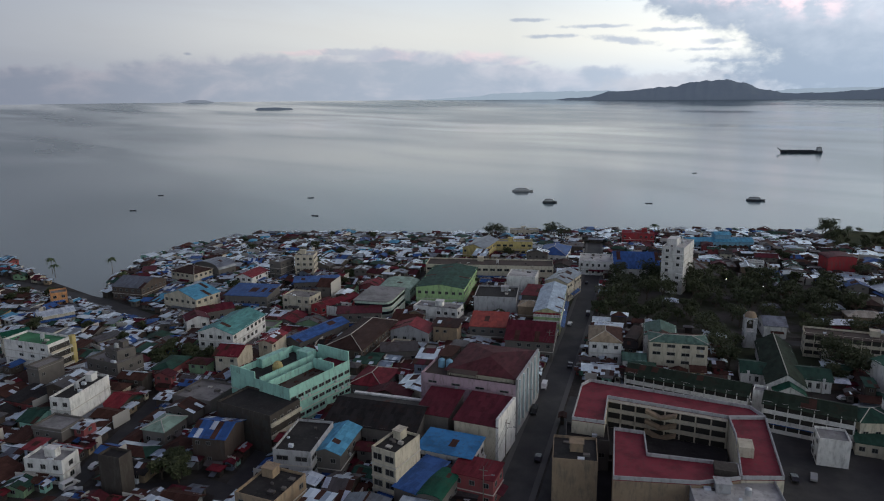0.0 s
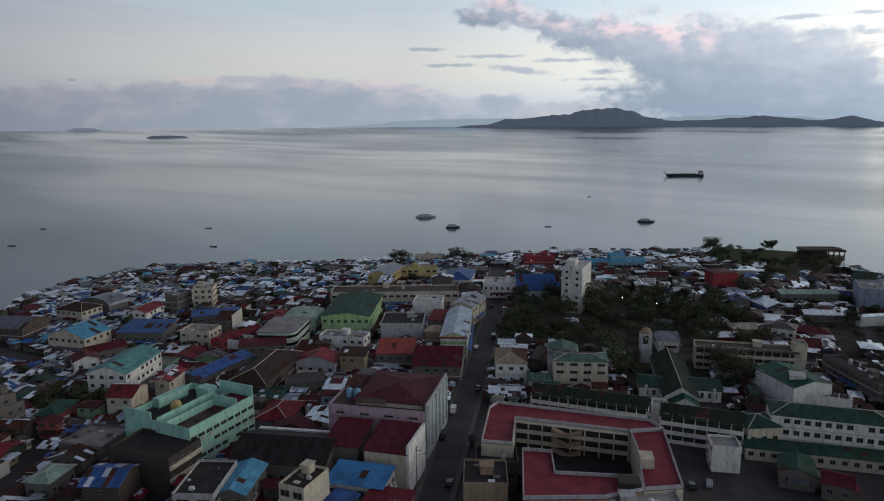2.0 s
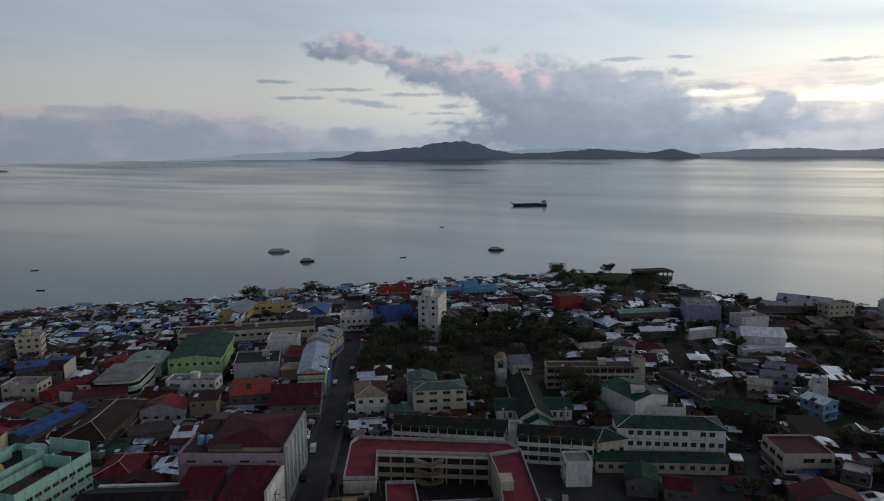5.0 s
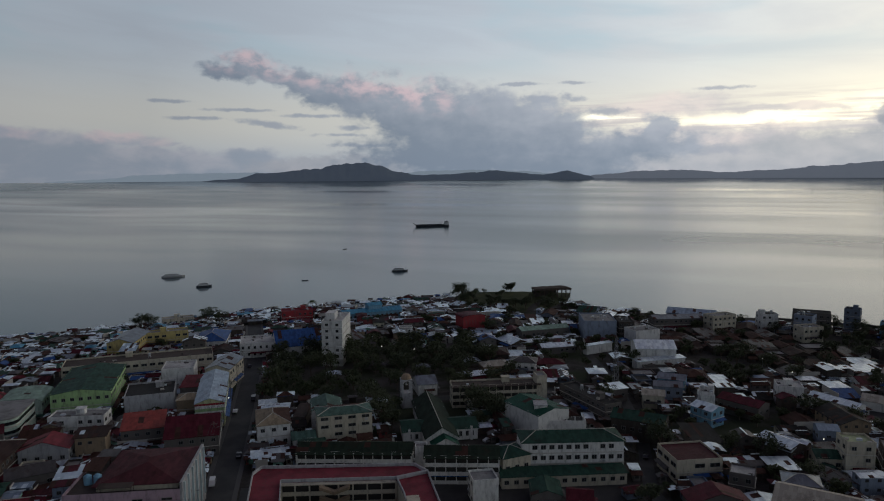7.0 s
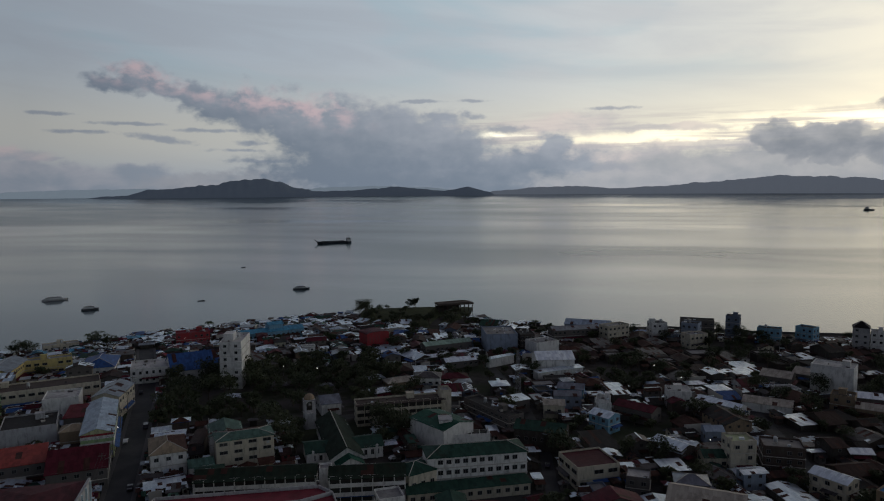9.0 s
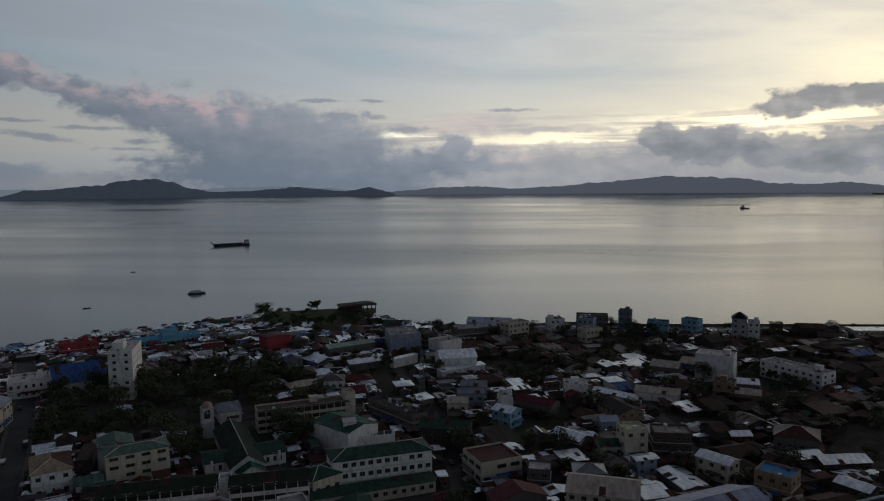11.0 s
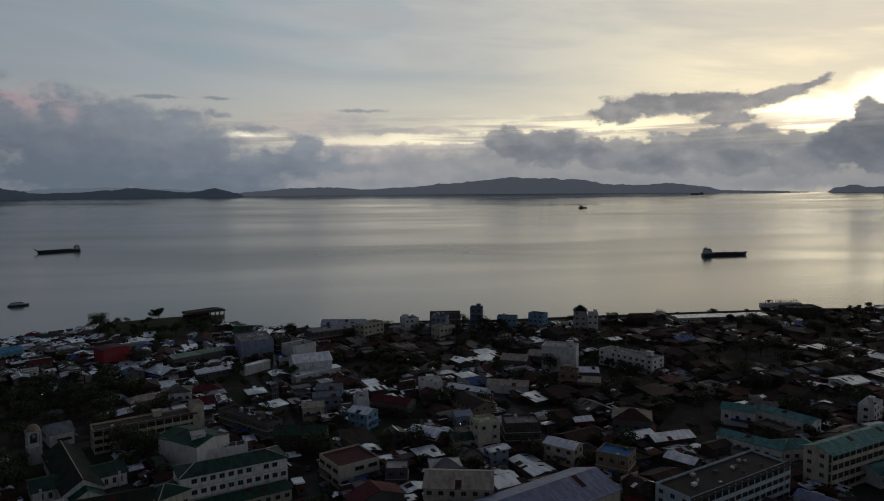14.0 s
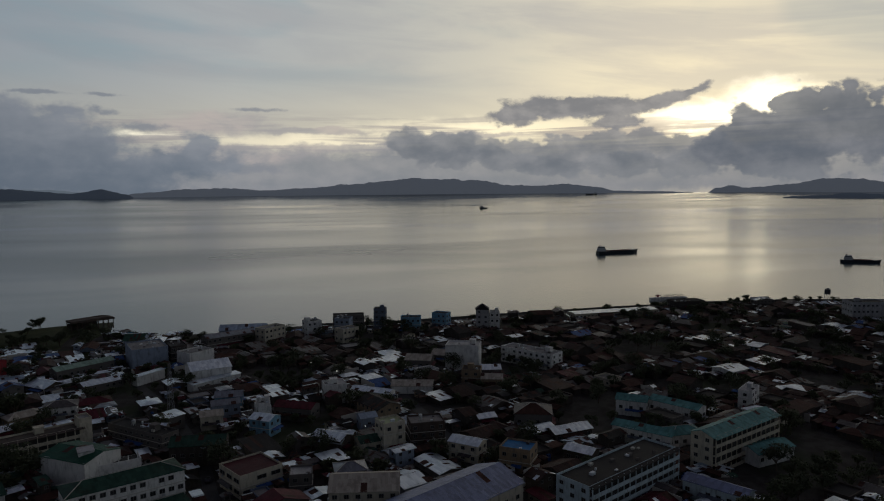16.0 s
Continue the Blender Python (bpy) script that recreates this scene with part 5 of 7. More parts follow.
BY["yellow_wing"] = bld("building", -103.2, 410.5, 13.6, 28.2, -5.1, 9, "yellow", "gable_y", "grey_metal", floors=2)
BY["blue_hip_house"] = bld("house", -58.7, 416.9, 16.6, 26.0, 0.0, 6, "white", "hip", "blue_metal", floors=1)
BY["cream_shore_long"] = bld("building", -90.0, 482.9, 19.7, 8.0, 15.0, 5, "cream", "flat", "pale_deck", floors=1)
BY["grey_panel_block"] = bld("building", -69.2, 305.7, 19.1, 19.0, 7.8, 10, "pale_grey", "flat", "dark_deck", floors=0)
BY["white_top_block"] = bld("building", -64.0, 341.7, 14.2, 14.6, 2.4, 10, "white", "flat", "pale_deck", floors=0)
BY["striped_corner"] = bld("building", -43.6, 301.6, 11.0, 42.6, 4.2, 10, "striped", "gable_y", "blue_grey_metal", floors=2)
BY["barrel_street"] = bld("building", -43.3, 340.4, 11.5, 21.9, -11.0, 10, "cream", "gable_y", "grey_metal", floors=2)
BY["red_small"] = bld("building", -53.1, 313.7, 8.7, 14.1, -2.6, 9, "concrete", "shed", "rust_red", floors=1)
BY["tan_hip"] = bld("building", -51.9, 296.5, 9.9, 8.0, 1.7, 8, "tan", "hip", "tan_tile", floors=2)
BY["red_orange"] = bld("building", -63.9, 268.9, 14.5, 15.8, 7.5, 8, "concrete", "shed", "orange_red", floors=2)
BY["red_gable_grey"] = bld("building", -92.4, 255.2, 15.9, 10.0, 1.1, 7, "pale_grey", "gable_y", "red_metal", floors=1)
BY["striped_sheds"] = bld("shed", -91.1, 235.7, 13.6, 10.0, 21.1, 6, "concrete", "gable_x", "old_metal", floors=1)
BY["maroon_street"] = bld("building", -44.9, 261.5, 18.1, 23.5, 4.1, 8, "concrete", "gable_x", "dark_red", floors=2)
BY["pink_building"] = bld("building", -51.2, 205.8, 30.5, 29.0, -3.5, 15.5, "pink", "flat", "brown_deck", floors=4, par=0.9, gap=6.2, win=(2.8, 0.7), faces="s", clutter=False, ledges=False, lean=False, note="large weathered pink block with a maroon upper roof")
BY["red_one"] = bld("building", -57.7, 181.0, 10.0, 13.5, -3.0, 11, "concrete", "shed", "dark_red", floors=0, rise=2.2)
BY["red_two"] = bld("building", -43.8, 179.0, 12.4, 15.0, -6.0, 11.5, "cream", "shed", "dark_red", floors=0, rise=2.2)
BY["blue_flat"] = bld("building", -49.1, 162.9, 15.3, 10.1, -4.9, 9, "pale_grey", "shed", "blue_deck", floors=2)
BY["cream_tower"] = bld("tower_block", -59.5, 150.2, 7.1, 10.9, -13.8, 15, "cream", "flat", "dark_deck", floors=4, faces="s", gap=3.0, win=(2.5, 1.7))
BY["blue_slope"] = bld("building", -52.3, 148.9, 6.6, 14.5, -14.9, 7, "concrete", "shed", "blue_metal", floors=1)
BY["green_slope"] = bld("building", -47.2, 146.3, 5.8, 12.0, -4.9, 7, "concrete", "barrel", "green_metal", floors=1)
BY["maroon_low"] = bld("building", -39.6, 154.6, 11.0, 7.6, -5.8, 8, "maroon_wall", "shed", "rust_red", floors=2)
BY["white_bands"] = bld("building", -87.0, 153.2, 10.3, 17.4, 6.7, 11, "pale_grey", "flat", "dark_deck", floors=3, faces="se", gap=3.6, win=(3.2, 1.3))
BY["lightblue_roofs"] = bld("building", -79.3, 157.2, 7.8, 15.7, 3.7, 9, "concrete", "gable_y", "sky_blue", floors=2)
BY["market_roof"] = bld("market_hall", -73.7, 175.6, 27.0, 19.3, 0.2, 9, "concrete", "gable_x", "black_metal", floors=1)
BY["cream_bottom"] = bld("building", -83.2, 129.8, 10.8, 12.8, -5.3, 11, "tan", "flat", "dark_deck", floors=3)
BY["rust_roofs"] = bld("building", -88.9, 206.6, 11.3, 16.1, 0.0, 6, "concrete", "hip", "rust_red", floors=1)
BY["tan_front"] = bld("building", -16.7, 164.7, 11.0, 12.3, 6.8, 12, "tan", "flat", "dark_deck", floors=0)
BY["dark_low"] = bld("building", -15.2, 180.6, 11.4, 9.7, 7.1, 9, "concrete", "flat", "dark_deck", floors=1)
BY["pale_front"] = bld("building", 20.4, 154.2, 19.6, 14.6, 7.6, 12, "pale_grey", "flat", "pale_deck", floors=2)
BY["villa"] = bld("house", -31.9, 394.9, 18.8, 19.4, 3.3, 8, "white", "flat", "pale_deck", floors=2, gap=2.8, win=(1.2, 1.6))
BY["blue_hall"] = bld("hall", -11.2, 393.1, 23.5, 24.0, 9.3, 6.5, "white", "gable_x", "blue_metal", floors=1, rise=6.5, lean=False)
BY["white_tower"] = bld("tower_block", 10.7, 370.3, 10.7, 23.1, -13.5, 24, "white", "flat", "pale_deck", floors=7, faces="s", gap=4.5, lean=False)
BY["red_far"] = bld("building", -12.3, 477.2, 20.5, 11.0, 4.5, 8, "red", "flat", "maroon", floors=2)
BY["lightblue_long"] = bld("building", 37.4, 473.1, 41.0, 10.0, 12.7, 6, "sky", "gable_x", "sky_blue", floors=1)
BY["lightblue_upper"] = bld("building", 39.3, 474.9, 9.9, 7.0, 15.2, 10, "sky", "gable_x", "sky_blue", floors=1)
BY["brown_low"] = bld("building", 19.6, 386.0, 13.6, 29.3, 25.2, 7, "brown", "shed", "old_metal", floors=1)
BY["school_hip"] = bld("school_building", -16.8, 262.5, 11.8, 17.5, 5.0, 9, "white", "hip", "tan_tile", floors=2, lean=False)
BY["quonset"] = bld("shed", -6.5, 277.0, 4.6, 16.0, -8.8, 5, "concrete", "barrel", "brown_metal", floors=0)
BY["school_main"] = bld("school_building", 9.3, 256.6, 19.9, 10.4, 4.0, 12, "cream", "hip", "green_tile", floors=4, rise=1.1, gap=4.6, win=(2.8, 1.2), faces="se", lean=False, ledges=False)
BY["small_white"] = bld("school_building", 3.2, 270.0, 11.5, 13.5, 2.0, 10.0, "white", "gable_y", "green_tile", floors=3, rise=2.0, lean=False)
BY["low_office"] = bld("building", -5.6, 252.0, 8.0, 8.0, 6.0, 5, "white", "gable_x", "green_tile", floors=1, lean=False)
BY["white_roof_house"] = bld("house", 48.2, 308.0, 8.6, 13.0, 3.0, 5.5, "white", "gable_x", "grey_metal", floors=1)
BY["red_hall"] = bld("hall", 96.4, 427.0, 15.0, 12.0, 12.0, 9.5, "red", "barrel", "dark_red", floors=0, rise=1.3)
BY["class_block_a"] = bld("school_building", 12.1, 226.9, 37.6, 9.0, -12.1, 9, "white", "gable_x", "moss_green", floors=3, rise=1.5, corridor=True)
BY["class_block_b"] = bld("school_building", 46.0, 216.9, 23.9, 9.0, -12.3, 9, "white", "gable_x", "moss_green", floors=3, corridor=True)
BY["brown_long"] = bld("school_building", 75.5, 287.5, 38.0, 8.5, -4.0, 9.2, "cream", "flat", "brown_deck", floors=3, corridor=True)
BY["brown_stair"] = bld("stair_tower", 95.3, 284.8, 4.4, 7.0, -4.0, 12.5, "cream", "flat", "grey_deck", floors=0, lean=False, clutter=False)
BY["class_stair"] = bld("stair_tower", 33.2, 221.6, 3.8, 4.6, -12.0, 10.2, "white", "flat", "grey_deck", floors=0, lean=False, clutter=False)
BY["gym_green"] = bld("gymnasium", 82.8, 251.2, 15.0, 20.0, 22.0, 10.5, "white", "gable_y", "green_metal", floors=0, rise=1.6, lean=False)
BY["green_hall"] = bld("hall", 83.4, 217.6, 34.0, 11.5, -8.0, 11, "white", "hip", "dark_green", floors=3, rise=2.0, gap=2.7, win=(1.7, 1.5), faces="s", lean=False)
BY["green_wing"] = bld("building", 61.9, 215.9, 10.4, 10.0, 14.4, 8, "cream", "hip", "dark_green", floors=1)
BY["green_lean"] = bld("building", 76.8, 205.9, 40.4, 6.0, -6.1, 4, "cream", "shed", "dark_green", floors=1)
BY["white_blue_block"] = bld("building", 49.0, 199.8, 7.8, 7.7, -0.7, 8, "white", "flat", "grey_deck", floors=3, faces="w", lean=False, clutter=False, ledges=False)
BY["dark_gable"] = bld("building", 66.9, 193.7, 8.8, 10.0, -13.1, 5, "concrete", "gable_y", "dark_green", floors=1)
BY["greyblue_hall"] = bld("hall", 168.5, 396.0, 19.0, 24.0, -14.0, 11.5, "blue_grey", "flat", "grey_deck", floors=0, lean=False)
BY["glass_side"] = bld("building", 183.5, 391.0, 9.0, 18.0, -14.0, 10.5, "dark_brown", "flat", "dark_deck", floors=3, gap=2.4, win=(1.9, 1.9), faces="s", lean=False)
BY["white_box"] = bld("building", 186.0, 372.0, 16.0, 12.0, 8.0, 9.0, "white", "flat", "grey_deck", floors=0)
BY["white_stadium"] = bld("sports_hall", 175.3, 337.5, 20.1, 16.4, -15.3, 8, "white", "gable_x", "pale_metal", floors=0)
BY["red_flat"] = bld("building", 120.1, 204.5, 14.8, 15.4, -93.1, 8, "cream", "flat", "maroon_metal", floors=2, win=(3.4, 1.4), gap=4.0, par=0.6, clutter=False)
BY["red_hut"] = bld("house", 75.4, 187.4, 7.2, 8.0, -20.2, 5, "concrete", "gable_x", "dark_red", floors=1)
BY["shop_row"] = bld("building", 111.6, 268.9, 31.4, 8.0, -75.6, 8, "concrete", "flat", "dark_deck", floors=3)
BY["dark_green_hall"] = bld("hall", 119.1, 238.0, 19.1, 11.0, -38.4, 8, "dark_brown", "gable_x", "dark_green", floors=1)
BY["sky_pale"] = bld("building", 151.5, 245.7, 9.6, 8.0, -68.0, 7, "sky", "gable_x", "pale_metal", floors=2)
BY["white_yard"] = bld("building", 233.6, 244.0, 19.8, 10.0, -48.7, 4, "white", "gable_x", "beige_metal", floors=0)
BY["pale_east"] = bld("building", 279.5, 232.8, 10.3, 9.0, -43.8, 5, "concrete", "gable_x", "pale_metal", floors=1)
BY["tan_s"] = bld("building", 266.1, 220.4, 10.2, 9.0, -51.3, 5, "tan", "gable_x", "beige_metal", floors=1)
BY["tan_roof_a"] = bld("building", 266.7, 272.7, 14.0, 12.0, -55.7, 6, "concrete", "gable_x", "beige_metal", floors=1)
BY["tan_roof_b"] = bld("building", 287.0, 273.0, 12.3, 12.0, -64.5, 5, "concrete", "gable_x", "beige_metal", floors=1)
BY["green_small"] = bld("building", 167.8, 199.7, 8.8, 8.0, -19.9, 5, "cream", "gable_x", "dark_green", floors=1)
BY["grey_v"] = bld("building", 130.0, 189.8, 7.3, 8.0, -37.2, 7, "concrete", "flat", "pale_deck", floors=2)
BY["white_hut_block"] = bld("house", 198.0, 260.0, 10.0, 10.0, -26.1, 9, "white", "flat", "pale_deck", floors=1)
BY["arc_metal"] = bld("building", 211.1, 247.5, 19.8, 7.0, -69.3, 5, "white", "gable_x", "pale_metal", floors=1)
BY["big_white"] = bld("building", 283.4, 255.1, 18.3, 12.0, -56.8, 14, "white", "flat", "pale_deck", floors=0, lean=False)
BY["brown_below_white"] = bld("building", 263.8, 231.9, 9.5, 9.0, -54.5, 8, "tan", "flat", "brown_deck", floors=2)
BY["white_diagonal"] = bld("building", 314.5, 232.0, 34.0, 11.0, -88.0, 9, "white", "flat", "grey_deck", floors=3, gap=3.4)
BY["red_long_roof"] = bld("building", 171.6, 252.3, 17.5, 9.0, -61.7, 6, "concrete", "gable_x", "dark_red", floors=1)
BY["yellow_house"] = bld("house", 174.1, 194.6, 8.9, 8.3, -17.6, 12, "cream", "flat", "lime_deck", floors=3)
BY["balcony_house"] = bld("house", 188.2, 189.6, 13.3, 10.0, -33.9, 10, "brown", "flat", "concrete_deck", floors=3)
BY["white_shed"] = bld("shed", 187.5, 167.0, 11.9, 7.5, -75.8, 7, "cream", "gable_x", "pale_metal", floors=2)
BY["tan_blue_house"] = bld("house", 192.8, 147.6, 11.2, 9.3, -69.6, 9, "tan", "flat", "blue_deck", floors=2)
BY["hip_brown"] = bld("building", 232.9, 170.7, 15.1, 13.0, -53.4, 7, "concrete", "hip", "old_metal", floors=1)
BY["grey_foreground"] = bld("building", 133.9, 161.6, 20.7, 14.4, -43.0, 10, "cream", "gable_x", "beige_metal", floors=3)
BY["grey_foreground_b"] = bld("building", 141.2, 177.9, 10.0, 8.0, -31.9, 8, "concrete", "hip", "grey_metal", floors=2)
BY["mint_long"] = bld("school_building", 197.0, 110.4, 47.0, 12.5, -5.5, 12, "ice", "flat", "dark_deck", floors=4, corridor=True)
BY["purple_shed"] = bld("shed", 213.5, 84.9, 19.9, 7.0, -90.3, 6, "ice", "gable_x", "grey_blue", floors=1)
BY["green_four"] = bld("building", 255.6, 96.0, 42.1, 8.7, -9.6, 13, "cream", "gable_x", "teal_metal", floors=4, corridor=True)
BY["teal_a"] = bld("building", 275.1, 147.9, 12.9, 9.0, -70.0, 7, "white", "gable_x", "teal_metal", floors=1)
BY["teal_b"] = bld("building", 281.8, 130.6, 22.1, 8.0, -92.1, 7, "white", "gable_x", "teal_metal", floors=1)
BY["teal_c"] = bld("building", 246.3, 127.0, 23.6, 8.0, -83.4, 6, "white", "gable_x", "teal_metal", floors=1)
BY["teal_d"] = bld("building", 253.4, 115.1, 14.0, 9.0, -32.4, 6, "white", "hip", "teal_metal", floors=1)
BY["teal_e"] = bld("building", 260.3, 86.4, 18.6, 9.0, -20.1, 5, "white", "gable_x", "teal_metal", floors=1)
BY["white_small_tower"] = bld("tower_block", 314.8, 112.7, 5.8, 12.5, -84.1, 10, "white", "flat", "pale_deck", floors=3)
BY["pagoda"] = bld("tower_house", 371.0, 316.0, 8.8, 8.0, -49.0, 14.5, "pale_grey", "hip", "black_metal", floors=4, rise=3.4, lean=False)
BY["pagoda_wing"] = bld("building", 376.6, 309.6, 7.0, 7.5, -49.0, 13.0, "white", "flat", "pale_deck", floors=3, lean=False)
BY["blue_tower"] = bld("tower_block", 320.7, 366.9, 8.3, 8.0, -48.4, 16, "slate", "flat", "dark_deck", floors=4)
BY["shore_hall"] = bld("hall", 237.7, 407.5, 29.0, 14.0, -37.9, 9, "blue_grey", "gable_x", "blue_grey_metal", floors=1)
BY["shore_dark"] = bld("building", 303.9, 381.3, 21.2, 10.0, -37.1, 12, "concrete", "flat", "dark_deck", floors=3)
BY["shore_blue_a"] = bld("building", 335.1, 350.9, 13.7, 8.0, -48.5, 10, "sky", "flat", "dark_deck", floors=2)
BY["shore_blue_b"] = bld("building", 355.9, 341.5, 11.1, 8.0, -72.7, 11, "sky", "flat", "dark_deck", floors=3)
BY["shore_grey_box"] = bld("building", 582.9, 127.9, 25.0, 15.0, -49.1, 14, "pale_grey", "flat", "dark_deck", floors=3)
BY["shore_white_roof"] = bld("building", 471.8, 271.2, 68.8, 12.0, -30.7, 5, "cream", "gable_x", "pale_metal", floors=1, rise=0.5)
BY["pavilion"] = bld("pavilion", 542.5, 246.1, 26.1, 14.0, -36.9, 7, "dark_brown", "flat", "dark_deck", floors=1)
BY["pale_a"] = bld("building", 92.6, 395.0, 18.0, 6.0, -3.2, 4, "timber", "gable_x", "pale_metal", floors=1)
BY["pale_b"] = bld("building", 110.2, 378.6, 15.2, 12.0, -72.8, 4, "timber", "gable_x", "pale_metal", floors=1)
BY["pale_c"] = bld("building", 116.0, 375.1, 20.3, 6.0, 6.5, 4, "concrete", "gable_x", "pale_metal", floors=1)
BY["pale_d"] = bld("building", 130.8, 363.1, 19.2, 8.0, 2.7, 4, "concrete", "gable_x", "pale_metal", floors=1)
BY["pale_e"] = bld("building", 172.4, 325.4, 27.9, 5.0, 5.8, 4, "white", "shed", "pale_metal", floors=0)
BY["court_wall"] = bld("building", 152.8, 357.5, 17.9, 3.0, 17.5, 5, "white", "shed", "pale_metal", floors=0)
BY["pale_f"] = bld("building", 127.3, 279.8, 9.8, 7.0, 7.1, 6, "concrete", "shed", "pale_metal", floors=1)
BY["pale_g"] = bld("building", 116.4, 268.0, 8.3, 6.0, -44.0, 7, "concrete", "gable_x", "pale_metal", floors=2)
BY["white_edge"] = bld("building", 121.8, 234.4, 9.6, 4.0, 6.0, 7, "dark_brown", "shed", "pale_metal", floors=0)
BY["white_cube_house"] = bld("house", 158.6, 258.6, 5.5, 8.0, -19.1, 8, "white", "flat", "pale_deck", floors=2)
BY["pale_h"] = bld("building", 152.3, 278.8, 11.8, 8.0, -23.5, 6, "blue_grey", "gable_x", "grey_metal", floors=1)
BY["pale_i"] = bld("building", 157.6, 208.4, 8.8, 6.0, -64.3, 5, "timber", "gable_x", "pale_metal", floors=1)
BY["pale_j"] = bld("building", 165.0, 211.2, 8.0, 5.0, -63.1, 5, "timber", "gable_x", "pale_metal", floors=1)
BY["white_grey_house"] = bld("house", 101.6, 329.8, 13.0, 9.0, -21.6, 6, "white", "hip", "old_metal", floors=1)
BY["green_edge_house"] = bld("house", 134.5, 398.0, 31.0, 8.0, 7.6, 6, "concrete", "gable_x", "pale_green", floors=1)
BY["pale_k"] = bld("building", 73.1, 318.8, 14.5, 7.0, 10.3, 4, "timber", "gable_x", "pale_metal", floors=1)
BY["oval_tan"] = bld("building", 86.8, 329.8, 13.9, 8.0, 5.0, 5, "tan", "hip", "beige_metal", floors=1)
BY["pale_l"] = bld("building", 222.5, 160.5, 12.5, 7.0, -9.7, 4, "timber", "gable_x", "pale_metal", floors=1)
BY["pale_m"] = bld("building", 230.7, 151.8, 17.3, 8.0, -21.7, 4, "timber", "gable_x", "pale_metal", floors=1)
BY["pale_n"] = bld("building", 213.0, 134.4, 10.5, 7.0, -81.8, 5, "timber", "gable_x", "pale_metal", floors=1)
BY["pale_o"] = bld("building", 220.2, 186.2, 7.8, 6.0, -25.9, 4, "timber", "gable_x", "pale_metal", floors=1)
BY["pale_p"] = bld("building", 183.0, 218.9, 6.7, 7.0, -22.8, 6, "blue_grey", "gable_x", "blue_grey_metal", floors=1)
BY["pale_q"] = bld("building", 158.7, 210.6, 13.1, 8.0, -74.5, 6, "timber", "gable_x", "pale_metal", floors=1)
BY["pale_r"] = bld("building", 159.7, 288.5, 11.8, 9.0, -35.3, 6, "sky", "gable_x", "grey_metal", floors=2)
BY["pale_s"] = bld("building", 159.4, 259.7, 6.0, 8.0, -33.4, 9, "white", "flat", "pale_deck", floors=2)
BY["pale_t"] = bld("building", 140.4, 269.1, 8.9, 8.0, -24.6, 6, "cream", "gable_x", "beige_metal", floors=1)
BY["shore_long_a"] = bld("building", 225.8, 400.7, 37.3, 10.0, -4.8, 8, "concrete", "gable_x", "grey_metal", floors=2)
BY["shore_long_b"] = bld("building", 246.7, 390.2, 17.5, 9.0, 10.2, 11, "cream", "flat", "grey_deck", floors=3)
BY["shore_c"] = bld("building", 277.2, 387.2, 10.2, 9.0, -12.4, 11, "white", "flat", "dark_deck", floors=3)
BY["shore_d"] = bld("building", 290.4, 369.7, 10.3, 9.0, -52.9, 13, "blue_grey", "flat", "dark_deck", floors=3)
BY["shore_e"] = bld("building", 283.3, 357.5, 13.0, 9.0, 0.4, 9, "cream", "flat", "grey_deck", floors=2)


def lattice_mast():
    top = thing("radio_mast", pose(131, 286, 0), "thin steel lattice radio mast among the roofs", "mast")
    s = Shape()
    H, n = 26.0, 9
    half = lambda z: 1.3 - 0.95 * z / H
    for i in range(n):
        z0, z1 = H * i / n, H * (i + 1) / n
        a, b = half(z0), half(z1)
        c0 = [(-a, -a, z0), (a, -a, z0), (a, a, z0), (-a, a, z0)]
        c1 = [(-b, -b, z1), (b, -b, z1), (b, b, z1), (-b, b, z1)]
        for k in range(4):
            s.tube(c0[k], c1[k], 0.09, 0.09, 4, caps=False)
            s.tube(c0[k], c1[(k + 1) % 4], 0.05, 0.05, 4, caps=False)
            s.tube(c1[k], c1[(k + 1) % 4], 0.05, 0.05, 4, caps=False)
    part("lattice", s, "steel", top)
    s = Shape()
    s.tube((0, 0, H), (0, 0, H + 4), 0.06, 0.03, 5)
    part("antenna", s, "steel", top)
    for z, g in ((22, 40), (19, 200)):
        s = Shape()
        s.tube((0, 0, 0), (0.35, 0, 0), 0.6, 0.45, 12)
        part("dish", s, "ship_white", top, m=pose(0.9 * math.cos(radians(g)), 0.9 * math.sin(radians(g)), z, 0, 0, g))


lattice_mast()


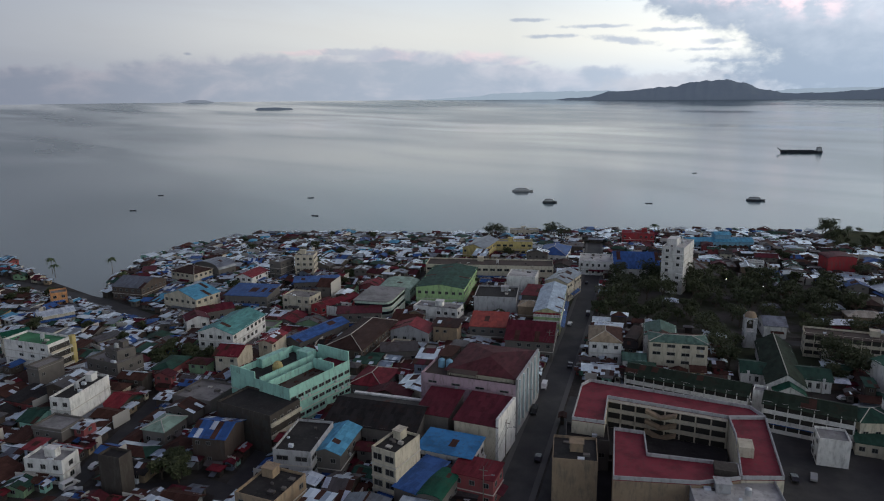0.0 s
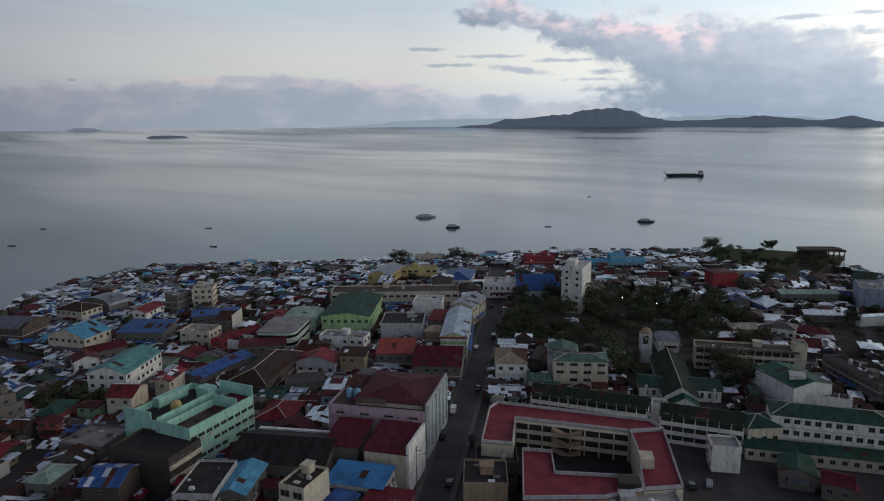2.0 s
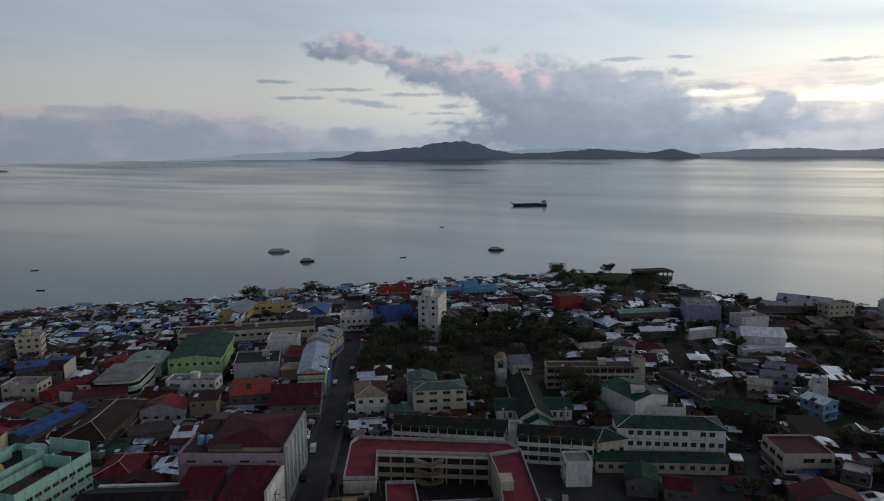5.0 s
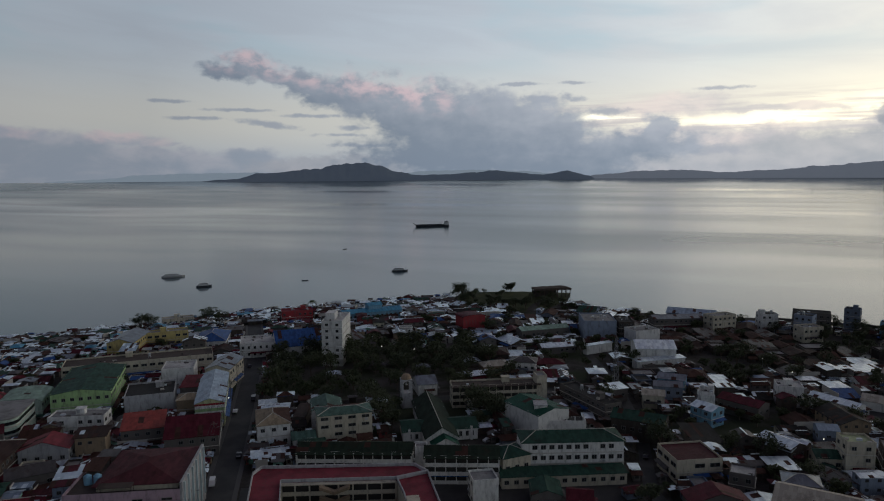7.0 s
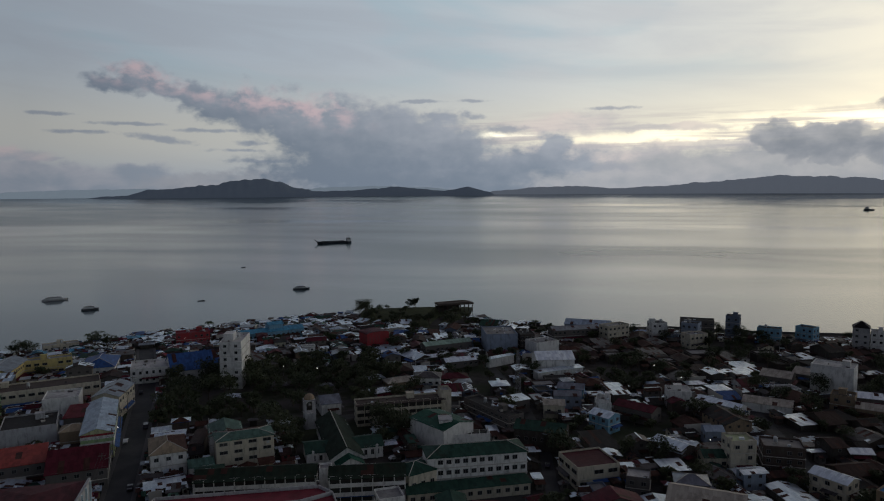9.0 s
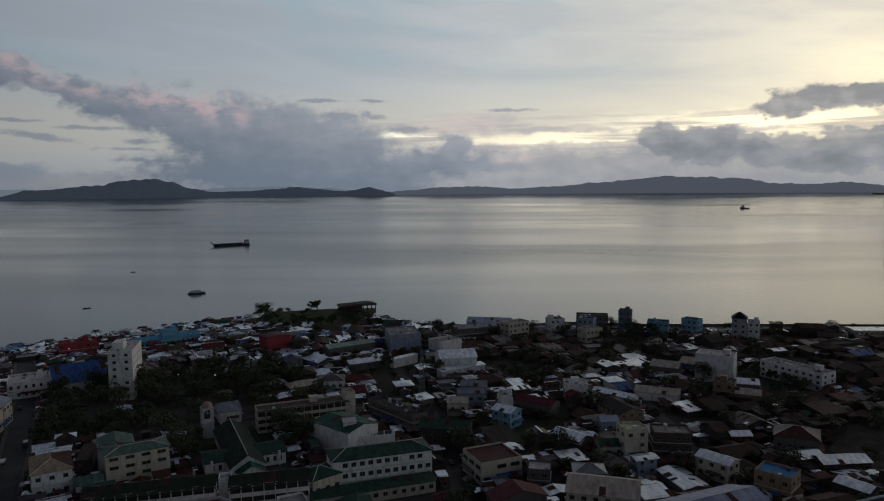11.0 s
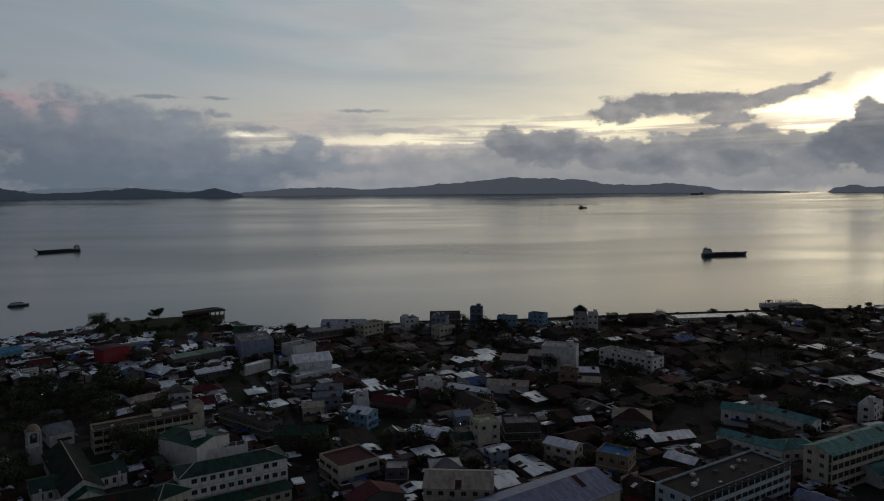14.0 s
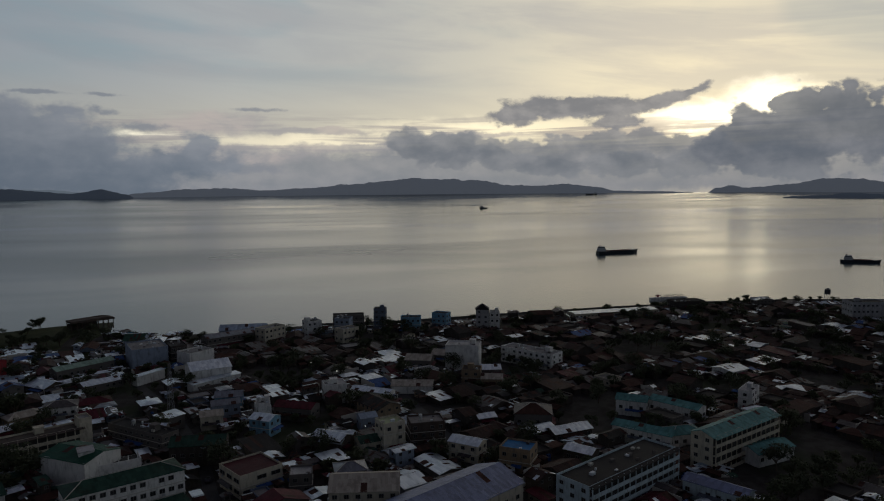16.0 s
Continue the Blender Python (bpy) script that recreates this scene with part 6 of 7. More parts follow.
def letter_sign():
    """Standing letters on the shore pavilion's terrace, dark against the sea."""
    a, b = Vector((550.3, 277.2)), Vector((578.0, 257.0))
    g = math.degrees(math.atan2(b.y - a.y, b.x - a.x))
    top = thing("letter_sign", pose(a.x, a.y, 0, 0, 0, g), "row of standing dark letters on a white terrace wall", "sign")
    s = Shape()
    s.box(-3, -1.2, 0, 30, 3.5, 4.2, 0)
    part("terrace", s, "wall_white", top)
    x = 0.0
    for ch in "I*SURIGAO":
        if ch == "*":
            s = Shape()
            loop = []
            for i in range(24):
                q = 2 * math.pi * i / 24
                loop.append((1.5 * math.sin(q) ** 3, (13 * math.cos(q) - 5 * math.cos(2 * q) - 2 * math.cos(3 * q) - math.cos(4 * q)) * 0.095))
            s.prism(loop[::-1], -0.2, 0.2)
            part("heart", s, "roof_red_metal", top, "red heart shape", m=pose(x + 1.3, -0.4, 6.0, 90, 0, 0))
        else:
            cu = bpy.data.curves.new("letter", "FONT")
            cu.body, cu.size, cu.extrude = ch, 4.0, 0.2
            cu.materials.append(MATS["hull_dark"])
            ob = new("letter", cu)
            ob.parent = top
            ob.matrix_basis = pose(x, -0.4, 4.22, 90, 0, 0)
        x += 1.6 if ch == "I" else 3.3
    TAKEN.append((564, 267, 18, 4, radians(g)))


letter_sign()

# ---- houses that fill the blocks ----
GRID = {}


def rebuild_grid():
    GRID.clear()
    for item in TAKEN:
        add_grid(item)


def add_grid(item):
    x, y, hx, hy, rot = item
    r = math.hypot(hx, hy)
    for i in range(int((x - r) // 25), int((x + r) // 25) + 1):
        for j in range(int((y - r) // 25), int((y + r) // 25) + 1):
            GRID.setdefault((i, j), []).append(item)


def is_free(x, y, hx, hy, rot):
    global TAKEN
    r = math.hypot(hx, hy)
    seen = []
    for i in range(int((x - r) // 25), int((x + r) // 25) + 1):
        for j in range(int((y - r) // 25), int((y + r) // 25) + 1):
            seen += GRID.get((i, j), [])
    keep, TAKEN = TAKEN, seen
    bad = clashes(x, y, hx, hy, rot)
    TAKEN = keep
    return not bad


TAKEN.append((90.2, 243.4, 9.5, 5.5, radians(-14)))
EMPTY = [  # open ground: x0, y0, x1, y1
    (-24, 300, 88, 396), (-24.5, 130, 94, 236), (104, 492, 206, 566), (26, 222, 62, 292), (-184, 203, -156, 217), (-125, 136, -113, 146),
]


def house_shapes(x, y, w, d, h, wall, roof, rmat, rng, patch):
    """Wall and roof bodies of a small house, with the materials of the roof."""
    plain_roof, patch = patch < 0, max(patch, 0)
    rise = {"gable_x": 0.2 * d, "gable_y": 0.2 * w, "shed": 0.12 * d, "hip": 0.22 * min(w, d)}.get(roof, 0) * (0.5 if rmat in ("pale_metal", "grey_metal", "blue_grey_metal") else 0.85)
    s = Shape()
    a, b = w / 2, d / 2
    base = -2.5 if seaward(x, y) < max(w, d) else 0.0
    s.box(-a, -b, base, a, b, h, 0, "b")
    if roof == "flat":
        r = Shape()
        t, o = 0.15, 0.2
        r.box(-a - o, -b - o, h, a + o, b + o, h + 0.2, 0, "t")
        ring, rim = [(-a - o, -b - o), (a + o, -b - o), (a + o, b + o), (-a - o, b + o)], [(-a + t, -b + t), (a - t, -b + t), (a - t, b - t), (-a + t, b - t)]
        for (p, q), (u, v), (pi, qi), (ui, vi) in zip(ring, ring[1:] + ring[:1], rim, rim[1:] + rim[:1]):
            r.quad([(p, q, h + 0.2), (u, v, h + 0.2), (u, v, h + 0.9), (p, q, h + 0.9)], 1)
            r.quad([(p, q, h + 0.9), (u, v, h + 0.9), (ui, vi, h + 0.9), (pi, qi, h + 0.9)], 1)
            r.quad([(pi, qi, h + 0.9), (ui, vi, h + 0.9), (ui, vi, h + 0.3), (pi, qi, h + 0.3)], 1)
        r.quad([(*p, h + 0.3) for p in rim], 0)
        mats = ["roof_" + rmat, "wall_" + wall]
    else:
        r, g = roof_shape(roof, w, d, h, rise, rng, 0.75, 1.5, patch, 0.16)
        k = len(s.v)
        s.v += g.v
        s.f += [tuple(i + k for i in f) for f in g.f]
        s.m += g.m
        mats = ["roof_" + rmat, "roof_pale_metal", "roof_rust", "ledge"]
        along, across = (a, b) if roof != "gable_y" else (b, a)
        tall = h + rise + 0.12

        def bar(u0, v0, z0, u1, v1, z1, mat):
            if roof == "gable_y":
                u0, v0, u1, v1 = v0, u0, v1, u1
            r.box(u0, v0, z0, u1, v1, z1, mat)

        if not plain_roof and roof.startswith("gable") and rng.random() < 0.35:
            bar(-along - 0.4, -0.28, tall - 0.02, along + 0.4, 0.28, tall + 0.08, rng.choice([1, 1, 2]))
        if not plain_roof and roof != "hip" and rng.random() < 0.2:
            e = rng.choice([-1, 1]) * (along + 0.85)
            bar(e - 0.09, -across - 0.3, 0.0, e + 0.09, across + 0.3, h + rise * 0.6 + 0.5, 3)
    return s, r, mats


def openings(x, w, d, h):
    """Places of windows on the two sides that face the open town."""
    floors = 2 if h > 5.2 else 1
    for run, dist, turn in ((w, d / 2, 0), (d, w / 2, -90 if x > 0 else 90)):
        k = max(1, int(run / 3.2))
        for i in range(k):
            for f in range(floors):
                yield pose(0, 0, 0, 0, 0, turn) @ pose(-run / 2 + run * (i + 0.5) / k, -dist - 0.005, h / floors * (f + 0.55))


def house(x, y, w, d, rot, h, wall, roof, rmat, rng, patch):
    """A house near the camera: walls, roof and each window."""
    s, r, mats = house_shapes(x, y, w, d, h, wall, roof, rmat, rng, patch)
    storey = "two-storey" if h > 5.2 else "low"
    ob = new("house", s.mesh("house", ["wall_" + wall]))
    ob.matrix_world = pose(x, y, 0, 0, 0, rot)
    tagged(ob, f"{storey} {words(wall)} house with {LABELS[roof]} {words(rmat)} roof", "house", "houses of the town")
    part("roof", r, mats, ob)
    for m in list(openings(x, w, d, h))[:4]:
        add_window(1.3, 1.1, ob, m)
    if rng.random() < 0.6:
        part("canopy", canopy_shape(w, d, h, rng), rng.choice(CANOPIES), ob)
    if rng.random() < 0.4:
        s = Shape()
        for _ in range(rng.randint(2, 5)):
            side, q = rng.choice([-1, 1]), rng.uniform(0.3, 0.9)
            px = rng.uniform(-0.45, 0.45) * w
            py = side * (d / 2 + rng.uniform(0.5, 1.1))
            s.box(px - q, py - 0.4, 0, px + q, py + 0.4, rng.uniform(0.8, 2.4), 0)
        part("yard_clutter", s, rng.choice(["tarp", "wall_concrete", "roof_rust", "wall_white", "roof_blue_metal"]), ob)


CANOPIES = ["roof_rust", "roof_old_metal", "roof_grey_metal", "roof_brown_metal", "roof_black_metal", "roof_brown_metal", "roof_blue_metal", "roof_pale_metal"]


def canopy_shape(w, d, h, rng):
    """A lean-to roof along one side of a house."""
    s = Shape()
    z = min(h * 0.75, 3.0)
    q0, q1, out = rng.uniform(-0.55, -0.1) * w, rng.uniform(0.1, 0.55) * w, rng.uniform(1.2, 2.6)
    side = rng.choice([-1, 1])
    pts = [(q0, side * (d / 2 + out), z - 0.5), (q1, side * (d / 2 + out), z - 0.5), (q1, side * d / 2, z), (q0, side * d / 2, z)]
    s.slab(pts if side < 0 else pts[::-1], 0.08)
    return s


FAR = Shape()
FAR_SLOTS = []


def far_house(x, y, w, d, rot, h, wall, roof, rmat, rng, patch):
    """A house farther off, joined with its like."""
    s, r, mats = house_shapes(x, y, w, d, h, wall, roof, rmat, rng, patch)
    m = pose(x, y, 0, 0, 0, rot)

    def slot(name):
        if name not in FAR_SLOTS:
            FAR_SLOTS.append(name)
        return FAR_SLOTS.index(name)

    for shape, names in ((s, ["wall_" + wall]), (r, mats)):
        k = len(FAR.v)
        FAR.v += [tuple(m @ Vector(p)) for p in shape.v]
        FAR.f += [tuple(i + k for i in f) for f in shape.f]
        FAR.m += [slot(names[q]) for q in shape.m]
    if patch >= 0 and rng.random() < 0.6:
        c, mat = canopy_shape(w, d, h, rng), slot(rng.choice(CANOPIES))
        k = len(FAR.v)
        FAR.v += [tuple(m @ Vector(p)) for p in c.v]
        FAR.f += [tuple(i + k for i in f) for f in c.f]
        FAR.m += [mat] * len(c.f)
    # windows are flat quads in the painted shade colour
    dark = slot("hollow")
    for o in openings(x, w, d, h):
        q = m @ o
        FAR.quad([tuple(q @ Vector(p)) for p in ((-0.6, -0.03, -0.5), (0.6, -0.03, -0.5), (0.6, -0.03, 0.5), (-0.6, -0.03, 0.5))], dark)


WEST_ROOFS = ["pale_metal", "pale_metal", "blue_grey_metal", "rust", "rust", "maroon_metal", "maroon_metal", "dark_red", "rust_red", "brown_metal", "brown_metal", "old_metal", "old_metal", "old_metal", "black_metal", "grey_metal", "pale_metal", "blue_metal", "red_metal", "dark_green"]
SHORE_ROOFS = ["pale_metal", "pale_metal", "pale_metal", "pale_metal", "pale_metal", "pale_metal", "grey_metal", "grey_metal", "grey_metal", "old_metal", "old_metal", "rust", "brown_metal", "blue_metal", "dark_red", "dark_green", "sky_blue"]
EAST_ROOFS = ["pale_metal", "pale_metal", "blue_grey_metal", "maroon_metal", "old_metal", "old_metal", "old_metal", "rust", "rust", "rust", "brown_metal", "brown_metal", "black_metal", "black_metal", "black_metal", "grey_metal", "pale_metal", "pale_metal", "pale_metal", "dark_red", "dark_green", "blue_metal", "old_metal"]
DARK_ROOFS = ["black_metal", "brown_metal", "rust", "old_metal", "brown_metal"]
WALL_PICK = ["concrete", "concrete", "concrete", "concrete", "cream", "white", "timber", "timber", "timber", "brown", "brown", "dark_brown", "dark_brown", "tan", "mint", "maroon_wall", "blue_grey", "slate", "leaf"]
# darker eastern walls; part of their backlit shade is put into these picks
EAST_WALLS = ["white", "concrete", "concrete", "concrete", "timber", "timber", "timber", "brown", "brown", "dark_brown", "dark_brown", "dark_brown", "tan", "blue_grey", "slate", "cream"]


def fill_town():
    rng = random.Random(11)
    rebuild_grid()
    near = 0
    for low, high, tries in ((11, 17, 3000), (8, 12, 9000), (5.2, 8.0, 22000), (3.2, 5.0, 32000), (2.2, 3.2, 26000)):
        for _ in range(tries):
            az = rng.uniform(-54, 83)
            r = math.sqrt(rng.uniform(128 ** 2, (575 if az < 20 else 690) ** 2))
            if rng.random() < 0.4:
                az, r = rng.uniform(-54, 0), math.sqrt(rng.uniform(128 ** 2, 300 ** 2))
            az = radians(az)
            x, y = r * math.sin(az), r * math.cos(az)
            if not inside(x, y) or any(x0 < x < x1 and y0 < y < y1 for x0, y0, x1, y1 in EMPTY):
                continue
            if x > 120 and noise.noise((x * 0.022, y * 0.022, 4.0)) > 0.16:
                continue
            sea = seaward(x, y)
            if sea < 3 or (x > 230 and sea < 22):
                continue
            shanty = (x < -60 and sea < 95) or (-60 <= x < 100 and sea < 60) or (100 <= x < 230 and sea < 30)
            w, d = rng.uniform(low, high), rng.uniform(low * 0.6, high * 0.75)
            if x < 95 and not shanty:
                w, d = w * 0.82, d * 0.82
            if shanty:
                if low > 8:
                    continue
                w, d = w * 0.85, d * 0.85
            lane = 2.0 if x < 95 else (-36.0 if sea < 60 else -10.0)
            rot = lane + rng.gauss(0, 2.5 if not shanty else 16)
            if rng.random() < 0.5:
                w, d = d, w
            if not is_free(x, y, w / 2, d / 2, radians(rot)):
                continue
            h = rng.uniform(2.3, 3.2) if shanty or low < 5 else rng.choice([2.8, 3.0, 3.2, 3.6, 4.6, 6.0])
            if x > 90 and low < 11 and rng.random() < 0.75:
                h = rng.uniform(2.4, 3.3)
            if low > 8 and x < -30 and rng.random() < 0.2:
                h = 9.2
            dim = False
            roofs = SHORE_ROOFS if shanty else (WEST_ROOFS if x < -25 else EAST_ROOFS)
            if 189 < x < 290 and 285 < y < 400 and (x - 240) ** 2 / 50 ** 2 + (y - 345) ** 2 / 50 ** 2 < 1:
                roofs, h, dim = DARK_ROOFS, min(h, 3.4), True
            rmat = rng.choice(roofs)
            roof = rng.choice(["gable_x", "gable_x", "gable_y", "gable_y", "shed", "hip"])
            wall = rng.choice(EAST_WALLS if x > 90 else WALL_PICK)
            if low > 6 and not shanty and rng.random() < 0.11:
                roof, rmat = "flat", rng.choice(["concrete_deck", "dark_deck", "grey_deck"])
            patch = rng.choice([0, 0, 0, 0.05, 0.25])
            if x < -25 and rng.random() < 0.25:
                patch = 0.2
            # sun side: dark roofs, darkened further so the colour holds backlit shade
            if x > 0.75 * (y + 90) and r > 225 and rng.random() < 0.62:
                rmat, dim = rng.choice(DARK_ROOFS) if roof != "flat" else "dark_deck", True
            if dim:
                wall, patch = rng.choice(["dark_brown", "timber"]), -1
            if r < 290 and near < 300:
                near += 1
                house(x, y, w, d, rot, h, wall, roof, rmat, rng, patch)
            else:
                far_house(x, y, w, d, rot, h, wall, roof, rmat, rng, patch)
            item = (x, y, w / 2 + 0.05, d / 2 + 0.05, radians(rot))
            TAKEN.append(item)
            add_grid(item)
    tagged(new("distant_houses", FAR.mesh("distant_houses", FAR_SLOTS)), "crowded small houses under patched sheet-metal roofs", "houses", kind="stuff")


fill_town()


# ---- trees ----
def tree_proto(name, seed, height, spread, leaf, label):
    rng = random.Random(seed)
    top = thing(name, pose(0, 0, 0), label, "tree", "trees of the town")
    s = Shape()
    fork = height * 0.32
    s.tube((0, 0, -0.2), (0.1, 0.05, fork), 0.34, 0.22, 7, caps=False)
    lobes = []
    for i in range(11):
        g = 2 * math.pi * i / 11 + rng.uniform(-0.4, 0.4)
        q = spread * rng.uniform(0.25, 0.8)
        tip = (q * math.cos(g), q * math.sin(g), height * rng.uniform(0.40, 0.90))
        s.tube((0.1, 0.05, fork * rng.uniform(0.75, 1.0)), tip, 0.13, 0.04, 5, caps=False)
        lobes.append((tip, spread * rng.uniform(0.28, 0.46)))
    lobes.append(((0, 0, height * 0.86), spread * 0.42))
    part("trunk", s, "bark", top)
    c = Shape()
    for (lx, ly, lz), r in lobes:
        for _ in range(90):
            v = Vector((rng.gauss(0, 1), rng.gauss(0, 1), rng.gauss(0, 1))).normalized() * r * rng.uniform(0.55, 1.08)
            p = Vector((lx, ly, lz)) + Vector((v.x, v.y, v.z * 0.72))
            u = Vector((rng.gauss(0, 1), rng.gauss(0, 1), rng.gauss(0, 0.6))).normalized()
            w = u.cross(Vector((rng.gauss(0, 0.4), rng.gauss(0, 0.4), 1))).normalized()
            k = rng.uniform(0.28, 0.62)
            c.quad([p - u * k, p + w * k * 0.6, p + u * k, p - w * k * 0.6])
    part("crown", c, leaf, top)
    return top


def palm_proto(seed, height):
    rng = random.Random(seed)
    top = thing("palm_tree", pose(0, 0, 0), "slender coconut palm with drooping fronds", "tree", "palms of the shore")
    s = Shape()
    lean = rng.uniform(-0.8, 0.8)
    last = (0, 0, -0.2)
    for i in range(1, 6):
        f = i / 5
        p = (lean * f * f, 0.3 * lean * f, height * f)
        s.tube(last, p, 0.2 - 0.02 * i, 0.18 - 0.02 * i, 6, caps=False)
        last = p
    part("trunk", s, "bark", top)
    c = Shape()
    for i in range(15):
        g, up = 2 * math.pi * i / 15 + rng.uniform(-0.2, 0.2), rng.uniform(0.1, 0.9)
        L = rng.uniform(2.6, 3.6)
        ax, ay = math.cos(g), math.sin(g)
        prev = None
        for k in range(6):
            f = k / 5
            q = (last[0] + ax * L * f, last[1] + ay * L * f, last[2] + L * (up * f - 1.0 * f * f))
            wd = 0.55 * math.sin(math.pi * min(0.95, f + 0.12))
            cur = ((q[0] - ay * wd, q[1] + ax * wd, q[2] - 0.15), q, (q[0] + ay * wd, q[1] - ax * wd, q[2] - 0.15))
            if prev:
                c.quad([prev[0], cur[0], cur[1], prev[1]])
                c.quad([prev[1], cur[1], cur[2], prev[2]])
            prev = cur
    part("crown", c, "palm_leaf", top)
    return top


PROTOS = [
    tree_proto("tree", 1, 9.5, 5.2, "leaf_dark", "broad dark green shade tree with dense leaves"), tree_proto("tree", 2, 11.5, 5.8, "leaf_dark", "tall dark green shade tree with spreading limbs"),
    tree_proto("tree", 3, 7.5, 4.0, "leaf_mid", "middle-sized green tree with a loose crown"), tree_proto("tree", 4, 6.0, 3.0, "leaf_mid", "small leafy green tree standing between houses"),
]
PALMS = [palm_proto(8, 9.0), palm_proto(9, 7.0)]


TREES = Shape()


def park_kiosk(x, y, w, d, h, rmat, rot):
    """Open-sided stall: four posts, a counter and a hipped sheet roof."""
    top = thing("park_kiosk", pose(x, y, 0, 0, 0, rot), f"open park kiosk under a small {words(rmat)} roof", "kiosk", "park kiosks")
    for i in (-1, 1):
        for j in (-1, 1):
            s = Shape()
            s.box(i * w * 0.45 - 0.1, j * d * 0.45 - 0.1, 0, i * w * 0.45 + 0.1, j * d * 0.45 + 0.1, h, 0)
            part("post", s, "wall_concrete", top)
    s = Shape()
    s.box(-w * 0.42, -d * 0.42, 0, w * 0.42, -d * 0.36, 1.0, 0)
    part("counter", s, "wall_timber", top)
    r, _ = roof_shape("hip", w, d, h, 0.25 * d, random.Random(int(x * 7 + y)), 0.5)
    part("roof", r, ["roof_" + rmat, "roof_grey_metal", "roof_rust"], top)
    item = (x, y, w / 2 + 1.5, d / 2 + 1.5, radians(rot))
    TAKEN.append(item)
    add_grid(item)


def plant_trees():
    rng = random.Random(21)
    first = set()
    count = [0]

    def put(proto, x, y, k=1.0):
        m = pose(x, y, 0, 0, 0, rng.uniform(0, 360))
        if proto.name not in first:
            first.add(proto.name)
            proto.matrix_world = m
            return
        if count[0] > 270 and "palm" not in proto.name:
            for ob in proto.children:
                slot = {"bark": 0, "leaf_dark": 1, "leaf_mid": 2}[ob.data.materials[0].name]
                q = len(TREES.v)
                TREES.v += [tuple(m @ (v.co * k)) for v in ob.data.vertices]
                TREES.f += [tuple(i + q for i in p.vertices) for p in ob.data.polygons]
                TREES.m += [slot] * len(ob.data.polygons)
            return
        count[0] += 1
        ob = copy_thing(proto, m)
        ob.scale = (k, k, k * rng.uniform(0.9, 1.1))

    placed = []
    # kiosks and low roofs between the trees of the park
    for x, y, w, d, h, rmat in ((8, 336, 7, 5, 3.2, "pale_metal"), (30, 348, 8, 6, 3.4, "old_metal"), (52, 340, 6, 5, 3.0, "grey_metal"), (14, 362, 9, 5, 3.2, "brown_metal"), (62, 362, 7, 6, 3.4, "rust"), (40, 326, 6, 4, 3.0, "teal_metal"), (78, 344, 8, 6, 3.6, "pale_metal"), (72, 325, 7, 5, 3.2, "old_metal"), (24, 318, 5, 4, 2.8, "pale_metal"), (56, 378, 9, 6, 3.6, "grey_metal")):
        if is_free(x, y, w / 2, d / 2, 0):
            park_kiosk(x, y, w, d, h, rmat, rng.uniform(-12, 12))
    # the park
    for _ in range(900):
        x, y = rng.uniform(-23, 92), rng.uniform(302, 400)
        if y > 392 + 0.1 * x or any(math.hypot(x - a, y - b) < (6.2 if noise.noise((x * 0.05, y * 0.05, 1.0)) > -0.02 else 13.0) for a, b in placed) or not is_free(x, y, 1.0, 1.0, 0):
            continue
        if 36 < x < 60 and y < 318:
            continue
        placed.append((x, y))
        put(rng.choice(PROTOS[:3]), x, y, rng.uniform(0.75, 1.15))
        if len(placed) > 78:
            break
    for x, y, k in ((26, 283, 1.0), (24, 271, 1.0), (28, 262, 0.9), (22, 292, 1.0), (66, 268, 1.1), (70, 261, 1.0), (64, 276, 1.0), (73, 272, 0.9), (62, 258, 0.8), (-90, 338, 0.9), (-62, 470, 1.1), (-70, 476, 1.0), (-105, 470, 1.0), (-110, 466, 1.0), (12, 372, 1.0), (20, 376, 0.9), (4, 376, 0.9), (28, 380, 0.9), (8, 366, 1.2), (16, 366, 1.25), (1, 370, 1.1), (24, 368, 1.1)):
        put(PROTOS[1 if k >= 1 else 0], x, y, k)
    # overgrown lots among the western houses
    for _ in range(60):
        x, y = rng.uniform(-184, -155), rng.uniform(203, 218)
        if is_free(x, y, 0.6, 0.6, 0) and all(math.hypot(x - a, y - b) > 3.2 for a, b in placed):
            placed.append((x, y))
            put(PROTOS[rng.choice([2, 3])], x, y, rng.uniform(0.55, 0.9))
    for x, y in ((-122, 139), (-118, 141), (-120, 144), (-116.5, 138.5)):
        put(PROTOS[2], x, y, 0.8)
    for i, (x, y) in enumerate(((-296, 315), (-322, 300), (-330, 306), (-268, 292))):
        put(PALMS[i % len(PALMS)], x, y, rng.uniform(0.9, 1.2))
    # the shore point and the boulevard
    for x, y in ((114, 548), (118, 552), (110, 536), (116, 540)):
        put(PROTOS[1], x, y, 0.9)
    for x, y in ((128, 500), (136, 488), (120, 512), (146, 494), (158, 502), (132, 520), (166, 518), (150, 482), (176, 530), (142, 532), (112, 500), (118, 486), (110, 508), (114, 520), (122, 530), (108, 494), (126, 494), (134, 500), (142, 486), (152, 490), (162, 494), (170, 500), (178, 508), (128, 548), (136, 552), (148, 540), (116, 530), (140, 496), (121, 540)):
        put(PROTOS[rng.choice([0, 1, 2])], x, y, rng.uniform(0.4, 0.85))
    for x, y in ((156, 556), (159, 553), (161, 556)):
        put(PROTOS[0], x, y, 0.8)
    for x, y in ((445, 318), (470, 304), (598, 232), (604, 228), (622, 212), (650, 184), (656, 178), (663, 170), (520, 276)):
        put(PROTOS[3], x * 0.996, y * 0.996, 0.6)
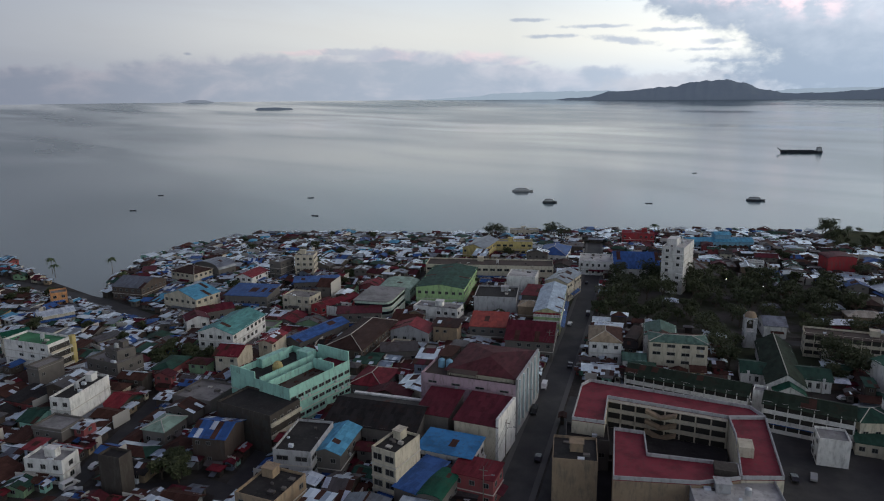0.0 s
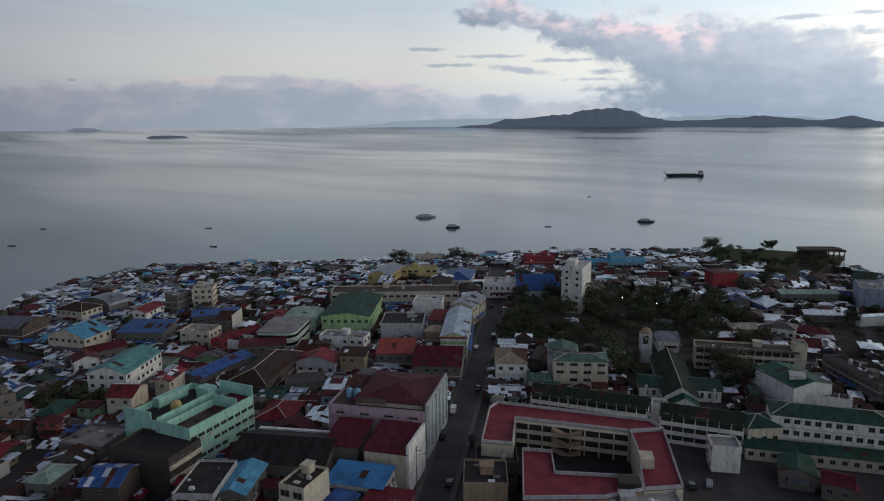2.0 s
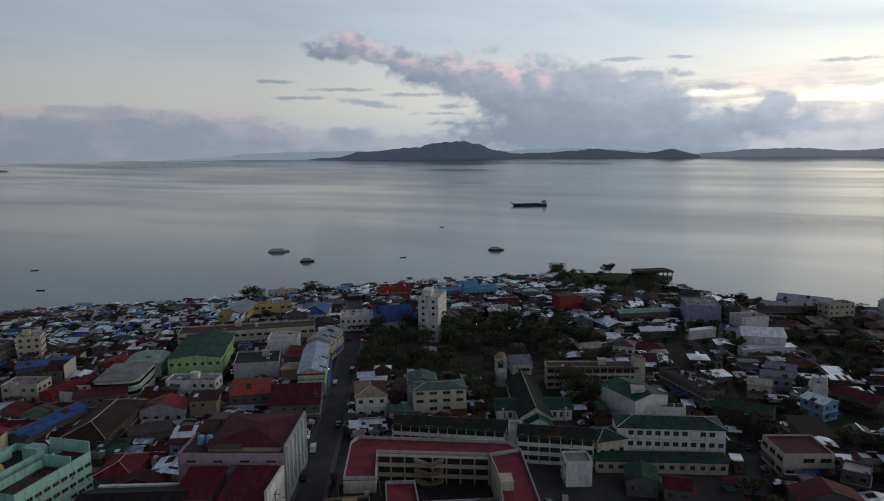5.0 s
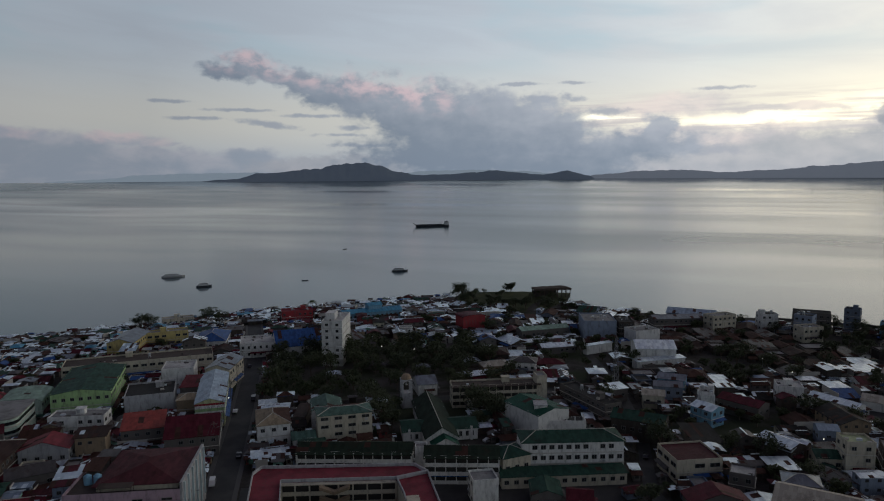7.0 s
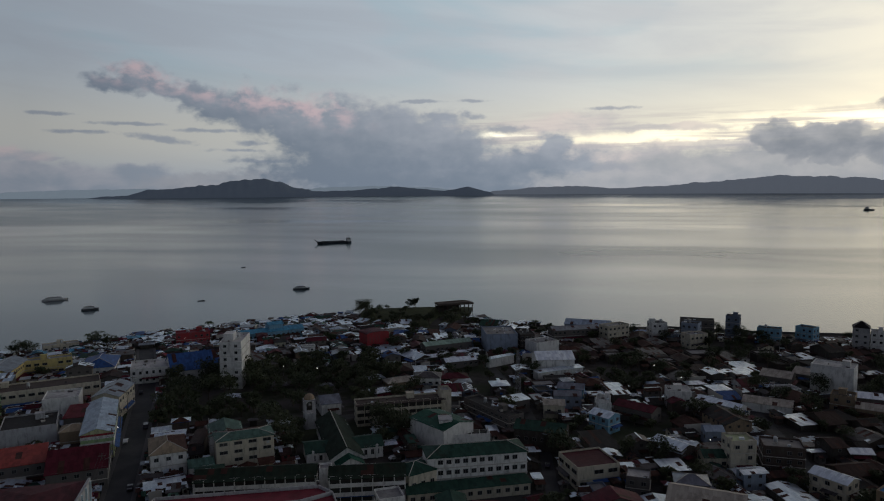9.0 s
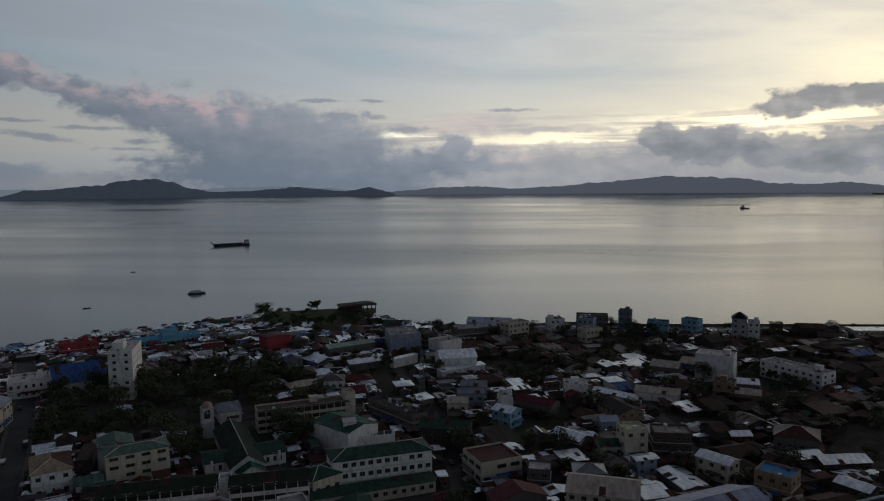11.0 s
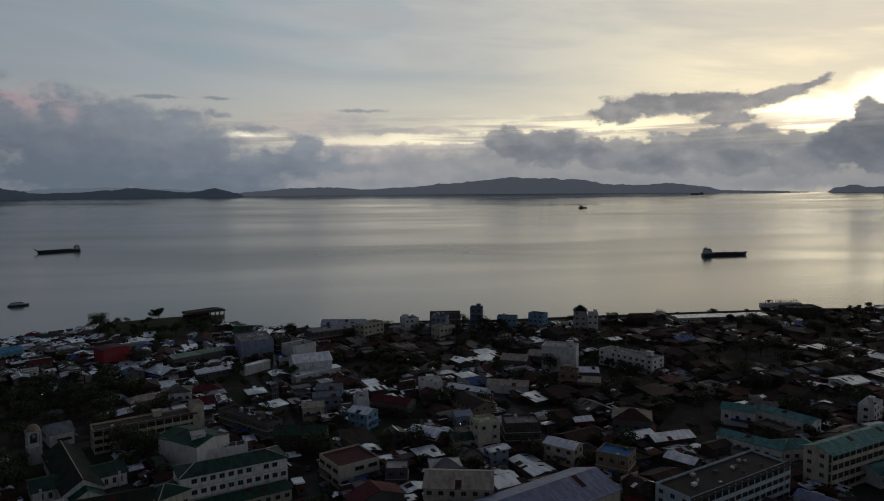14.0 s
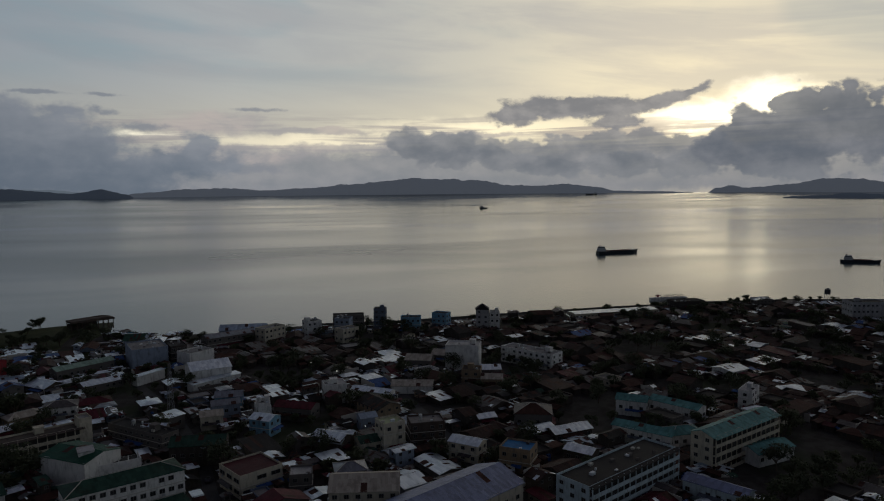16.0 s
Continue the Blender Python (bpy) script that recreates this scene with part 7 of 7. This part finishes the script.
    for i, (x, y) in enumerate(((-76, 492), (-2, 512), (122, 520))):
        put(PALMS[i % len(PALMS)], x, y, rng.uniform(0.85, 1.1))
    # between the houses
    spots = []
    for _ in range(9000):
        az, r = radians(rng.uniform(-50, 82)), math.sqrt(rng.uniform(140 ** 2, 660 ** 2))
        x, y = r * math.sin(az), r * math.cos(az)
        east = x > 90
        if not inside(x, y) or seaward(x, y) < 5 or rng.random() < (0.5 if east else 0.7):
            continue
        if -70 < x < 120 and seaward(x, y) < 70 or seaward(x, y) < 14:
            continue
        if any(math.hypot(x - a, y - b) < 6 for a, b in placed) or not is_free(x, y, 0.8, 0.8, 0) or any(x0 < x < x1 and y0 < y < y1 for x0, y0, x1, y1 in EMPTY[1:3]):
            continue
        placed.append((x, y))
        spots.append((r, x, y, east))
    for r, x, y, east in sorted(spots):
        put(rng.choice(PROTOS[2:] if not east else PROTOS), x, y, rng.uniform(0.6, 1.0))
    tagged(new("distant_trees", TREES.mesh("distant_trees", ["bark", "leaf_dark", "leaf_mid"])), "dark green trees scattered among distant houses", "trees", kind="stuff")


plant_trees()


# ---- vehicles ----
CARS = {}


def car(x, y, rot, colour, van=False):
    key = (colour, van)
    m = pose(x, y, 0.03, 0, 0, rot)
    if key in CARS:
        return copy_thing(CARS[key], m)
    words_of = "van" if van else "car"
    top = thing(words_of, m, f"{colour} parked {words_of} at the kerb", words_of, "parked vehicles")
    s = Shape()
    L, W = (4.8, 1.8) if van else (4.3, 1.7)
    prof = [(-L / 2, 0.35), (L / 2, 0.35), (L / 2, 0.75), (L * 0.44, 0.88)]
    prof += [(L * 0.36, 1.0), (L * 0.24, 1.85), (-L * 0.46, 1.9), (-L / 2, 1.0)] if van else [(L * 0.22, 0.95), (L * 0.06, 1.42), (-L * 0.26, 1.45), (-L * 0.42, 1.0), (-L / 2, 0.92)]
    k = len(prof)
    s.v = [(px, -W / 2, z) for px, z in prof] + [(px, W / 2, z) for px, z in prof]
    s.f = [tuple(range(k)), tuple(range(2 * k - 1, k - 1, -1))] + [(i, k + i, k + (i + 1) % k, (i + 1) % k) for i in range(k)]
    s.m = [0] * len(s.f)
    part("body", s, "car_" + colour, top)
    g = Shape()
    zt = 1.80 if van else 1.38
    z0 = 1.08 if van else 0.98
    for sy in (-1, 1):
        g.box(-L * 0.36, sy * (W / 2 + 0.004) - 0.01, z0, L * 0.10, sy * (W / 2 + 0.004) + 0.01, zt - 0.12, 0)
    part("side_window", g, "glass_dark", top)
    for sx in (-0.31, 0.31):
        for sy in (-1, 1):
            w = Shape()
            w.tube((L * sx, sy * (W / 2 - 0.18), 0.33), (L * sx, sy * (W / 2 + 0.02), 0.33), 0.33, 0.33, 12)
            wheel = part("wheel", w, "tyre", top)
            rim = Shape()
            rim.tube((L * sx, sy * (W / 2 + 0.02), 0.33), (L * sx, sy * (W / 2 + 0.035), 0.33), 0.19, 0.17, 10)
            part("rim", rim, "car_silver", wheel)
    CARS[key] = top
    return top


def park_cars():
    rng = random.Random(4)
    y = 150.0
    while y < 380:
        for x in (-34.2, -28.0):
            if rng.random() < 0.11:
                car(x, y + rng.uniform(-1, 1), 90 + rng.choice([0, 180]) + rng.uniform(-2, 2), rng.choice(["silver", "black", "black", "black", "white", "black"]), rng.random() < 0.25)
        y += 7.0
    for x, y, rot, c, van in ((-143.5, 139, 80, "white", False), (-143, 129, 76, "white", True), (-139.8, 127, 40, "silver", False), (62, 244, 15, "white", False), (65, 238, 15, "silver", False), (70, 207, 5, "white", True), (38, 186, 90, "black", False), (43, 188, 80, "silver", False), (112, 219, 62, "black", False), (120, 240, 70, "black", True), (100, 180, 88, "black", False)):
        car(x, y, rot, c, van)


park_cars()


# ---- street poles and cables ----
def street_poles():
    proto = None
    spots = [(-36.9, 150 + 26 * i) for i in range(9)]
    for x, y in spots:
        m = pose(x, y, 0)
        if proto is None:
            proto = thing("utility_pole", m, "tall grey utility pole with a crossarm and lamp", "pole", "street poles")
            s = Shape()
            s.tube((0, 0, 0), (0, 0, 11.5), 0.17, 0.10, 7)
            part("shaft", s, "timber_pole", proto)
            s = Shape()
            s.box(-1.1, -0.07, 10.4, 1.1, 0.07, 10.55, 0)
            part("crossarm", s, "timber_pole", proto)
            s = Shape()
            s.tube((0, 0, 9.0), (2.2, 0, 9.6), 0.05, 0.04, 5)
            s.box(2.0, -0.15, 9.5, 2.8, 0.15, 9.66, 0)
            part("lamp_arm", s, "steel", proto)
        else:
            copy_thing(proto, m)
    for dx in (-1.0, 0.0, 1.0):
        cu = bpy.data.curves.new("cable", "CURVE")
        cu.dimensions, cu.bevel_depth = "3D", 0.03
        pts = []
        for (x0, y0), (x1, y1) in zip(spots, spots[1:]):
            for i in range(8):
                f = i / 8
                pts.append((x0 + dx, y0 + (y1 - y0) * f, 10.6 - 4 * 0.7 * f * (1 - f)))
        pts.append((spots[-1][0] + dx, spots[-1][1], 10.6))
        sp = cu.splines.new("POLY")
        sp.points.add(len(pts) - 1)
        for p, q in zip(sp.points, pts):
            p.co = (*q, 1)
        cu.materials.append(MATS["cable"])
        tagged(new("cable", cu), "thin black overhead cable along the street", "cable")


street_poles()


# ---- ships and boats ----
def hull(L, W, H, bow=0.18, sheer=0.6):
    """A hull along +x with a raked bow, its waterline at z 0."""
    s = Shape()
    n = 9
    ring = []
    for i in range(n):
        f = i / (n - 1)
        x = -L / 2 + L * f
        half = W / 2 * (1.0 if f < 1 - bow else math.sqrt(max(0.0, 1 - ((f - 1 + bow) / bow) ** 2)) * 0.97 + 0.03)
        if i == 0:
            half *= 0.85
        deckz = H + sheer * max(0.0, (f - 0.6) / 0.4) ** 2 * H * 0.5
        reach = L * 0.03 * max(0.0, (f - 0.7) / 0.3)
        ring.append([(x, -half * 0.8, -0.8), (x, half * 0.8, -0.8), (x + reach, half, deckz), (x + reach, -half, deckz)])
    for r in ring:
        s.v += r
    for i in range(n - 1):
        for k in range(4):
            j = (k + 1) % 4
            s.f.append((4 * i + k, 4 * i + j, 4 * i + 4 + j, 4 * i + 4 + k))
            s.m.append(0)
    s.f += [(3, 2, 1, 0), (4 * n - 4, 4 * n - 3, 4 * n - 2, 4 * n - 1)]
    s.m += [0, 0]
    return s


def ship(name, x, y, rot, L, W, H, label, bridge_at=-0.40, bridge=(0.12, 0.8, 6.0), gear=True, mat="hull_dark", house_mat="ship_white"):
    top = thing(name, pose(x, y, SEA if math.hypot(x, y) < 2500 else sea_level(math.hypot(x, y)), 0, 0, rot), label, "ship" if L > 25 else "boat")
    part("hull", hull(L, W, H), mat, top)
    s = Shape()
    bx, bl, bw, bh = bridge_at * L, bridge[0] * L / 2, bridge[1] * W / 2, bridge[2]
    s.box(bx - bl, -bw, H, bx + bl, bw, H + bh * 0.6, 0)
    s.box(bx - bl * 0.8, -bw * 0.9, H + bh * 0.6, bx + bl * 0.8, bw * 0.9, H + bh, 0)
    part("wheelhouse", s, house_mat, top)
    s = Shape()
    s.box(bx - bl * 0.82, -bw * 0.92, H + bh * 0.72, bx + bl * 0.82, bw * 0.92, H + bh * 0.88, 0)
    part("window_band", s, "glass_dark", top)
    s = Shape()
    s.tube((bx, 0, H + bh), (bx, 0, H + bh * 1.7), 0.12, 0.06, 5)
    part("mast", s, "steel", top)
    if gear:
        s = Shape()
        s.tube((bx - bl * 0.4, bw * 0.2, H + bh), (bx - bl * 0.4, bw * 0.2, H + bh * 1.35), 0.8, 0.7, 8)
        part("funnel", s, "hull_rust", top)
        for f in (0.02, 0.32):
            s = Shape()
            s.tube((f * L, 0, H), (f * L, 0, H + 6.5), 0.22, 0.12, 6)
            s.tube((f * L, 0, H + 1.5), ((f - 0.13) * L, 0, H + 5.0), 0.14, 0.09, 6)
            part("derrick", s, "steel", top)
        s = Shape()
        s.box(-0.26 * L, -W * 0.32, H, 0.30 * L, W * 0.32, H + 1.0, 0)
        part("hatch", s, "hull_rust", top)
    return top


def fleet():
    barge = ship("cargo_barge", 216, 1271, 188, 62, 12, 3.6, "long dark landing barge with a white aft wheelhouse", -0.43, (0.11, 0.75, 6.5), False)
    s = Shape()
    s.slab([(30.5, -4.5, 3.4), (30.5, 4.5, 3.4), (36.5, 4.0, 8.2), (36.5, -4.0, 8.2)][::-1], 0.7)
    part("bow_ramp", s, "hull_dark", barge)
    s = Shape()
    for side in (-1, 1):
        s.box(-20.0, side * 5.6 - 0.2, 3.6, 29.0, side * 5.6 + 0.2, 4.7, 0)
    part("bulwark", s, "hull_dark", barge)
    ship("cargo_ship", 935, 532, -27, 68, 11, 4.0, "dark coastal cargo ship at anchor with aft superstructure", -0.40, (0.14, 0.8, 7.0))
    ship("tug_boat", 1013, 230, -72, 44, 10, 3.4, "dark supply boat at anchor near the shore", -0.30, (0.22, 0.8, 5.5))
    ship("tug_boat", 2320, 1968, 140, 34, 10, 5.0, "small dark tug far out on the bay", 0.20, (0.35, 0.8, 8.0), False)
    ship("cargo_ship", 3990, 2465, 150, 80, 14, 5.0, "tiny dark ship near the horizon", -0.35, (0.2, 0.8, 7.0), False)
    for x, y, rot, L, lb in ((-136.5, 717.5, 12, 21, "pale passenger outrigger ferry at anchor"), (-97.7, 649.7, 12, 13, "small dark fishing boat with a canopy"), (85.8, 708, -4, 16, "dark wooden boat with a long canopy")):
        top = ship("boat", x, y, rot, L, L * 0.24, 1.3, lb, -0.05, (0.7, 0.8, 2.2), False, "wall_pale_grey" if L > 20 else "hull_dark", "ship_white")
        for sy in (-1, 1):
            s = Shape()
            s.tube((-L * 0.38, sy * L * 0.24, 0.15), (L * 0.38, sy * L * 0.24, 0.15), 0.12, 0.08, 6)
            for f in (-0.25, 0.2):
                s.tube((f * L, 0, 1.3), (f * L, sy * L * 0.24, 0.2), 0.07, 0.06, 5)
            part("outrigger", s, "wall_timber", top)
    for x, y, rot in ((-489, 597, 10), (-449, 510, 15), (-277.6, 527.5, 0), (-9, 666, 5), (-330, 620, 20), (40, 930, 30)):
        top = thing("canoe", pose(x, y, SEA, 0, 0, rot), "small dark wooden outrigger canoe on the water", "boat", "canoes")
        part("hull", hull(6.0, 0.9, 0.6), "hull_dark", top)
        for sy in (-1, 1):
            s = Shape()
            s.tube((-2.2, sy * 1.8, 0.1), (2.2, sy * 1.8, 0.1), 0.08, 0.06, 5)
            s.tube((0, 0, 0.6), (0, sy * 1.8, 0.12), 0.05, 0.05, 5)
            part("outrigger", s, "wall_timber", top)


fleet()


# ---- details ----
def derelict_shed():
    """Ruined concrete shed on the shore point: a sagging slab on bare columns."""
    top = thing("derelict_shed", pose(185, 527, 0, 0, 0, 2.5), "derelict dark concrete shed on bare columns at the shore", "shed")
    s = Shape()
    s.slab([(-15, -4.5, 7.6), (11, -4.5, 8.0), (15.5, -4.2, 6.9), (15.2, 4.4, 7.2), (10, 4.5, 8.2), (-15, 4.5, 7.9)], 1.3)
    part("roof_slab", s, "wall_brown", top)
    for i in range(9):
        for y in (-4.0, 4.0):
            s = Shape()
            x = -14.4 + i * 3.6
            s.box(x - 0.25, y - 0.25, -1.0, x + 0.25, y + 0.25, 6.6, 0)
            part("column", s, "wall_brown", top)
    s = Shape()
    s.box(-14.6, 3.6, 0, 6.0, 3.9, 5.2, 0)
    part("back_wall", s, "wall_dark_brown", top)


derelict_shed()


def gym_front():
    """White stair tower and a walled roof terrace before the green-roofed gymnasium."""
    top = BY["gym_green"]
    m = pose(82.8, 251.2, 0, 0, 0, 22.0).inverted() @ pose(90.2, 243.4, 0, 0, 0, -14.0)
    for name, mat, box in (
        ("annex", "wall_white", (-8.6, -3.6, 0, 8.6, 4.2, 6.4)), ("terrace_floor", "roof_dark_deck", (-8.3, -3.3, 6.4, 8.3, 3.9, 6.46)),
        ("parapet", "wall_white", (-8.6, -3.6, 6.4, 8.6, -3.3, 7.6)), ("parapet", "wall_white", (8.3, -3.3, 6.4, 8.6, 4.2, 7.6)),
        ("stair_tower", "wall_white", (-10.4, -1.2, 0, -5.6, 4.4, 12.3)), ("tower_cap", "wall_pale_grey", (-10.6, -1.4, 12.3, -5.4, 4.6, 12.6)),
    ):
        s = Shape()
        s.box(*box, 0)
        part(name, s, mat, top, m=m)
    for i in range(5):
        s = Shape()
        s.box(-4.6 + 3 * i, -3.2, 6.46, -4.3 + 3 * i, -2.9, 9.0, 0)
        part("post", s, "wall_white", top, m=m)
    for i in range(6):
        add_window(1.3, 1.3, top, m @ pose(-6.6 + 2.6 * i, -3.605, 3.2), True)
    for i in range(2):
        add_window(1.0, 1.2, top, m @ pose(-8.0, -1.205, 5.0 + 4.0 * i), True)


gym_front()


def pink_block():
    """Upper storey with its maroon roof, the tall white street wall with fins, and tanks on the pink block."""
    top = BY["pink_building"]
    z = 14.6
    s = Shape()
    s.box(-7.6, -11.5, z, 13.6, 12.5, z + 1.9, 0)
    part("upper_storey", s, "wall_cream", top)
    r, g = roof_shape("hip", 21.2, 24.0, z + 1.9, 1.7, random.Random(3), 0.9)
    part("upper_roof", r, ["roof_maroon_metal", "roof_rust", "roof_rust"], top, m=pose(3.0, 0.5, 0))
    s = Shape()
    s.box(14.95, -14.7, 0, 15.6, 12.6, 17.4, 0)
    part("street_wall", s, "wall_pale_grey", top, "tall pale grey street wall")
    for i in range(6):
        s = Shape()
        s.box(15.6, -13.4 + 4.8 * i, 2.5, 16.1, -12.9 + 4.8 * i, 17.0, 0)
        part("fin", s, "wall_ice", top)
    for i in range(2):
        s = Shape()
        s.tube((-11.6 + 2.6 * i, -6.0, z), (-11.6 + 2.6 * i, -6.0, z + 2.4), 1.1, 1.1, 12)
        s.tube((-11.6 + 2.6 * i, -6.0, z + 2.4), (-11.6 + 2.6 * i, -6.0, z + 2.9), 1.1, 0.3, 12)
        part("water_tank", s, "wall_sky", top, "blue plastic water tank")
    for x0, y0, w, d, mat in ((-14.6, -2.0, 5.0, 9.0, "roof_rust"), (-14.0, 8.0, 5.5, 5.0, "roof_old_metal"), (-6.6, -14.2, 9.0, 2.4, "roof_brown_deck")):
        s = Shape()
        s.slab([(x0, y0, z + 2.0), (x0 + w, y0, z + 2.0), (x0 + w, y0 + d, z + 2.5), (x0, y0 + d, z + 2.5)], 0.1)
        for px, py in ((x0 + 0.2, y0 + 0.2), (x0 + w - 0.2, y0 + 0.2), (x0 + w - 0.2, y0 + d - 0.2), (x0 + 0.2, y0 + d - 0.2)):
            s.tube((px, py, z), (px, py, z + 2.05), 0.08, 0.08, 5)
        part("lean_to", s, mat, top)
    for k in (4.0, 8.0, 12.0):
        s = Shape()
        s.box(-15.3, -14.75, k, 14.95, -14.5, k + 0.35, 0)
        part("ledge", s, "wall_pink", top)


pink_block()


def yellow_pier():
    top = BY["white_green_roofed"]
    s = Shape()
    s.box(10.2, 4.2, 0, 12.0, 5.8, 13.4, 0)
    part("pier", s, "wall_yellow", top, "bright yellow corner pier")
    for f in range(4):
        # dark sheet on the wall for the shade inside each balcony
        s = Shape()
        s.box(10.66, -4.6, 0.4 + 3.1 * f, 10.70, 4.0, 2.4 + 3.1 * f, 0)
        part("balcony_opening", s, "hollow", top)
        s = Shape()
        s.box(10.7, -5.0, 3.1 * f - 0.1, 11.9, 4.2, 3.1 * f + 0.15, 0)
        part("balcony_floor", s, "wall_white", top)
        s = Shape()
        s.box(11.8, -5.0, 3.1 * f + 0.15, 11.9, 4.2, 3.1 * f + 1.0, 0)
        part("balcony_rail", s, "wall_cream", top)


yellow_pier()


def mint_roof():
    """Sunken courts, partition walls, dome and tarp on the mint building's roof."""
    top = BY["mint_building"]
    rng = random.Random(9)
    for name, mat, box in (
        ("partition", "wall_mint", (0.0, -13.2, 12.8, 0.4, 10.0, 15.7)),
        ("partition", "wall_mint", (3.6, -13.2, 12.8, 4.0, 10.0, 15.2)),
        ("court_floor", "roof_brown_deck", (4.0, -13.2, 12.8, 12.6, 6.0, 12.92)),
        ("partition", "wall_mint", (4.0, 6.0, 12.8, 12.6, 6.4, 16.4)),
        ("red_deck", "roof_dark_red", (4.2, 6.5, 14.2, 12.5, 13.0, 14.4)),
        ("high_parapet", "wall_mint", (-0.5, 13.05, 12.8, 12.8, 13.46, 18.0)),
        ("high_parapet", "wall_mint", (-12.8, -13.46, 14.9, -2.0, -13.06, 17.0)),
        ("low_room", "wall_mint", (-12.4, -3.0, 12.8, -10.0, 9.0, 15.8)),
        ("tarp", "wall_sky", (-2.4, -3.0, 12.8, -0.3, 4.0, 14.3)),
        ("stair_head", "wall_mint", (-6.0, 8.5, 12.8, -1.0, 12.6, 16.2)),
    ):
        s = Shape()
        s.box(*box, 0)
        part(name, s, mat, top)
    s = Shape()
    for _ in range(22):
        x, y, q = rng.uniform(4.6, 10.5), rng.uniform(-12.5, 4.5), rng.uniform(0.8, 2.6)
        s.box(x, y, 12.92, x + rng.choice([0.2, q]), y + rng.choice([0.2, q]), 12.92 + rng.uniform(0.15, 0.9), 0)
    part("rubble", s, "roof_rust", top, "brown rubble and rusty beams")
    s = Shape()
    s.tube((-5, -1, 12.8), (-5, -1, 14.2), 1.7, 1.7, 14)
    s.tube((-5, -1, 14.2), (-5, -1, 15.2), 1.7, 1.3, 14)
    s.tube((-5, -1, 15.2), (-5, -1, 15.8), 1.3, 0.3, 14)
    part("water_tank", s, "wall_yellow", top, "domed yellow water tank")


mint_roof()


def burnt_openings():
    """Bare window holes of the blackened block, their shade painted as dark sheets."""
    top = BY["dark_big"]
    for f in range(3):
        for i in range(6):
            s = Shape()
            x = -8.6 + 3.4 * i
            s.box(x - 1.0, -6.44, 1.0 + 3.6 * f, x + 1.0, -6.41, 3.0 + 3.6 * f, 0)
            part("opening", s, "hollow", top)
    for f in range(3):
        s = Shape()
        s.box(10.3, -6.4, 1.2 + 3.6 * f, 10.9, 6.4, 2.3 + 3.6 * f, 0)
        part("balcony", s, "wall_cream", top, "cream balcony front along the side")


burnt_openings()


def stripes():
    """Painted bands on the corner shop's front."""
    top = BY["striped_corner"]
    for k, (z0, z1, mat) in enumerate(((8.9, 9.7, "wall_red"), (7.7, 8.9, "wall_white"), (6.5, 7.7, "wall_lime"), (5.3, 6.5, "wall_white"), (4.1, 5.3, "wall_lime"))):
        s = Shape()
        s.box(-5.6, -21.36, z0, 5.6, -21.31, z1, 0)
        part("painted_band", s, mat, top)
        s = Shape()
        s.box(5.51, -21.3, z0, 5.56, 21.0, z1, 0)
        part("painted_band", s, mat, top)


stripes()


def tower_top():
    """Stair head and tank on the white tower, balcony bands on its front."""
    top = BY["white_tower"]
    s = Shape()
    s.box(-4.4, -6, 23.3, 0.4, 2, 26.8, 0)
    part("stair_head", s, "wall_white", top)
    for f in range(1, 7):
        s = Shape()
        s.box(2.2, -12.3, 3.3 * f - 0.2, 5.6, -11.2, 3.3 * f + 0.8, 0)
        part("balcony", s, "wall_white", top)


tower_top()


def street_lamps():
    proto = None
    for x, y in ((-16.8, 468), (35.1, 375), (51.5, 365), (24.2, 379.5), (-37.3, 300), (219.3, 285.7), (220.6, 309.9), (252, 268.6), (174.8, 210)):
        m = pose(x, y, 0)
        if proto is None:
            proto = thing("street_lamp", m, "thin steel street lamp with a lit white head", "lamp", "lit street lamps")
            s = Shape()
            s.tube((0, 0, 0), (0, 0, 5.2), 0.08, 0.05, 6)
            part("post", s, "steel", proto)
            s = Shape()
            s.tube((0, 0, 5.2), (0, 0, 5.5), 0.16, 0.12, 8)
            part("lamp_head", s, "lamp_glow", proto)
        else:
            copy_thing(proto, m)


street_lamps()


def lookout():
    top = thing("water_tower", pose(640, 168, 0, 0, 0, 40), "small dark water tower on legs by the boulevard", "tower")
    for x, y in ((-1.5, -1.5), (1.5, -1.5), (1.5, 1.5), (-1.5, 1.5)):
        s = Shape()
        s.tube((x * 1.2, y * 1.2, 0), (x, y, 8), 0.18, 0.15, 6)
        part("leg", s, "steel", top)
    s = Shape()
    s.tube((0, 0, 8), (0, 0, 12), 2.3, 2.3, 12)
    s.tube((0, 0, 12), (0, 0, 13), 2.5, 0.3, 12)
    part("tank", s, "hull_dark", top)


lookout()


def billboard():
    top = thing("billboard", pose(-37.4, 262, 0), "small yellow signboard on a street pole", "sign")
    s = Shape()
    s.tube((0, 0, 0), (0, 0, 9), 0.12, 0.1, 6)
    part("post", s, "steel", top)
    s = Shape()
    s.box(-1.3, -0.12, 5.2, 1.3, 0.12, 8.4, 0)
    part("board", s, "sign_yellow", top)
    for z in (7.6, 7.0, 6.4):
        s = Shape()
        s.box(-0.9, -0.15, z - 0.12, 0.9, -0.122, z + 0.12, 0)
        part("text_bar", s, "hull_dark", top)


billboard()


def roof_strips():
    """White gutter along the back of the dark market roof, pale ends on two red roofs."""
    top = BY["market_roof"]
    s = Shape()
    s.box(-13.2, 9.7, 9.0, 13.2, 10.9, 9.5, 0)
    part("gutter", s, "wall_white", top)
    top = BY["red_two"]
    s = Shape()
    s.box(6.0, -7.7, 0, 6.8, 7.7, 13.9, 0)
    part("side_wall", s, "wall_white", top)


roof_strips()
